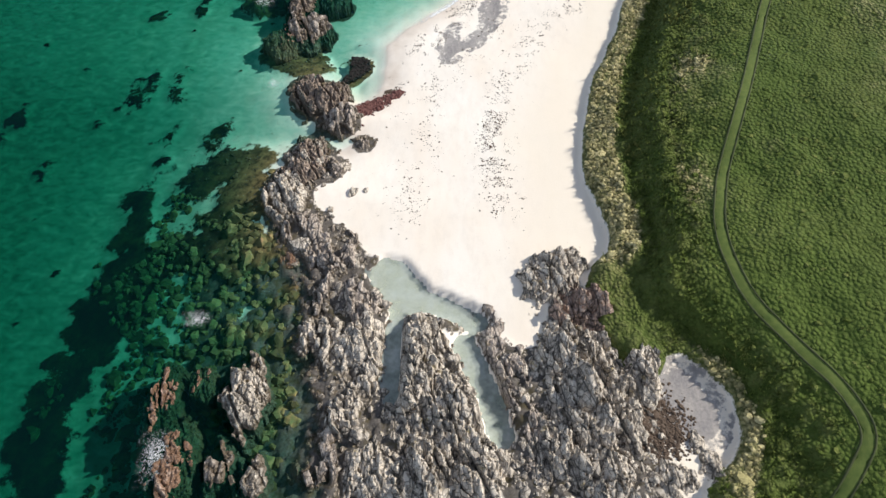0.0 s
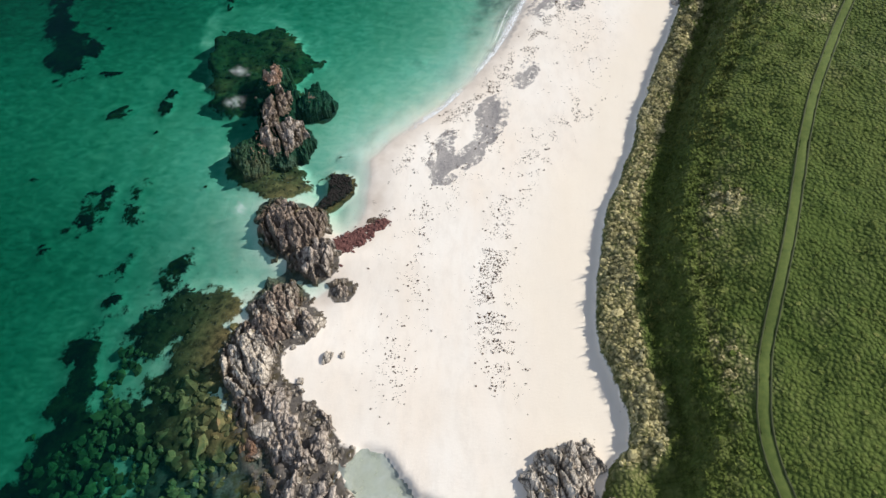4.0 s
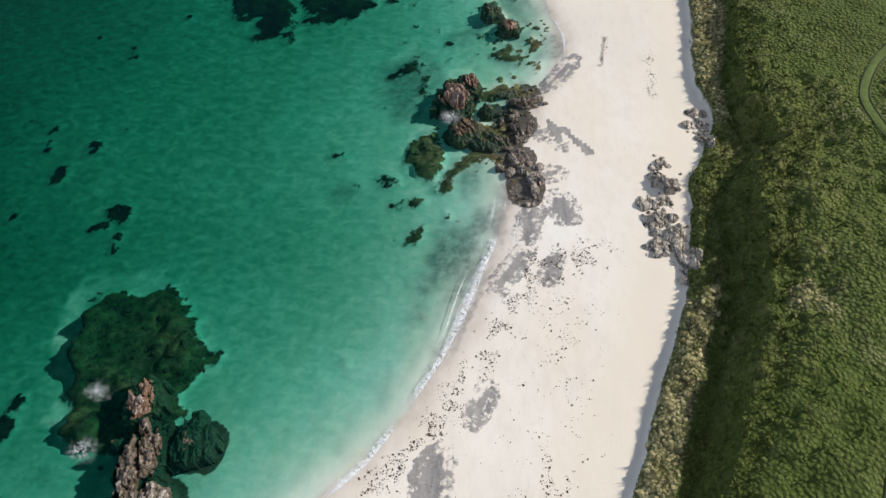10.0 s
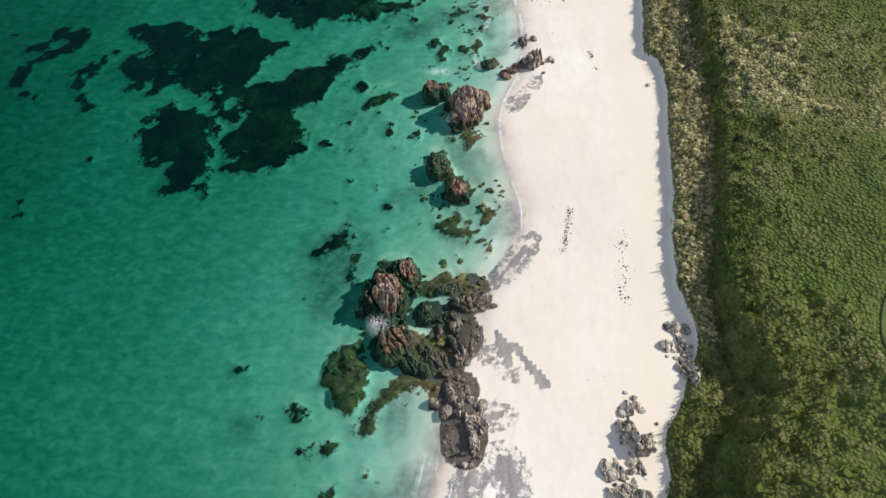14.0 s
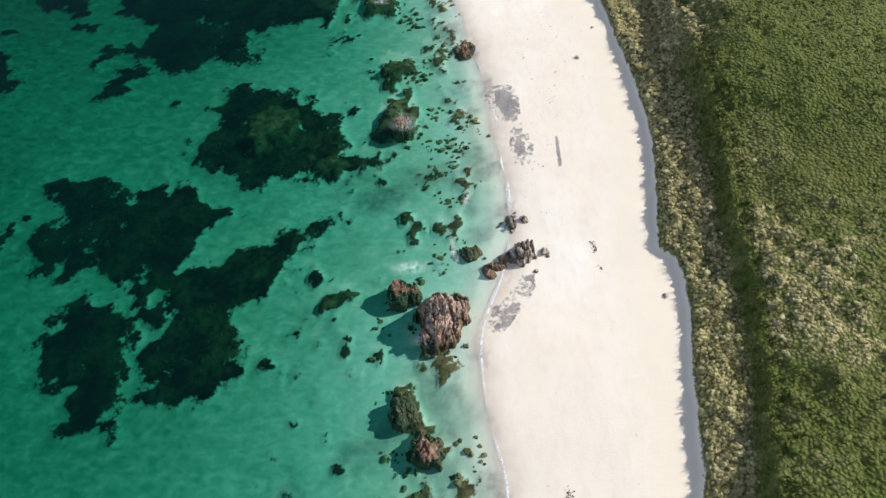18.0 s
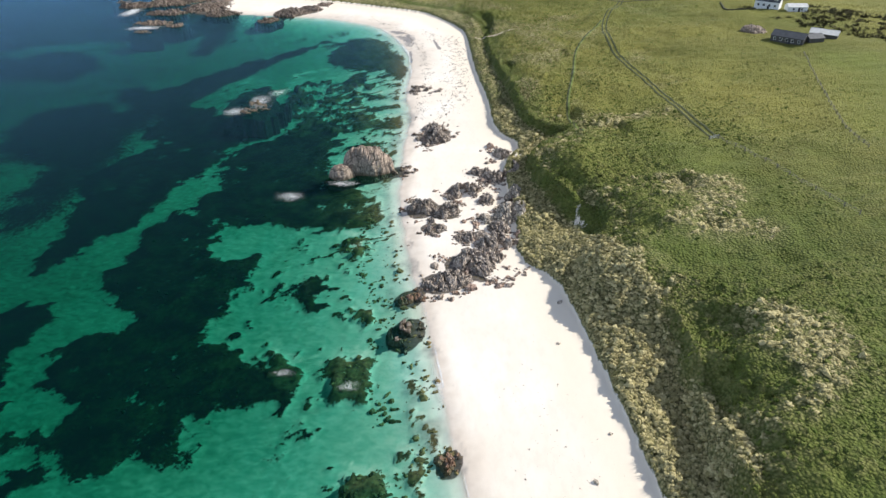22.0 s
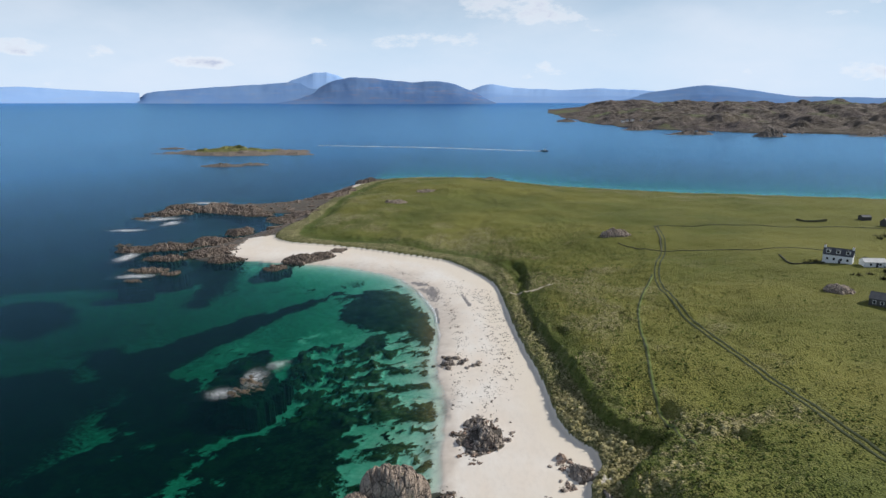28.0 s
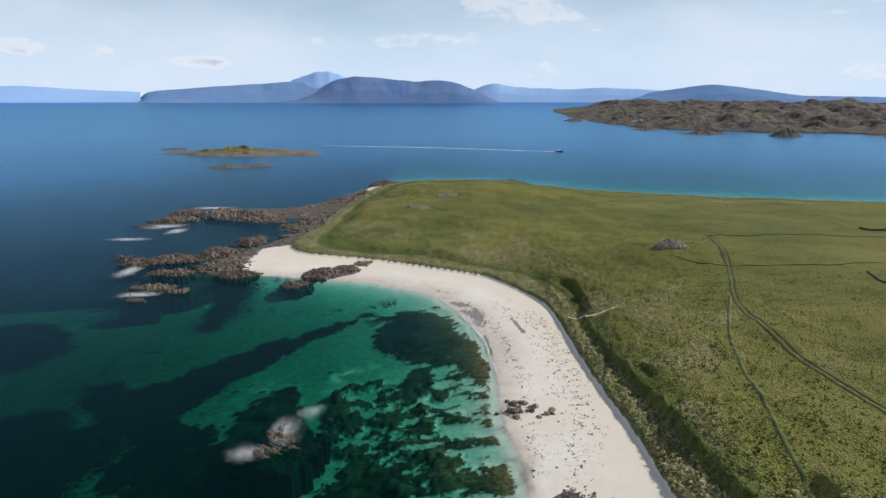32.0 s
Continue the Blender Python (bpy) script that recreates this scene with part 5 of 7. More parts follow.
def outcrop(x, y, rx, ry, h, tone, seed):
    """A low whaleback of jointed rock: a ragged dome cut by long parallel clefts and cross joints into uneven blocks, sunk into the ground."""
    rng = random.Random(seed)
    size = min(rx, ry)
    stack, large = tone == 3, size > 6.5
    if x < 62 and y < 200:
        h = 0.62 * h
        if tone != 3:
            rx, ry = 1.12 * rx, 1.12 * ry
    d = max(0.22, max(rx, ry) / 34)
    u, v = np.meshgrid(np.arange(-1.35 * rx, 1.35 * rx + d, d), np.arange(-1.35 * ry, 1.35 * ry + d, d))
    jitter = d * 0.35
    u, v = u + jitter * (hash2(u / d + 500, v / d + 500, seed) - 0.5), v + jitter * (hash2(u / d + 900, v / d + 100, seed) - 0.5)
    X, Y = x + u, y + v
    a = radians((62 if large else 21) + rng.uniform(-9, 9))
    b = 3.2 if stack else 0.30 * size if large else 1.35 + 0.24 * size
    across = X * math.cos(a) + Y * math.sin(a) + 0.9 * fbm(X / 3, Y / 3, 2, 905)
    along = -X * math.sin(a) + Y * math.cos(a)
    f1, f2, who, tip = plates(across / b, along / (2.3 * b), seed)
    g1, g2, who2, tip2 = plates(across / b * 2.6 + 5, along / b * 1.5, seed + 40)
    e1, e2, who3, tip3 = plates(across / b * 6 + 9, along / b * 4 + 3, seed + 80)
    r = np.hypot(u / rx, v / ry) * (1 + (0.4 if stack else 0.8) * fbm(X / (0.7 * size), Y / (0.7 * size), 3, seed)) + (0.1 if stack else 0.32) * fbm(X / 1.4, Y / 1.4, 3, seed + 3)
    r = r + (0.08 if stack else 0.30) * (who - 0.5) + (0.04 if stack else 0.14) * (who2 - 0.5)
    p = 1 - r**2
    if y < 60 and x < 20:
        p = p - 1.6 * step(0.7, -0.5, pool_side(X, Y))
    if tone == 2 or (tone == 0 and h < 3 and x > 40):
        p = p - 1.1 * step(0.34, 0.2, who) - 0.4 * step(0.3, 0.12, who2)
    core = np.clip(p * 3, 0, 1)
    amp = min(h, 1.5 if stack else 4.0 if large else 2.6) * core
    body = np.clip(p, 0, 1) ** (0.45 if stack else 0.55)
    z = h * body * (0.84 + 0.14 * (who - 0.5)) - (0.16 * h * body * (u / rx) if stack else 0)
    z = z + amp * (0.30 * (who - 0.5) + 0.28 * tip + 0.15 * (who2 - 0.5) + 0.18 * tip2 + 0.05 * (who3 - 0.5) + 0.08 * tip3)
    z = z - amp * (0.24 * np.clip(1 - (f2 - f1) / 0.16, 0, 1) + 0.12 * np.clip(1 - (g2 - g1) / 0.2, 0, 1))
    fault = np.abs((across / (2.6 * b) + 0.25 * fbm(X / 6, Y / 6, 2, 907)) % 1 - 0.5)
    z = z - 0.45 * amp * np.clip(1 - fault / 0.05, 0, 1) + 0.06 * np.minimum(amp, 3) * fbm(X / 0.9, Y / 0.9, 3, seed + 9) + np.minimum(p, 0) * 2.0
    base = np.maximum(ground_z(X, Y), -0.7 if h > 0.45 else -9.0) - 0.15
    floor_z = ground_z(X, Y) - 0.6
    keep = np.maximum(np.maximum(p[:-1, :-1], p[1:, :-1]), np.maximum(p[:-1, 1:], p[1:, 1:])) > -0.25
    Z = np.where(p > -0.2, base + z, np.minimum(base + z, floor_z))
    # separate blocks that stand clear of the main body become parts of it
    mark = np.where(keep, np.arange(1, keep.size + 1).reshape(keep.shape), 0)
    while True:
        wide = np.pad(mark, 1)
        spread = np.where(keep, np.maximum.reduce([wide[1 + i : 1 + i + keep.shape[0], 1 + j : 1 + j + keep.shape[1]] for i in (-1, 0, 1) for j in (-1, 0, 1)]), 0)
        if (spread == mark).all():
            break
        mark = spread
    ids, counts = np.unique(mark[mark > 0], return_counts=True)
    ob = None
    for which in ids[np.argsort(-counts)][:7]:
        verts, faces, _ = compact(np.stack((u, v, Z), -1).reshape(-1, 3), sheet_faces(*u.shape, mark == which))
        if len(faces) < 12 and ob is not None:
            continue
        me = mesh_from("rock_outcrop" if ob is None else "block", verts, faces, smooth=False)
        me.materials.append(M_ROCKS[tone])
        if ob is None:
            ob = new("rock_outcrop", me)
            ob.location = (x, y, 0)
        else:
            new("block", me).parent = ob
    inside = np.argwhere(p > 0.25)
    if h > 0.9 and len(inside) and not stack:
        for _ in range(int(min(10, max(2, 0.35 * rx * ry)))):
            j, i = inside[rng.randrange(len(inside))]
            k = rng.uniform(0.4, 0.9) * min(1.5, 0.45 + 0.14 * size)
            piece = new("slab", rng.choice(SLABS[tone]))
            piece.parent = ob
            piece.location = (u[j, i], v[j, i], Z[j, i] + 0.05 * k)
            piece.rotation_euler = (rng.uniform(-0.2, 0.2), rng.uniform(-0.25, 0.25), a + rng.uniform(-0.25, 0.25))
            piece.scale = (1.0 * k, 2.0 * k, 0.55 * k)
    return ob


LOOKS = ["fissured grey gneiss outcrop with pale lichen", "rust-brown weathered rock with seaweed at its foot", "dark jagged shore rock with wet weedy base",
         "tall banded sea stack of pinkish grey rock", "rugged brown-grey point rock with dark cracks", "olive-brown weedy reef rock at the surface"]
for area, rocks in (("headland rocks", HEADLAND), ("skerry rocks", SKERRY), ("beach rocks", BEACH), ("shore rocks", SHORE), ("shore rocks", SHORE_NORTH), ("bar rocks", BAR),
                    ("stack and landing rocks", MID), ("point rocks", POINT), ("point rocks", POINT_NORTH), ("point rocks", TIP)):
    for k, (x, y, rx, ry, h, tone) in enumerate(rocks):
        if h <= 0.7:
            continue
        tone = 5 if h <= 0.7 else 4 if (area == "point rocks" and y > 600) or (area == "skerry rocks" and tone == 0) else tone
        where = "in the shallows" if ground_z(x, y) < 0 else "on the sand" if cover_at(7, x, y) < 0.5 else "in the rocky shore"
        tagged(outcrop(x, y, rx, ry, h, tone, 100 + k + 50 * len(area)), LOOKS[tone] + " " + where, "rock", area)


# ---- rock pools ----
def rock_pools():
    gx, gy = np.meshgrid(np.arange(-14, 13, 0.5), np.arange(24, 58, 0.5))
    near = pool_side(gx, gy) < 1.6
    keep = near[:-1, :-1] | near[1:, 1:]
    v, f, _ = compact(np.stack((gx, gy, np.full(gx.shape, 0.62)), -1).reshape(-1, 3), sheet_faces(*gx.shape, keep))
    me = mesh_from("rock_pool", v, f)
    p = Paint("milky pool water")
    n = p.noise(0.5, 5)
    clear = p.t.nodes.new("ShaderNodeBsdfTransparent")
    clear.inputs["Color"].default_value = (0.52, 0.62, 0.58, 1)
    milk = p.t.nodes.new("ShaderNodeBsdfPrincipled")
    p.put(milk.inputs["Base Color"], p.mix(p.ramp(n, 0.3, 0.7), (0.27, 0.31, 0.29), (0.40, 0.44, 0.41)))
    milk.inputs["Roughness"].default_value = 0.12
    m = p.t.nodes.new("ShaderNodeMixShader")
    p.put(m.inputs["Fac"], p.ramp(n, 0.3, 0.65, 0.35, 0.8))
    p.put(m.inputs[1], clear.outputs["BSDF"])
    p.put(m.inputs[2], milk.outputs["BSDF"])
    p.put(p.out.inputs["Surface"], m.outputs["Shader"])
    me.materials.append(p.mat)
    tagged(new("water_pool", me), "pale milky tidal pool between rocks", "pool", kind="structure").visible_shadow = False


rock_pools()


# ---- loose boulders ----
def boulder_mesh(seed):
    """A split, angular boulder: a ball cut by several planes."""
    rng = random.Random(seed)
    bm = bmesh.new()
    bmesh.ops.create_icosphere(bm, subdivisions=2, radius=1)
    for _ in range(9):
        n = Vector((rng.uniform(-1, 1), rng.uniform(-1, 1), rng.uniform(-0.4, 1))).normalized()
        d = rng.uniform(0.5, 0.82)
        for v in bm.verts:
            over = v.co.dot(n) - d
            if over > 0:
                v.co -= n * over * 0.95
    for v in bm.verts:
        v.co = Vector((v.co.x * 1.0, v.co.y * 1.25, v.co.z * 0.7)) + 0.05 * noise.noise_vector(v.co * 3 + Vector((seed, 0, 0)))
    me = bpy.data.meshes.new("boulder")
    bm.to_mesh(me)
    bm.free()
    return me


BOULDERS = [[boulder_mesh(10 * k + j) for j in range(4)] for k in range(3)]
for tone, row in enumerate(BOULDERS):
    for me in row:
        me.materials.append(M_ROCKS[tone])
BOULDER_LOOKS = ["loose angular grey boulder lying on the shore", "small rust-brown boulder lying on the shore", "small dark shore boulder beside larger rocks"]


def boulder(x, y, size, tone, rng, group):
    ob = new("boulder", rng.choice(BOULDERS[tone]))
    ob.location = (x, y, float(ground_z(x, y)) + 0.18 * size)
    ob.rotation_euler = (rng.uniform(-0.2, 0.2), rng.uniform(-0.2, 0.2), rng.uniform(0, 6.28))
    ob.scale = (size * rng.uniform(0.8, 1.2),) * 2 + (size * rng.uniform(0.7, 1.1),)
    tagged(ob, BOULDER_LOOKS[tone], "boulder", group)


rng = random.Random(5)
for group, rocks, count, reach in (("headland boulders", HEADLAND, 1, 1.35), ("skerry boulders", SKERRY, 2, 1.4), ("beach boulders", BEACH, 6, 1.7), ("shore boulders", SHORE + SHORE_NORTH, 4, 1.9),
                                   ("bar boulders", BAR, 4, 1.6), ("landing boulders", MID[2:13], 4, 1.6), ("bay boulders", TIP[4:], 3, 1.8)):
    for x, y, rx, ry, h, tone in rocks:
        for _ in range(count):
            a, r = rng.uniform(0, 6.28), rng.uniform(0.85, reach)
            bx, by = x + rx * r * math.cos(a), y + ry * r * math.sin(a)
            if ground_z(bx, by) > -1.0 and cover_at(2, bx, by) < -0.5:
                boulder(bx, by, rng.choice((0.3, 0.4, 0.5, 0.6, 0.8, 1.1)), min(tone, 2), rng, group)
for x, y, size in ((-15.4, 69.3, 0.9), (-13.2, 69.8, 0.5), (58, 300, 0.5), (62.5, 310, 0.4), (57, 335, 0.5), (59.5, 349, 0.6), (32.4, 26.4, 1.1), (30, 22, 1.0), (64.5, 239, 0.5)):
    boulder(x, y, size, 0, rng, "scattered boulders")


def many_stones(name, label, places, tone):
    """Uncounted stones joined in one mesh: x, y, z, size."""
    base = np.array([(math.cos(k * 1.047) * (1 + 0.25 * math.sin(k * 2.3)), math.sin(k * 1.047), 0) for k in range(6)])
    ring2 = base * 0.62 + np.array((0.05, 0.02, 0.62))
    shape = np.concatenate((base, ring2, [(0.06, 0, 0.8)]))
    tri = []
    for k in range(6):
        j = (k + 1) % 6
        tri += [(k, j, 6 + j), (k, 6 + j, 6 + k), (6 + k, 6 + j, 12)]
    tri = np.array(tri)
    r = np.random.RandomState(len(places))
    n = len(places)
    a = r.uniform(0, 6.28, n)
    jig = shape[None] * (1 + r.uniform(-0.3, 0.3, (n, 13, 1))) * places[:, 3][:, None, None] * np.stack((r.uniform(0.7, 1.5, n), np.ones(n), r.uniform(0.6, 1.1, n)), -1)[:, None]
    c, s = np.cos(a)[:, None], np.sin(a)[:, None]
    v = np.stack((jig[..., 0] * c - jig[..., 1] * s, jig[..., 0] * s + jig[..., 1] * c, jig[..., 2]), -1) + places[:, None, :3]
    f = (tri[None] + 13 * np.arange(n)[:, None, None]).reshape(-1, 3)
    me = mesh_from(name, v.reshape(-1, 3), f, smooth=False)
    me.materials.append(tone)
    return tagged(new(name, me), label, "stones", kind="stuff")


def scatter(n, x0, x1, y0, y1, seed):
    r = np.random.RandomState(seed)
    return r.uniform(x0, x1, n), r.uniform(y0, y1, n), r


def stone_places(x, y, size, sink=0.2):
    return np.stack((x, y, ground_z(x, y) - sink * size, size), -1)


# weedy boulders under the water off the headland
def weedy_stone():
    p = Paint("weedy submerged stone")
    n = p.noise(0.8, 5, 0.6)
    c = p.mix(p.island(), (0.085, 0.070, 0.030), (0.34, 0.23, 0.10))
    return p.surface(p.mix(p.ramp(n, 0.45, 0.7, 0, 0.8), c, (0.06, 0.055, 0.022)), 0.8, p.bump(n, 0.5, 0.2))


M_WEEDY = weedy_stone()
M_REEF_STONE = plain("dark weedy reef stone", (0.022, 0.018, 0.010), (0.13, 0.085, 0.04), 1.1, 0.8, 0.5)
x, y, r = scatter(2600, -62, -20, 14, 76, 3)
ok = (ground_z(x, y) < -0.2) & (fbm(x / 9, y / 9, 3, 8) + 0.35 - np.hypot((x + 36) / 26, (y - 42) / 32) * 0.45 > 0)
size = np.minimum(np.exp(r.normal(-0.6, 0.5, len(x))), 1.3)
many_stones("submerged_boulders", "olive weed-covered boulders under clear water", stone_places(x[ok], y[ok], size[ok]), M_WEEDY)
# reef stones in the weed beds farther along the shore
x, y, r = scatter(9000, -60, 42, 225, 560, 4)
x2, y2, r2 = scatter(5000, -50, 20, 66, 200, 14)
x, y = np.concatenate((x, x2)), np.concatenate((y, y2))
ok = (ground_z(x, y) < -0.15) & (cover_at(6, x, y) > 0.75) & ((fbm(x / 13, y / 13, 3, 9) > 0.05) | (y < 200))
size = np.minimum(np.exp(np.random.RandomState(2).normal(-1.1, 0.5, len(x))), 0.8)
many_stones("reef_stones", "brown weedy reef stones just below the surface", stone_places(x[ok], y[ok], size[ok], 0.45), M_REEF_STONE)
# small brown stones in the clear shallows
x, y, r = scatter(5200, 2, 42, 180, 400, 44)
sea_bed = ground_z(x, y)
ok = (sea_bed < -0.1) & (sea_bed > -3.2) & (fbm(x / 4, y / 4, 3, 36) > 0.08)
size = np.minimum(np.exp(r.normal(-0.95, 0.5, len(x))), 1.0)
many_stones("shallow_stones", "scattered rust-brown stones in the clear shallows", stone_places(x[ok], y[ok], size[ok], 0.3), M_WEEDY)
# rubble between the headland rocks and at the foot of the outcrops
x, y, r = scatter(9000, -24, 33, 12, 100, 6)
ok = (cover_at(7, x, y) > 0.4) & (ground_z(x, y) > -0.4)
size = np.exp(r.normal(-1.25, 0.55, len(x)))
many_stones("rock_rubble", "broken grey rubble between the shore rocks", stone_places(x[ok], y[ok], size[ok]), M_ROCKS[0])
x, y, r = scatter(14000, -20, 62, 140, 520, 7)
ok = (cover_at(7, x, y) > 0.3) & (ground_z(x, y) > -0.5) & (cover_at(2, x, y) < 0)
size = np.exp(r.normal(-1.2, 0.5, len(x)))
many_stones("shore_rubble", "dark broken stones along the waterline", stone_places(x[ok], y[ok], size[ok]), M_ROCKS[2])
x, y, r = scatter(16000, 18, 58, 335, 470, 31)
reach = np.full(len(x), 9.0)
for rx0, ry0, rw, rl, h, tone in BAR + MID[2:12] + MID[16:]:
    reach = np.minimum(reach, np.hypot((x - rx0) / (rw + 0.8), (y - ry0) / (rl + 0.8)))
ok = (reach < 1.75) & (fbm(x / 2.6, y / 2.6, 3, 33) > 0.10 + 0.12 * (reach - 1)) & (ground_z(x, y) > -0.6) & (cover_at(2, x, y) < 0.6)
size = np.exp(r.normal(-1.15, 0.55, len(x)))
half = ok & (r.uniform(0, 1, len(x)) < 0.5)
many_stones("jagged_rubble", "jagged purple-brown stones scattered round the rocks", stone_places(x[half], y[half], size[half]), M_ROCKS[2])
many_stones("pale_rubble", "pinkish-grey broken stones on the sand", stone_places(x[ok & ~half], y[ok & ~half], size[ok & ~half]), M_ROCKS[1])
# rough rock of the far point
x, y, r = scatter(1800, -200, -70, 600, 900, 8)
ok = (cover_at(7, x, y) > 0.3) & (ground_z(x, y) > -0.8)
size = np.exp(r.normal(0.2, 0.5, len(x)))
many_stones("point_rubble", "weathered grey rocks covering the far point", stone_places(x[ok], y[ok], size[ok], 0.4), M_ROCKS[4])

# ---- dried seaweed on the sand ----
WRACK = (([(-13, 91.5), (-12, 92.6), (-5.9, 103.1), (0.9, 113.8), (7.5, 122), (14.8, 131), (22.9, 143.8), (27.1, 153.3)], 1.3, 900),
         ([(9.3, 60), (9.3, 72.4), (9, 84.5), (12.4, 96.7), (17.8, 107.7), (24.9, 115.4), (28.3, 120.1)], 1.6, 420), ([(-6.3, 62.2), (-5, 73.7), (-3.6, 90.4), (3.6, 102.8), (14, 116)], 2.2, 260),
         ([(9.7, 69.6), (7.1, 75.8), (9.5, 86.7)], 1.4, 160), ([(28, 150), (34, 153), (38, 153.5)], 1.6, 200), ([(53.9, 203), (52.3, 190)], 0.6, 30), ([(24, 118), (30, 140), (33, 150)], 3.0, 160),
         ([(-14.5, 90.5), (-10.5, 94.5)], 0.7, 700), ([(25, 450), (32, 470), (38, 500), (38, 540), (36, 570), (24, 605)], 2.5, 420), ([(54.3, 251), (55.6, 243)], 0.25, 60), ([(51.1, 275.4), (51, 268.7)], 0.2, 60),
         ([(45.9, 209.4), (43.3, 198.7)], 0.2, 60), ([(45, 262), (52, 300), (48, 330)], 4.5, 70), ([(40, 480), (44, 540), (38, 590)], 2.0, 220), ([(24, 470), (26, 520), (24, 560), (14, 600), (-10, 640)], 1.6, 320))
spots = []
r = np.random.RandomState(12)
for line, spread, count in WRACK:
    count = int(7.0 * count)
    line = np.array(line, float)
    seg = np.hypot(*np.diff(line, axis=0).T)
    k = r.uniform(0, seg.sum(), count)
    j = np.minimum(np.searchsorted(np.cumsum(seg), k), len(seg) - 1)
    u = r.uniform(0, 1, count)[:, None]
    at = line[j] * (1 - u) + line[j + 1] * u + r.normal(0, spread, (count, 2))
    clump = r.randint(0, 2, count)[:, None] * r.normal(0, 0.25, (count, 2))
    spots.append(np.column_stack((at + clump, np.minimum(np.exp(r.normal(-3.1, 0.6, count)), 0.16) * np.where(at[:, 1] > 430, 1.8, 1.0))))
spots = np.concatenate(spots)
ok = (fbm(spots[:, 0] / 1.6, spots[:, 1] / 1.6, 2, 19) > 0.02) & (cover_at(2, spots[:, 0], spots[:, 1]) < -0.5) & (ground_z(spots[:, 0], spots[:, 1]) > 0.15)
spots = spots[ok]
many_stones("seaweed_wrack", "dry dark seaweed strewn along the tide lines", stone_places(spots[:, 0], spots[:, 1], spots[:, 2], 0.0) * np.array((1, 1, 1, 1)), M_WRACK).scale.z = 1.0


r = np.random.RandomState(15)
at = np.column_stack((r.uniform(0, 1, 2600), r.normal(0, 0.55, 2600)))
x, y = -16 + 8 * at[:, 0] - 0.5 * at[:, 1], 88.4 + 5.6 * at[:, 0] + 1.5 * at[:, 1] * (1.2 - at[:, 0])
ok = fbm(x / 1.5, y / 1.5, 3, 16) > -0.06
x, y = x[ok], y[ok]
gx, gy, r3 = scatter(900, -20.5, -14, 96, 105, 17)
ok3 = side_of(gx, gy, np.array(BLACK_WEED, float)) > -0.1
M_BLACK_WEED = plain("black floating seaweed", (0.006, 0.005, 0.004), (0.016, 0.012, 0.009), 2.5)
many_stones("black_seaweed", "dense black raft of seaweed floating in the shallows", np.stack((gx, gy, np.maximum(ground_z(gx, gy), -0.25), 0.0 * gx + 0.42), -1)[ok3], M_BLACK_WEED)
M_RED_WEED = plain("red-brown seaweed", (0.075, 0.028, 0.026), (0.19, 0.085, 0.07), 2.5)
many_stones("red_seaweed", "drift of red-brown seaweed at the water's edge", stone_places(x, y, np.exp(r.normal(-1.9, 0.4, len(x))), 0.0), M_RED_WEED)
x, y = r.normal(27, 2.2, 2600), r.normal(28.5, 2.0, 2600)
ok = cover_at(2, x, y) < -0.3
many_stones("brown_seaweed", "thick bank of rotting brown seaweed in the rocky cove", stone_places(x[ok], y[ok], np.exp(r.normal(-1.9, 0.4, len(x)))[ok], 0.0), M_WRACK)


# ---- grass ----
def tufts(name, label, x, y, blades, height, width, material, seed, lean=(-0.12, -0.05)):
    """Clumps of flat blades that spring from one spot, bent by the wind."""
    r = np.random.RandomState(seed)
    n = len(x)
    big = np.exp(r.normal(0, 0.3, n))[:, None]
    a = r.uniform(0, 6.28, (n, blades))
    spread = width * 1.3 * big
    bx, by = x[:, None] + spread * np.cos(a) * r.uniform(0.1, 1, (n, blades)), y[:, None] + spread * np.sin(a) * r.uniform(0.1, 1, (n, blades))
    bz = (ground_z(x, y) - 0.06)[:, None] + 0 * bx
    h = height * big * r.uniform(0.6, 1.2, (n, blades))
    tx, ty = bx + h * (0.55 * np.cos(a) + lean[0]), by + h * (0.55 * np.sin(a) + lean[1])
    b = a + 1.57 + r.uniform(-0.5, 0.5, (n, blades))
    w = 0.5 * width * big
    left = np.stack((bx - w * np.cos(b), by - w * np.sin(b), bz), -1)
    right = np.stack((bx + w * np.cos(b), by + w * np.sin(b), bz), -1)
    tip = np.stack((tx, ty, bz + h), -1)
    v = np.stack((left, right, tip), 2).reshape(-1, 3)
    me = mesh_from(name, v, np.arange(len(v)).reshape(-1, 3))
    me.materials.append(material)
    return tagged(new(name, me), label, "grass", kind="stuff")


SIDE_PATH = [(50, 577), (58, 572), (70, 578)]


def off_track(x, y):
    return (near_line(x, y, TRACK) > 1.5) & (near_line(x, y, NORTH_TRACK) > 1.6) & (near_line(x, y, FOOTPATH) > 0.7)


x, y, r = scatter(150000, 20, 120, 8, 480, 21)
ok = (cover_at(5, x, y) > 0.45) & (cover_at(4, x, y) > 0.6) & off_track(x, y) & (cover_at(2, x, y) > 0.1) & ((cover_at(3, x, y) < 3) | (r.uniform(0, 1, len(x)) < 0.3))
tufts("marram_grass", "tall straw-coloured marram grass on the dunes", x[ok], y[ok], 6, 0.5, 0.11, M_MARRAM, 22)
x, y, r = scatter(110000, 30, 112, 8, 400, 23)
ok = (cover_at(5, x, y) < 0.5) & (cover_at(4, x, y) > 0.6) & off_track(x, y)
rough = np.exp(-np.clip(cover_at(3, x, y), 0, None) / 7)
ok = ok & (r.uniform(0, 1, len(x)) < 0.05 + 0.8 * cover_at(12, x, y) + (cover_at(3, x, y) < 1.5) * (y < 300))
steep = ok & (rough > 0.35)
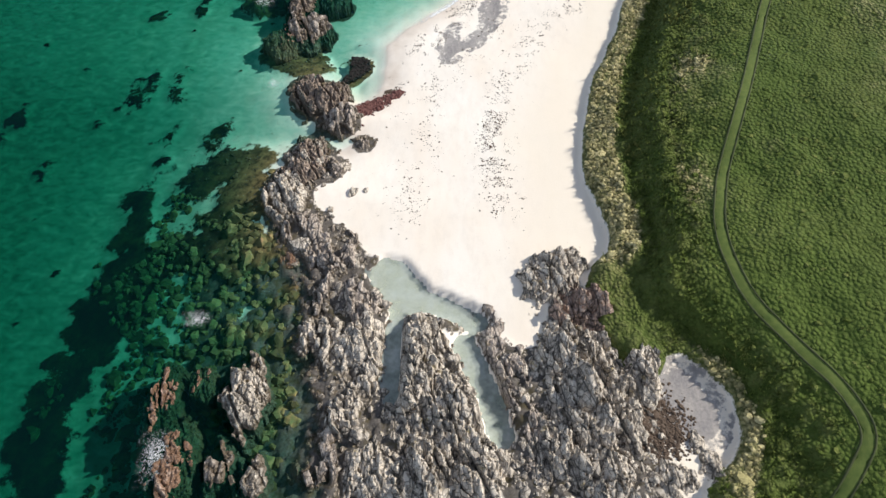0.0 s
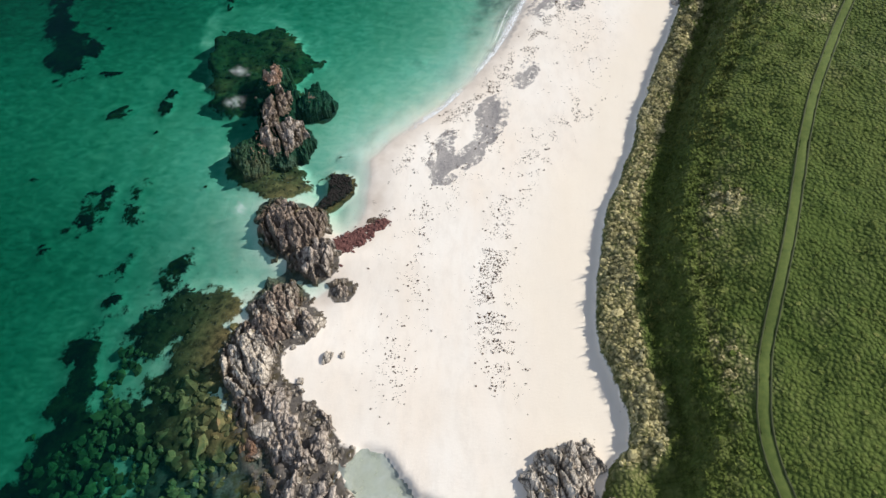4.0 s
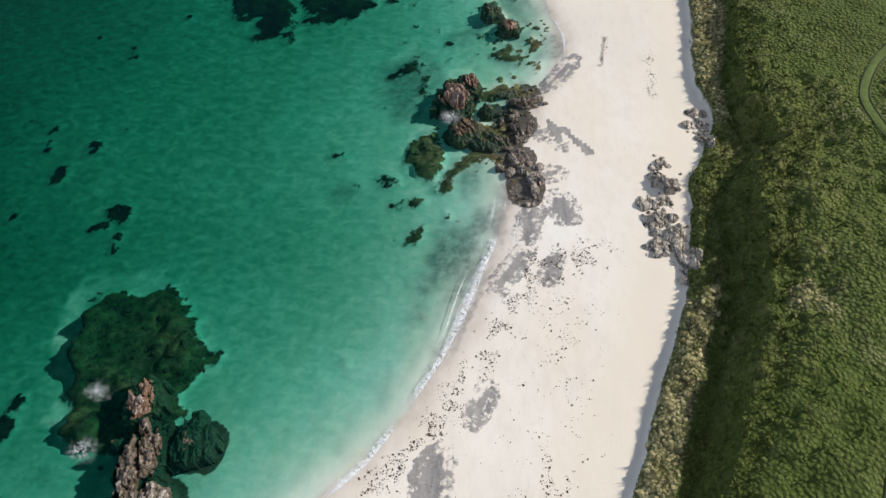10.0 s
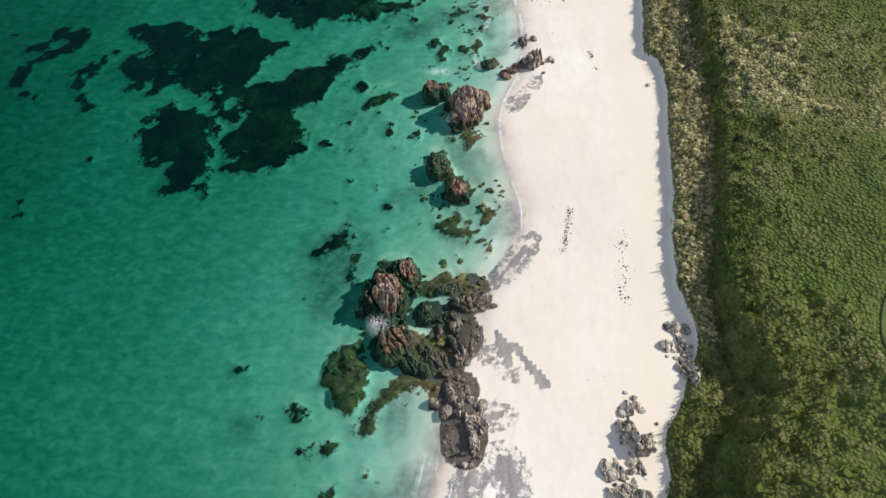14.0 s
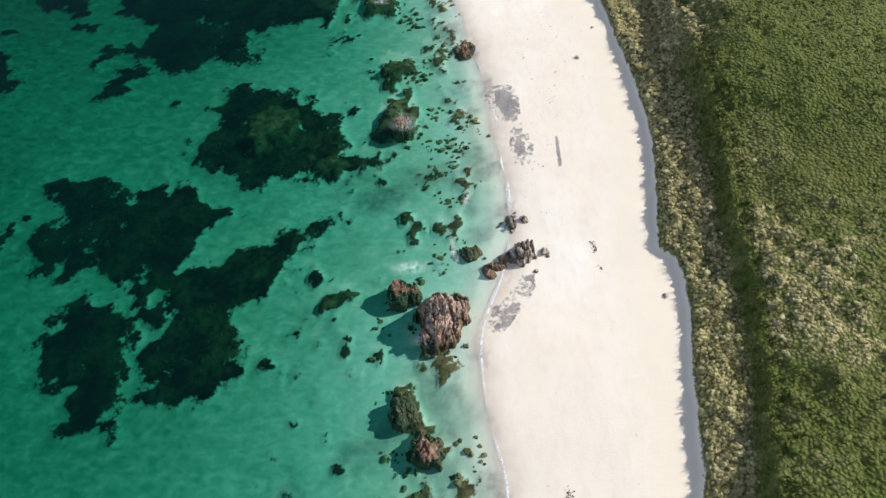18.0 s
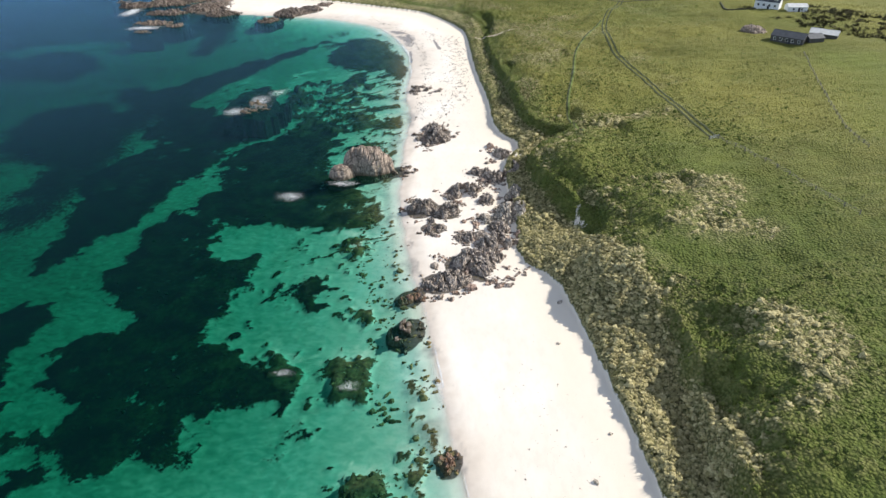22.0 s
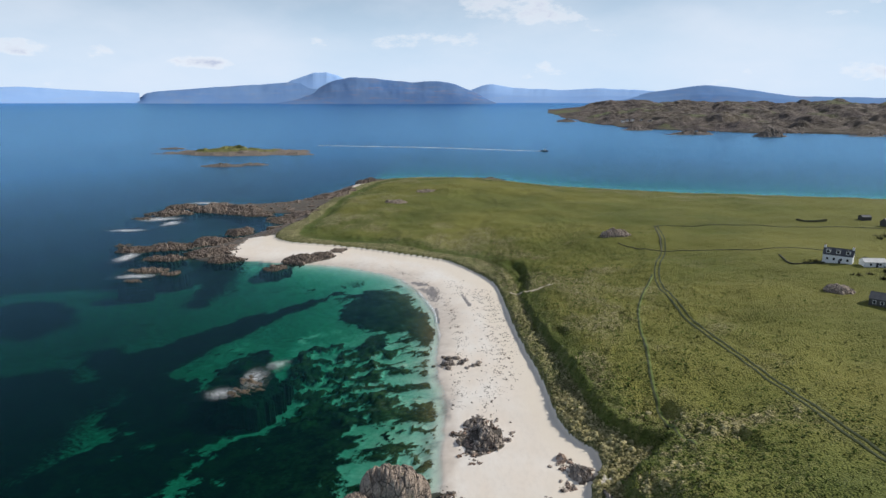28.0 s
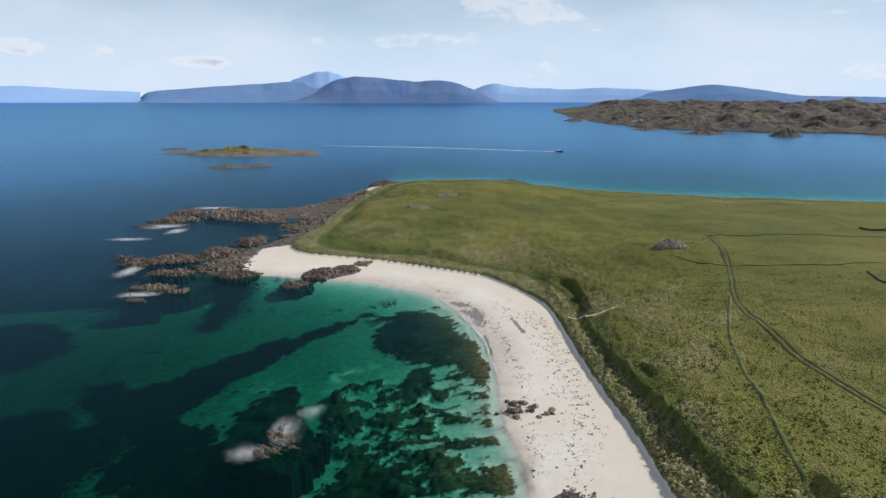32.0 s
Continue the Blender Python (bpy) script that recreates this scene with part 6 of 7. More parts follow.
tufts("rough_grass", "thick green tussock grass along the dune edge", x[steep], y[steep], 5, 0.45, 0.17, M_TURF, 24)
calm = ok & ~steep
tufts("pasture_grass", "short wind-combed pasture grass", x[calm], y[calm], 4, 0.26, 0.16, M_TURF, 25)
x, y, r = scatter(42000, 45, 190, 400, 720, 26)
ok = (cover_at(4, x, y) > 0.6) & off_track(x, y) & (r.uniform(0, 1, len(x)) < np.exp(-cover_at(3, x, y) / 60))
tufts("bay_grass", "rough grass on the dunes behind the bay", x[ok], y[ok], 4, 0.34, 0.28, M_TURF, 27)


def tussock_material(name, low, high):
    p = Paint(name)
    n = p.noise(3.5, 5, 0.7)
    c = p.mix(p.island(), low, high)
    return p.surface(p.mix(p.ramp(n, 0.45, 0.7, 0, 0.6), c, tuple(0.35 * v for v in low)), 0.85, p.bump(n, 0.8, 0.15), spec=0.1)


M_STRAW_TUSSOCK = tussock_material("straw tussock", (0.29, 0.26, 0.115), (0.55, 0.48, 0.255))
M_GREEN_TUSSOCK = tussock_material("green tussock", (0.070, 0.100, 0.018), (0.165, 0.185, 0.052))
x, y, r = scatter(125000, 22, 110, 8, 470, 61)
ok = (cover_at(5, x, y) > 0.5) & (cover_at(4, x, y) > 0.7) & off_track(x, y) & (cover_at(2, x, y) > 0.3)
size = np.exp(r.normal(-0.95, 0.32, len(x))) * np.interp(y, [0, 260, 310], [0.68, 0.68, 0.95])
many_stones("marram_tussocks", "rounded straw-coloured marram tussocks on the dune slope", stone_places(x[ok], y[ok], size[ok], 0.15), M_STRAW_TUSSOCK)
x, y, r = scatter(60000, 30, 125, 8, 480, 62)
ok = (cover_at(5, x, y) < 0.5) & (cover_at(4, x, y) > 0.7) & off_track(x, y) & (r.uniform(0, 1, len(x)) < 0.05 + 1.5 * cover_at(12, x, y))
size = np.exp(r.normal(-1.1, 0.3, len(x)))
ok = ok & ((cover_at(3, x, y) > 1) | (y > 300) | (r.uniform(0, 1, len(x)) < 0.5))
many_stones("green_tussocks", "low green grass tussocks in the pasture", stone_places(x[ok], y[ok], size[ok], 0.25), M_GREEN_TUSSOCK)


# ---- tracks ----
def even(points, d):
    p = np.array(points, float)
    for _ in range(2):
        q = np.stack((0.75 * p[:-1] + 0.25 * p[1:], 0.25 * p[:-1] + 0.75 * p[1:]), 1).reshape(-1, 2)
        p = np.concatenate((p[:1], q, p[-1:]))
    s = np.concatenate(([0], np.cumsum(np.hypot(*np.diff(p, axis=0).T))))
    k = np.arange(0, s[-1], d)
    return np.stack((np.interp(k, s, p[:, 0]), np.interp(k, s, p[:, 1])), -1)


def ribbon(name, points, offset, width, lift, material, label, d=0.6, ragged=0.25, category="track"):
    """A strip laid along a line on the ground."""
    p = even(points, d)
    t = np.gradient(p, axis=0)
    t /= np.hypot(t[:, 0], t[:, 1])[:, None]
    n = np.stack((t[:, 1], -t[:, 0]), -1)
    k = np.arange(len(p))
    wob = 1 + ragged * (value_noise(k * 0.5, k * 0.0 + offset, 3) - 0.5) * 2
    cols = []
    for e in (-1, -0.33, 0.33, 1):
        q = p + n * (offset + 0.5 * e * width * wob)[:, None]
        cols.append(np.column_stack((q, np.maximum(ground_z(q[:, 0], q[:, 1]), ground_z(p[:, 0], p[:, 1]) - 0.5) + lift - (0.06 if abs(e) == 1 else 0))))
    v = np.stack(cols, 1)
    me = mesh_from(name, v.reshape(-1, 3), sheet_faces(len(p), 4))
    me.materials.append(material)
    return tagged(new(name, me), label, category, kind="structure")


for line, gauge in ((TRACK, 1.5), (NORTH_TRACK, 1.9)):
    for e in (-0.5, 0.5):
        ribbon("track_rut", line, e * gauge, 0.26 if gauge < 1.6 else 0.78, 0.17 if gauge < 1.6 else 0.2, M_RUT, "dark worn wheel rut in the pasture")
ribbon("track_verge", TRACK, 0, 1.5, 0.09, plain("flattened grass", (0.070, 0.108, 0.018), (0.125, 0.158, 0.032), 1.4), "pale flattened grass between and beside the wheel ruts", ragged=0.5)
ribbon("footpath", FOOTPATH, 0, 0.7, 0.12, M_PATH, "narrow trodden footpath through the dune grass")
ribbon("footpath", FOOTPATH, 0.5, 0.7, 0.16, M_RUT, "dark edge of a trodden footpath")
ribbon("footpath", SIDE_PATH, 0, 1.2, 0.12, plain("sandy path", (0.45, 0.38, 0.28), (0.6, 0.52, 0.4)), "sandy path leading down to the beach")



# ---- surf ----
def foam_material():
    p = Paint("sea foam")
    edge = p.attr("edge")[0]
    n = p.noise(1.3, 7, 0.7, warp=1.2)
    fine = p.noise(5.0, 4, 0.6)
    vein = p.math("ABSOLUTE", p.math("SUBTRACT", n, 0.5))
    a = p.ramp(p.math("ADD", p.math("SUBTRACT", edge, p.math("MULTIPLY", vein, 7.0)), p.ramp(fine, 0.3, 0.7, -0.12, 0.1)), 0.2, 0.75)
    return p.surface((0.86, 0.88, 0.88), 0.6, alpha=a)


M_FOAM = foam_material()


def foam_line(points, offset, width, label):
    """A ragged white line of breaking water along the shore."""
    p = even(points, 0.6)
    t = np.gradient(p, axis=0)
    t /= np.hypot(t[:, 0], t[:, 1])[:, None]
    n = np.stack((t[:, 1], -t[:, 0]), -1)
    k = np.arange(len(p))
    w = 0.6 * width * (0.25 + 1.5 * value_noise(k * 0.07, k * 0.0 + offset, 5))
    off = offset + 1.4 * (value_noise(k * 0.05, k * 0.0, 8) - 0.5)
    ends = np.clip(np.minimum(k, k[::-1]) / 12, 0, 1)
    v, e = [], []
    gaps = step(0.42, 0.7, value_noise(k * 0.06, k * 0.0 + 3, 17)) if width < 0.5 else 0.2 + 0.8 * step(0.3, 0.6, value_noise(k * 0.08, k * 0.0 + 3, 17))
    for s, a in ((-1, 0.0), (-0.4, 0.6), (0.4, 0.95), (1, 0.1)):
        q = p + n * (off + s * w)[:, None]
        v.append(np.column_stack((q, np.maximum(ground_z(q[:, 0], q[:, 1]), 0) + 0.05)))
        e.append(a * ends * gaps)
    me = mesh_from("foam", np.stack(v, 1).reshape(-1, 3), sheet_faces(len(p), 4))
    give(me, "edge", np.stack(e, 1))
    me.materials.append(M_FOAM)
    tagged(new("surf_line", me), label, "surf", kind="stuff")


def foam_patch(x, y, rx, ry, turn=0.0):
    thick = 1.5 if rx < 2 and 265 < y < 300 else 0.66 if y < 380 else 0.72 if y < 600 else 0.9
    u, v = np.meshgrid(np.linspace(-1, 1, 25), np.linspace(-1, 1, 25))
    c, s = math.cos(radians(turn)), math.sin(radians(turn))
    X, Y = x + rx * u * c - ry * v * s, y + rx * u * s + ry * v * c
    me = mesh_from("foam", np.stack((X, Y, 0 * X + 0.06), -1).reshape(-1, 3), sheet_faces(25, 25))
    give(me, "edge", thick * np.clip(1 - np.hypot(u, v) * (1 + 0.9 * fbm(u * 2 + x, v * 2 + y, 3, 77)), 0, 1) ** 0.6)
    me.materials.append(M_FOAM)
    tagged(new("foam_patch", me), "white foam breaking over a reef", "surf", kind="stuff")


shore = rounded(COAST + COAST_NORTH + COAST_FAR)
south_bay = shore[(shore[:, 1] > 109) & (shore[:, 1] < 171) & (shore[:, 0] < 40) & (shore[:, 0] > -12)]
mid_bay = shore[(shore[:, 1] > 196) & (shore[:, 1] < 345) & (shore[:, 0] < 60) & (shore[:, 0] > 0)]
far_bay = shore[(shore[:, 1] > 520) & (shore[:, 1] < 632) & (shore[:, 0] < 40) & (shore[:, 0] > -30)]
foam_line(south_bay, -0.3, 1.7, "white breaking wavelet along the sandy bay")
foam_line(south_bay[8:], 2.2, 0.5, "thin foam line left on wet sand")
foam_line(south_bay[4:], -1.9, 0.4, "broken second wavelet just off the sand")
foam_line(mid_bay, 0.3, 0.8, "lace of foam along the sandy shore")
foam_line(far_bay, -0.5, 1.3, "white surf line curving along the far bay")
for spot in ((40.1, 292.3, 1.6, 4.5, 4), (40.8, 271.3, 1.4, 4.0, 2), (30.5, 250, 1.2, 5, 12), (33, 262, 1.0, 5, -20), (29, 350, 0.9, 6, 8), (32, 325, 0.9, 7, 9), (-39, 130.9, 2.6, 2.6), (-38.3, 122.4, 3, 2.6), (-33, 97, 2, 2.5), (-38.5, 26, 3.5, 5), (20.7, 282.8, 4, 4), (-13.2, 407.5, 6, 4), (1, 416, 6, 3), (-43, 494, 6, 13), (-50, 482, 8, 6), (-203, 745, 17, 7), (-183, 772, 9, 15), (-38, 505, 5, 7), (-165, 666, 9, 18),
             (-141, 622, 14, 7), (-198, 790, 22, 12), (-205, 815, 12, 12), (-190, 870, 25, 8), (26, 233, 4, 2), (23, 247, 5, 2), (-37, 46, 3, 2), (13, 187, 3, 3), (0, 329, 3, 1.5), (14, 325, 3, 2)):
    foam_patch(*spot)


# ---- far land ----
def islet(name, x, y, rx, ry, h, label, seed, turf=True):
    """A low rocky island with a ragged shore and a green cap."""
    u, v = np.meshgrid(np.linspace(-1.3, 1.3, 90), np.linspace(-1.3, 1.3, 50))
    X, Y = x + rx * u, y + ry * v
    k = max(rx, ry)
    p = 1 - np.hypot(u, v) * (1 + 0.8 * fbm(X / (0.4 * k), Y / (0.4 * k), 4, seed))
    f1, f2, who = cells(X / (0.10 * k), Y / (0.10 * k), seed)
    z = h * np.clip(p, -0.3, 1) * (0.6 + 0.8 * who) + h * 0.4 * fbm(X / (0.12 * k), Y / (0.12 * k), 4, seed + 1) + float(sea_z(x, y))
    keep = p[:-1, :-1] > -0.2
    vv, ff, used = compact(np.stack((X - x, Y - y, z), -1).reshape(-1, 3), sheet_faces(50, 90, keep))
    me = mesh_from(name, vv, ff, smooth=False)
    give(me, "cap", (step(0.46, 0.6, p + 0.6 * fbm(X / (0.3 * k), Y / (0.3 * k), 3, seed + 2)) * (1.0 if turf else 0.0)).ravel()[used])
    me.materials.append(M_ISLET)
    ob = tagged(new(name, me), label, "island", "offshore islets")
    ob.location = (x, y, 0)


def islet_material():
    p = Paint("islet rock and turf")
    cap = p.attr("cap")[0]
    n, f = p.noise(0.06, 6, 0.65), p.noise(0.4, 5, 0.65)
    rock = p.mix(p.ramp(f, 0.35, 0.65), (0.10, 0.08, 0.062), (0.26, 0.22, 0.185))
    turf = p.mix(p.ramp(n, 0.3, 0.7), (0.10, 0.115, 0.03), (0.18, 0.175, 0.06))
    return p.surface(p.mix(cap, rock, turf), 0.9, p.bump(f, 0.6, 2.0))


M_ISLET = islet_material()
islet("islet", -330, 1425, 118, 62, 10, "low rocky island with a green turf cap", 301)
islet("islet", -285, 1200, 26, 12, 4, "small dark skerry offshore", 302, False)
islet("islet", -248, 1218, 24, 9, 3, "small dark skerry offshore", 303, False)
islet("islet", -478, 1520, 26, 8, 3, "small dark skerry offshore", 304, False)
islet("islet", -225, 1395, 30, 14, 3, "low wave-washed skerry beside the island", 305, False)


def mainland():
    """A rocky moorland shore across the sound, in a fan round the bay."""
    az, r = np.meshgrid(np.radians(np.linspace(9.3, 44, 300)), 1700 * np.exp(np.linspace(0, 0.78, 130)))
    X, Y = r * np.sin(az), 330 + r * np.cos(az)
    edge = np.interp(np.degrees(az), [9.3, 10.5, 12, 14, 16, 18, 22, 27, 34, 44], [3500, 2900, 2680, 2380, 2230, 2100, 2040, 2010, 1980, 1960])
    edge = edge * (1 + 0.17 * fbm(X / 200, Y / 200, 5, 311))
    back_in = (r - edge) / edge
    base = sea_z(X, Y)
    crag = np.abs(fbm(X / 150, Y / 150, 5, 312)) * 95 + fbm(X / 55, Y / 55, 4, 313) * 40
    grow = np.clip(back_in / 0.5, 0, 1)
    z = base + np.where(back_in > 0, 2 + 34 * grow**0.9 * (0.65 + 1.0 * (fbm(X / 420, Y / 420, 3, 314) + 0.3)) + crag * np.clip(back_in * 9, 0, 0.75), -4 + 40 * np.maximum(back_in, -0.1))
    taper = step(9.3, 15.5, np.degrees(az))
    z = base + (z - base) * np.where(back_in > 0, 0.16 + 0.84 * taper, 1)
    keep = back_in[:-1, :-1] > -0.03
    v, f, _ = compact(np.stack((X, Y, z), -1).reshape(-1, 3), sheet_faces(*X.shape, keep))
    me = mesh_from("mainland", v, f, smooth=False)
    p = Paint("moorland")
    n, g = p.noise(0.006, 6, 0.65), p.noise(0.035, 6, 0.7)
    heath = p.mix(p.ramp(n, 0.35, 0.65), (0.072, 0.056, 0.052), (0.100, 0.082, 0.056))
    heath = p.mix(p.ramp(g, 0.48, 0.6), heath, (0.160, 0.130, 0.112))
    heath = p.mix(p.ramp(p.noise(0.004, 4), 0.58, 0.66), heath, (0.13, 0.145, 0.065))
    me.materials.append(p.surface(heath, 0.95, p.bump(g, 0.7, 12.0)))
    tagged(new("backdrop_mainland", me), "rocky heather-brown mainland shore across the sound", "coast", kind="structure")


mainland()
for x, y, rx, ry, h in ((668, 2052, 62, 20, 10), (829, 1945, 40, 22, 20), (600, 2290, 50, 24, 10), (500, 2880, 40, 25, 10), (1090, 1960, 45, 16, 9), (715, 2080, 26, 12, 9)):
    islet("islet", x, y, rx, ry, h, "craggy islet close to the mainland shore", int(x), False)


def ridge(name, far, profile, gullies, material, label, seed):
    """A hill range: a crest line given by bearing and height over the horizon, with a front face cut by gullies."""
    b = np.array(profile, float)
    az = np.linspace(b[0, 0], b[-1, 0], 260)
    crest = np.interp(az, b[:, 0], b[:, 1])
    crest = np.convolve(np.pad(crest, 6, mode='edge'), np.ones(13) / 13, 'valid')
    crest = crest + 0.06 * crest.max() * fbm(az * 0.9, az * 0, 5, seed) * np.minimum(crest / crest.max() * 3, 1)
    rows = np.linspace(0, 1, 24)
    A, S = np.meshgrid(np.radians(az), rows)
    C = np.tile(crest, (24, 1))
    r = far + 330 * S
    X, Y = r * np.sin(A), 330 + r * np.cos(A)
    lift = np.interp(S, [0, 0.35, 0.8, 0.92, 1], [0, 0.52, 0.97, 1.0, 0.8])
    cut = 0.35 * gullies * fbm(A * 34, S * 2.0, 4, seed + 2) * np.sin(np.pi * np.clip(S, 0, 1))
    z = sea_z(0, 330 + far) - 2 + (C * far * (1 + 330 * S / far)) * np.clip(lift + cut, 0, 1.03)
    me = mesh_from(name, np.stack((X, Y, z), -1).reshape(-1, 3), sheet_faces(*X.shape))
    me.materials.append(material)
    tagged(new(name, me), label, "hills", kind="structure")


def bearing(px, rise):
    return math.degrees(math.atan((px - 784) / 1164.0)), rise / 1164.0


# Hill colours a, b and c already hold the blue haze of distance.
def hazed_hill_material(name, a, b, c):
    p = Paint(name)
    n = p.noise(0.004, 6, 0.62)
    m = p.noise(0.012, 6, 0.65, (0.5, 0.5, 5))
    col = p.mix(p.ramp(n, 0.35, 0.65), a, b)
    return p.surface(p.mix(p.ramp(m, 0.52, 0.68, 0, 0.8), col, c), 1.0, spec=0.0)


# Aerial haze painted into the base colours: paler and bluer for the farther ranges.
M_HAZE_BLUE = hazed_hill_material("distant hills, blue haze in the colour", (0.30, 0.48, 0.80), (0.34, 0.52, 0.82), (0.35, 0.50, 0.76))
M_HAZE_SLATE = hazed_hill_material("distant hills, slate-blue haze in the colour", (0.155, 0.28, 0.52), (0.19, 0.31, 0.52), (0.24, 0.31, 0.46))
M_HAZE_NEAR_HILL = hazed_hill_material("near brown hills, blue haze in the colour", (0.105, 0.205, 0.42), (0.15, 0.24, 0.41), (0.225, 0.235, 0.32))
ridge("backdrop_peak", 4560, [bearing(*q) for q in ((500, 25), (530, 38), (548, 44), (566, 50), (590, 51), (606, 47), (625, 38), (660, 20))], 0.0, M_HAZE_BLUE, "far blue mountain peak in haze", 401)
ridge("backdrop_hills", 4570, [bearing(*q) for q in ((-260, 20), (-100, 24), (0, 23), (60, 24), (130, 21), (200, 18), (262, 16))], 0.1, M_HAZE_BLUE, "low far blue hills in haze", 402)
ridge("backdrop_hills", 4580, [bearing(*q) for q in ((835, 20), (850, 28), (872, 33), (905, 26), (950, 24), (1000, 22), (1060, 25), (1130, 22), (1170, 18), (1210, 14))], 0.1, M_HAZE_BLUE, "low far blue hills in haze", 403)
ridge("backdrop_range", 4500, [bearing(*q) for q in ((256, 2), (264, 14), (290, 19), (340, 22), (400, 27), (460, 30), (520, 35), (560, 36), (640, 30), (700, 20))], 0.3, M_HAZE_SLATE, "hazy blue range with cliffs above the sea", 404)
ridge("backdrop_range", 4480, [bearing(*q) for q in ((1060, 3), (1120, 14), (1160, 20), (1200, 26), (1240, 31), (1290, 27), (1340, 20), (1400, 13), (1480, 11), (1570, 10), (1800, 22))], 0.3, M_HAZE_SLATE, "hazy blue range beyond the mainland", 405)
ridge("backdrop_headland", 4420, [bearing(*q) for q in ((470, 0), (520, 10), (560, 22), (595, 37), (630, 45), (660, 44), (700, 40), (740, 37), (780, 39), (810, 34), (840, 22), (875, 6), (893, 0))], 0.45, M_HAZE_NEAR_HILL,
      "broad mountain headland turned dark blue by haze, with gullied slopes", 406)


# ---- boat ----
def part(name, bm, material, parent, label=""):
    me = bpy.data.meshes.new(name)
    bm.to_mesh(me)
    bm.free()
    me.materials.append(material)
    ob = new(name, me)
    ob.parent = parent
    if label:
        tagged(ob, label)
    return ob


def block(cx, cy, cz, lx, ly, lz, bevel=0.0):
    bm = bmesh.new()
    bmesh.ops.create_cube(bm, size=1, matrix=Matrix.LocRotScale((cx, cy, cz), None, (lx, ly, lz)))
    if bevel:
        bmesh.ops.bevel(bm, geom=bm.edges, offset=bevel, segments=2, affect="EDGES")
    return bm


M_WHITE = plain("white paint", (0.72, 0.73, 0.73), (0.82, 0.82, 0.81), 0.8, 0.6)
M_HULL = plain("dark hull paint", (0.03, 0.035, 0.05), (0.06, 0.06, 0.075), 0.8, 0.5)
M_GLASS = plain("dark window glass", (0.015, 0.02, 0.025), (0.03, 0.035, 0.04), 2.0, 0.08, 0.0)


def boat(x, y, turn):
    root = tagged(new("boat"), "small dark-hulled boat with a white cabin under way", "boat")
    root.matrix_basis = pose(x, y, 0, 0, 0, turn)
    bm = bmesh.new()
    rings = []
    for s in (-1, -0.6, 0, 0.5, 0.85, 1.0):
        w = 2.0 * (1 - max(s, 0) ** 2.2) ** 0.7 if s < 1 else 0.05
        rings.append([bm.verts.new((7 * s, e * w * k, h)) for e, k, h in ((-1, 1, 1.5 + 0.5 * max(s, 0)), (-1, 0.6, -0.2), (1, 0.6, -0.2), (1, 1, 1.5 + 0.5 * max(s, 0)))])
    for a, b in zip(rings[:-1], rings[1:]):
        for k in range(4):
            bm.faces.new((a[k], b[k], b[(k + 1) % 4], a[(k + 1) % 4]))
    bm.faces.new(rings[0])
    bm.faces.new(rings[-1][::-1])
    part("hull", bm, M_HULL, root)
    cabin = part("cabin", block(0.5, 0, 2.5, 4.5, 2.6, 2.0, 0.15), M_WHITE, root, "white wheelhouse")
    part("window", block(2.76, 0, 2.9, 0.06, 2.0, 0.7), M_GLASS, cabin)
    part("mast", block(-0.5, 0, 4.6, 0.14, 0.14, 2.4), M_WHITE, root)


boat(200, 1469, -24)
wake = np.column_stack((np.linspace(193, -230, 120), np.interp(np.linspace(193, -230, 120), [-230, -4, 193], [1614, 1561, 1472])))
k = np.linspace(0, 1, 120)
wv = np.stack([np.column_stack((wake[:, 0] - e * 0.42 * (2.2 + 5 * k), wake[:, 1] - e * 0.9 * (2.2 + 5 * k), 0 * k + 0.15)) for e in (-1, -0.3, 0.3, 1)], 1)
wake_me = mesh_from("wake", wv.reshape(-1, 3), sheet_faces(120, 4))
give(wake_me, "edge", np.stack([a * (2.6 - 1.9 * k) for a in (0.3, 1.0, 1.0, 0.3)], 1))
wake_me.materials.append(M_FOAM)
tagged(new("boat_wake", wake_me), "long white wake trailing behind the boat", "wake", kind="stuff")

# ---- farmsteads ----
M_SLATE_ROOF = plain("slate roof", (0.055, 0.06, 0.07), (0.10, 0.105, 0.115), 1.2, 0.6)
M_DARK_ROOF = plain("dark sheet roof", (0.045, 0.05, 0.058), (0.085, 0.09, 0.10), 0.7, 0.55)
M_PALE_ROOF = plain("pale sheet roof", (0.50, 0.50, 0.49), (0.66, 0.66, 0.64), 0.7, 0.5)
M_RED_ROOF = plain("red sheet roof", (0.35, 0.035, 0.03), (0.45, 0.06, 0.045), 0.7, 0.55)
M_DARK_WALL = plain("dark boarded wall", (0.06, 0.058, 0.055), (0.11, 0.105, 0.10), 1.5, 0.8)
M_ORANGE = plain("rusty orange roof", (0.36, 0.14, 0.06), (0.45, 0.20, 0.09), 0.9, 0.7)
M_DYKE = plain("field-wall stone", (0.06, 0.062, 0.032), (0.14, 0.135, 0.085), 1.4, 0.9, 0.6)


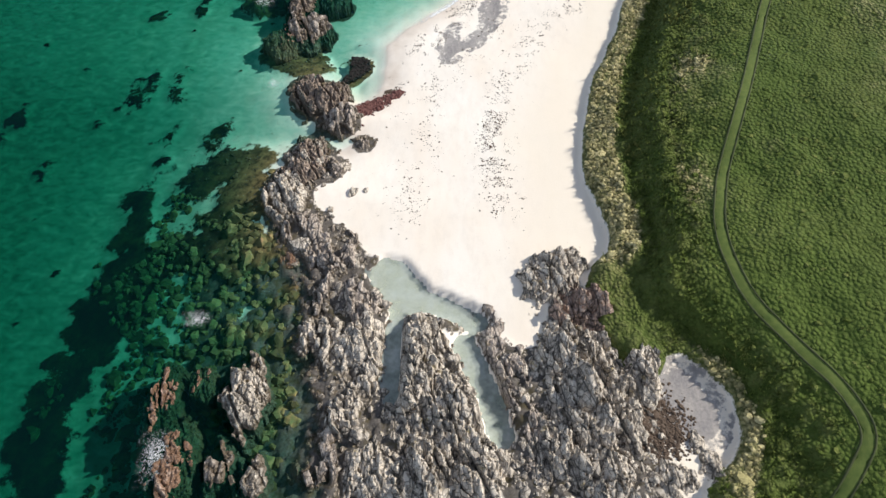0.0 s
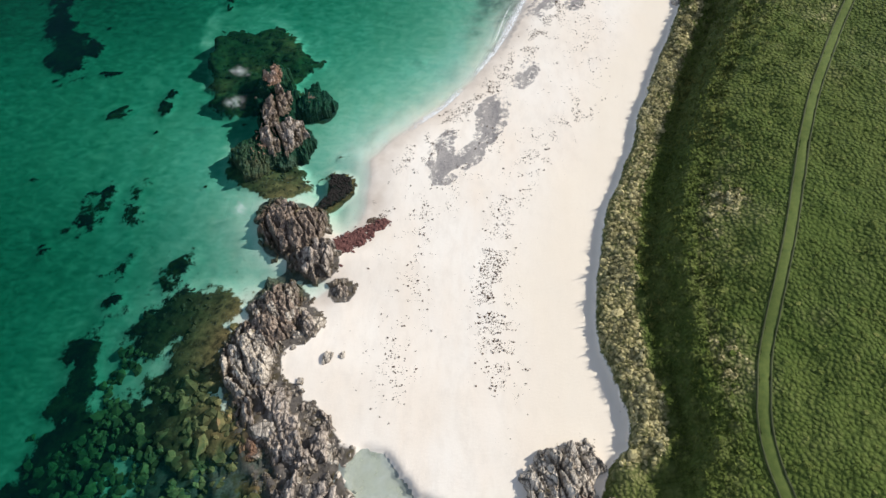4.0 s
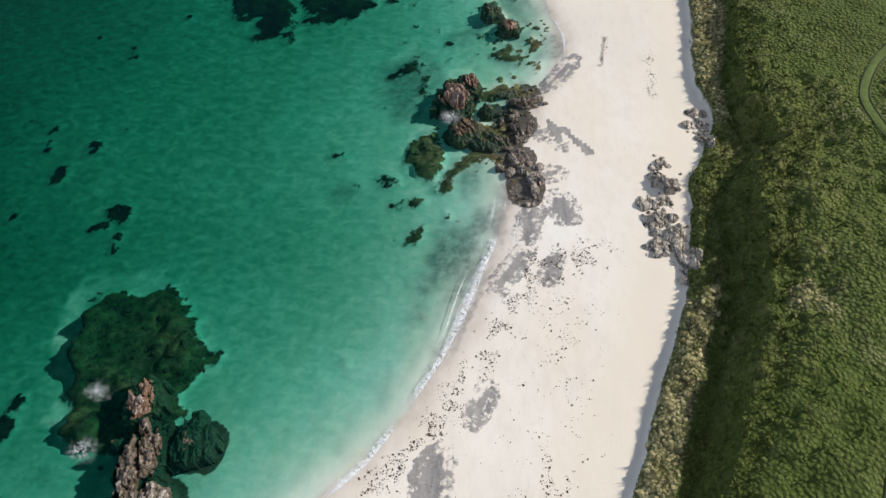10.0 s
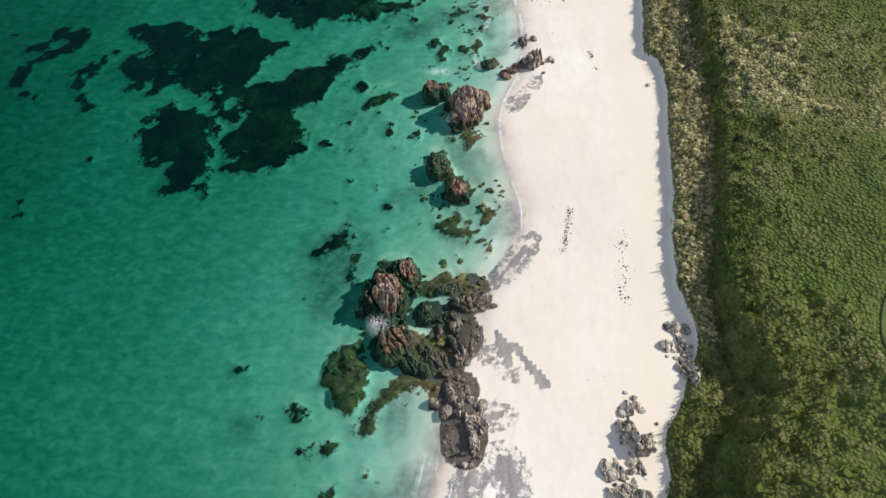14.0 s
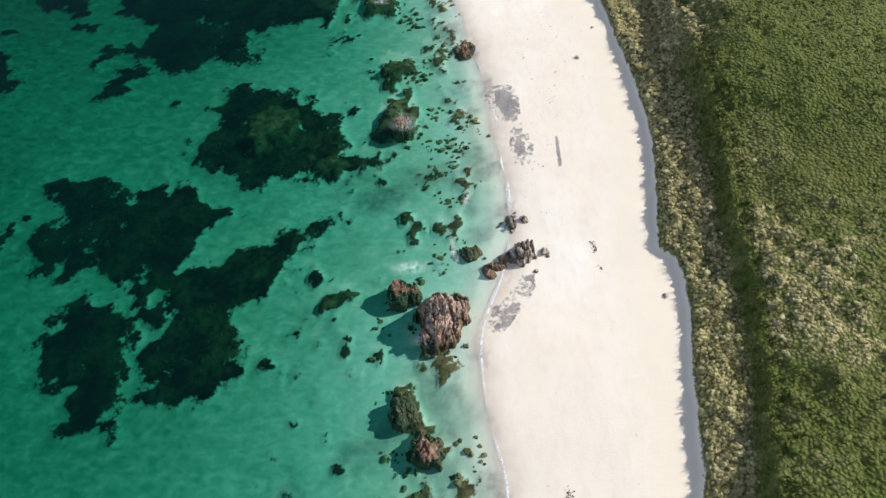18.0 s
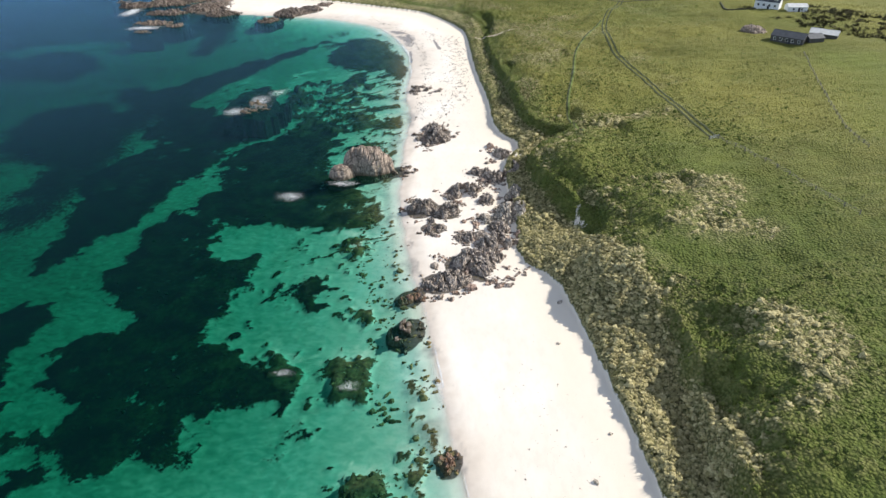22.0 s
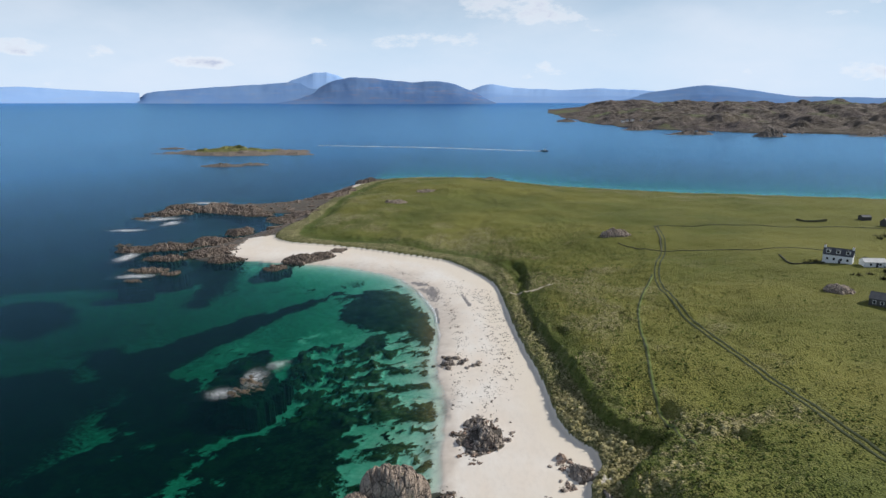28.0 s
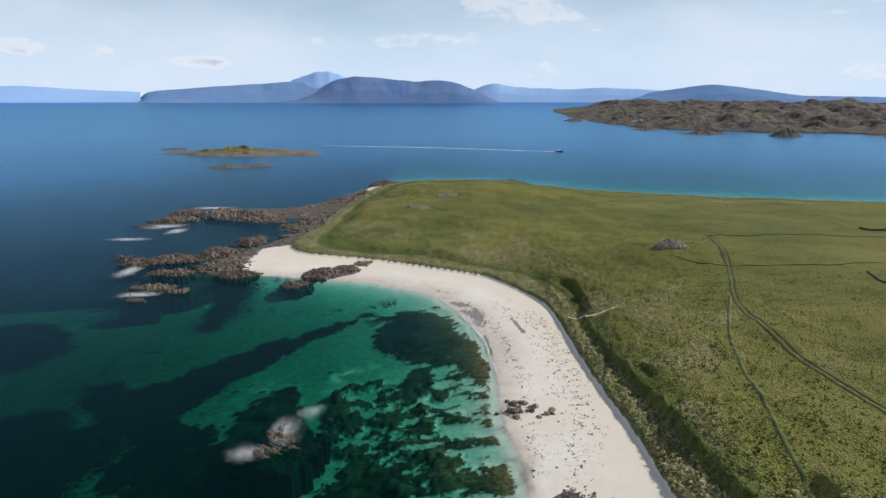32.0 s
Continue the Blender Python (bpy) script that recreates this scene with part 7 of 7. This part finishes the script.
def house(name, label, x, y, turn, length, width, eaves, ridge_h, wall, roof, windows=3, chimneys=(), dormers=0, group=""):
    """A gabled building with its roof slabs, chimneys, windows and door."""
    root = tagged(new(name), label, "house" if windows else "shed", group)
    length, width, eaves, ridge_h = 0.8 * length, 0.8 * width, 0.88 * eaves, 0.85 * ridge_h
    z0 = float(np.min(ground_z(np.array([x - 4, x + 4, x, x]), np.array([y, y, y - 4, y + 4]))))
    root.matrix_basis = pose(x, y, z0, 0, 0, turn)
    L, W = length / 2, width / 2
    bm = bmesh.new()
    low = [bm.verts.new(q) for q in ((-L, -W, -0.8), (L, -W, -0.8), (L, W, -0.8), (-L, W, -0.8))]
    high = [bm.verts.new(q) for q in ((-L, -W, eaves), (L, -W, eaves), (L, W, eaves), (-L, W, eaves))]
    tips = [bm.verts.new((-L, 0, ridge_h)), bm.verts.new((L, 0, ridge_h))]
    bm.faces.new((low[0], low[1], high[1], high[0]))
    bm.faces.new((low[2], low[3], high[3], high[2]))
    bm.faces.new((low[1], low[2], high[2], tips[1], high[1]))
    bm.faces.new((low[3], low[0], high[0], tips[0], high[3]))
    part("wall", bm, wall, root)
    slope = math.atan2(ridge_h - eaves, W)
    run = math.hypot(ridge_h - eaves, W) + 0.35
    for e in (-1, 1):
        bm = block(0, 0, 0, length + 0.5, run, 0.16)
        bmesh.ops.transform(bm, verts=bm.verts, matrix=Matrix.Translation((0, e * (W + 0.12) / 2, (eaves + ridge_h) / 2 + 0.06)) @ Matrix.Rotation(-e * slope, 4, "X"))
        part("roof", bm, roof, root)
    for c in chimneys:
        stack = part("chimney", block(c * L, 0, ridge_h + 0.4, 0.9, 0.7, 1.6, 0.05), wall, root)
        part("chimney_pot", block(c * L, 0, ridge_h + 1.35, 0.3, 0.3, 0.4), M_ORANGE, stack)
    for k in range(windows):
        u = -L + length * (k + 0.7) / (windows + 0.4)
        for e in (-1, 1):
            frame_ob = part("window", block(u, e * (W + 0.02), eaves * 0.55, 1.2, 0.10, 1.3), M_WHITE, root)
            part("pane", block(u, e * (W + 0.06), eaves * 0.55, 0.95, 0.06, 1.05), M_GLASS, frame_ob)
    for k in range(dormers):
        u = -L + length * (k + 0.5) / dormers
        for e in (-1, 1):
            d = part("dormer", block(u, e * W * 0.62, eaves + (ridge_h - eaves) * 0.55, 1.7, W * 0.6, 1.5, 0.04), wall, root)
            part("dormer_roof", block(u, e * W * 0.60, eaves + (ridge_h - eaves) * 0.55 + 0.85, 2.0, W * 0.72, 0.16), roof, d)
            part("pane", block(u, e * W * 0.94, eaves + (ridge_h - eaves) * 0.55, 1.1, 0.08, 1.0), M_GLASS, d)
    if windows:
        part("door", block(0.15 * L, -W - 0.03, 1.0, 1.0, 0.08, 2.05), M_HULL, root)
    return root


house("farmhouse", "white farmhouse with slate roof and dormers", 203, 587, -38, 15, 7, 4.6, 8.0, M_WHITE, M_SLATE_ROOF, 4, (-0.95, 0.95), 3, "farm by the crag")
house("farm_wing", "white single-storey wing with pale sheet roof", 214, 579, -4, 12, 6, 2.6, 4.2, M_WHITE, M_PALE_ROOF, 2, (), 0, "farm by the crag")
house("barn", "long dark barn with slate-grey roof", 186, 523.5, -42, 17, 9, 2.9, 5.2, M_DARK_WALL, M_DARK_ROOF, 5, (), 0, "farm by the crag")
house("byre", "dark low byre joined to the barn", 195, 521, 10, 9, 7, 2.5, 4.2, M_DARK_WALL, M_DARK_ROOF, 0, (), 0, "farm by the crag")
house("shed", "dark shed with pale sheet roof", 204, 529, -35, 14, 8, 2.8, 4.6, M_DARK_WALL, M_PALE_ROOF, 0, (), 0, "farm by the crag")
house("cottage", "distant cottage with dark roof", 312, 711, 10, 16, 8, 3.2, 6.2, M_DARK_WALL, M_DARK_ROOF, 3, (), 0, "far hamlet")
house("cottage", "distant cottage with rusty orange roof", 330, 713, 60, 10, 7, 3, 5.6, M_WHITE, M_ORANGE, 2, (), 0, "far hamlet")
house("cottage", "white cottage with bright red roof", 347, 722, -5, 13, 7, 3, 5.6, M_WHITE, M_RED_ROOF, 3, (-0.9,), 0, "far hamlet")
house("shed", "white shed with pale grey roof beside a red-roofed cottage", 362, 738, 0, 18, 9, 3.2, 5.6, M_WHITE, M_PALE_ROOF, 0, (), 0, "far hamlet")
house("shed", "small dark hut standing alone in the pasture", 309, 735, 5, 8, 6, 2.6, 4.0, M_DARK_WALL, M_DARK_ROOF, 0, (), 0, "far hamlet")
r = np.random.RandomState(40)
for k in range(7):
    a, far = radians(15.8 + 0.35 * k + r.uniform(-0.1, 0.1)), 2330 + r.uniform(-60, 120)
    cx, cy = far * math.sin(a), 330 + far * math.cos(a)
    ob = house("cottage", "tiny white cottage on the mainland shore", cx, cy, r.uniform(-40, 40), 13, 8, 4, 7, M_WHITE, M_SLATE_ROOF, 0, (), 0, "mainland cottages")
    ob.location.z = float(sea_z(cx, cy)) + 14


def dyke(points, label, height=0.32, d=1.6):
    """A low drystone field wall with an uneven cap."""
    p = even(points, d)
    t = np.gradient(p, axis=0)
    t /= np.hypot(t[:, 0], t[:, 1])[:, None]
    n = np.stack((t[:, 1], -t[:, 0]), -1)
    k = np.arange(len(p))
    top_h = height * (0.8 + 0.4 * value_noise(k * 0.9, k * 0.0, 31))
    g = ground_z(p[:, 0], p[:, 1])
    cols = [np.column_stack((p + n * e * 0.4, g - 0.4 + 0 * e)) if low_side else np.column_stack((p + n * e * 0.28, g + top_h)) for e, low_side in ((-1, True), (-1, False), (1, False), (1, True))]
    me = mesh_from("dyke", np.stack(cols, 1).reshape(-1, 3), sheet_faces(len(p), 4), smooth=False)
    me.materials.append(M_DYKE)
    tagged(new("field_wall", me), label, "wall", "field walls")


dyke([(138, 637), (148, 675), (157.5, 711)], "low mossy drystone wall crossing the pasture")
dyke([(157.5, 711), (234, 709), (307, 701), (380, 690)], "long drystone wall dividing two pastures")
dyke([(138, 637), (128, 640), (118, 652)], "short ruined length of drystone wall")
dyke([(186, 607), (182, 587), (198, 588)], "garden wall beside the white farmhouse", 0.6)
dyke([(138, 637), (165, 634), (190, 626), (230, 618)], "low turf-covered field boundary", 0.25)
dyke([(262, 735), (268, 731), (276, 731), (283, 733)], "roofless ruined walls in the far pasture", 1.3)
tagged(outcrop(120, 667, 9, 6, 4.5, 3, 901), "bare grey rock knoll rising from the pasture", "rock", "inland crags")
tagged(outcrop(179, 545, 6, 4.5, 3.0, 3, 902), "bare pale crag beside the farm", "rock", "inland crags")
tagged(outcrop(-18, 817, 9, 6, 1.8, 3, 903), "low rock outcrop in rough pasture", "rock", "inland crags")
tagged(outcrop(4, 880, 9, 6, 1.8, 3, 904), "low rock outcrop in rough pasture", "rock", "inland crags")

M_POST = plain("grey weathered wood", (0.14, 0.13, 0.115), (0.25, 0.235, 0.21), 3.0)


def fence(points, label, d=4.5):
    root = tagged(new("wire_fence"), label, "fence", "wire fences")
    p = even(points, d)
    z = ground_z(p[:, 0], p[:, 1])
    root.location = (p[0, 0], p[0, 1], z[0])
    bm = block(0, 0, 0.45, 0.16, 0.16, 1.5, 0.02)
    post_me = bpy.data.meshes.new("post")
    bm.to_mesh(post_me)
    bm.free()
    post_me.materials.append(M_POST)
    for (x, y), h in zip(p, z):
        ob = new("post", post_me)
        ob.parent = root
        ob.location = (x - p[0, 0], y - p[0, 1], h - z[0])
    for level in (0.45, 0.8, 1.1):
        v = [np.column_stack((p[:, 0] - p[0, 0] + e, p[:, 1] - p[0, 1], z - z[0] + level + u)) for e, u in ((-0.03, 0), (0.03, 0.03))]
        me = mesh_from("wire", np.stack(v, 1).reshape(-1, 3), sheet_faces(len(p), 2))
        me.materials.append(M_POST)
        ob = new("wire", me)
        ob.parent = root


fence([(184, 505), (175, 478), (166, 450), (159, 428), (150, 395)], "post and wire fence between two fields")
fence([(116, 414), (119, 395), (130, 360)], "post and wire fence beside the track end")


def gate(x, y, turn):
    root = tagged(new("field_gate"), "pale metal field gate at the end of the track", "gate")
    root.matrix_basis = pose(x, y, float(ground_z(x, y)), 0, 0, turn)
    for e in (-1.8, 1.8):
        part("post", block(e, 0, 0.6, 0.2, 0.2, 1.6, 0.02), M_POST, root)
    for k in range(5):
        part("rail", block(0, 0, 0.25 + 0.22 * k, 3.4, 0.06, 0.07), M_PALE_ROOF, root)


gate(114.8, 414.5, 20)

# scrub round the farm
x, y, r = scatter(1500, 180, 330, 470, 680, 51)
ok = (np.hypot((x - 232) / 34, (y - 560) / 40) < 1 + 0.8 * fbm(x / 12, y / 12, 3, 52)) & (np.hypot(x - 203, y - 583) > 16) & (np.hypot(x - 195, y - 524) > 15)
ok |= (np.hypot((x - 295) / 30, (y - 655) / 16) < 1) | ((np.hypot((x - 192) / 9, (y - 590) / 6) < 1))
M_SCRUB = grass_material("dark scrub", (0.06, 0.065, 0.022), (0.13, 0.12, 0.05), (0.16, 0.125, 0.07), 0.0)
tufts("scrub", "dark heathery scrub round the farm buildings", np.repeat(x[ok], 5) + r.normal(0, 1.2, 5 * ok.sum()), np.repeat(y[ok], 5) + r.normal(0, 1.2, 5 * ok.sum()), 8, 0.8, 0.5, M_SCRUB, 53)
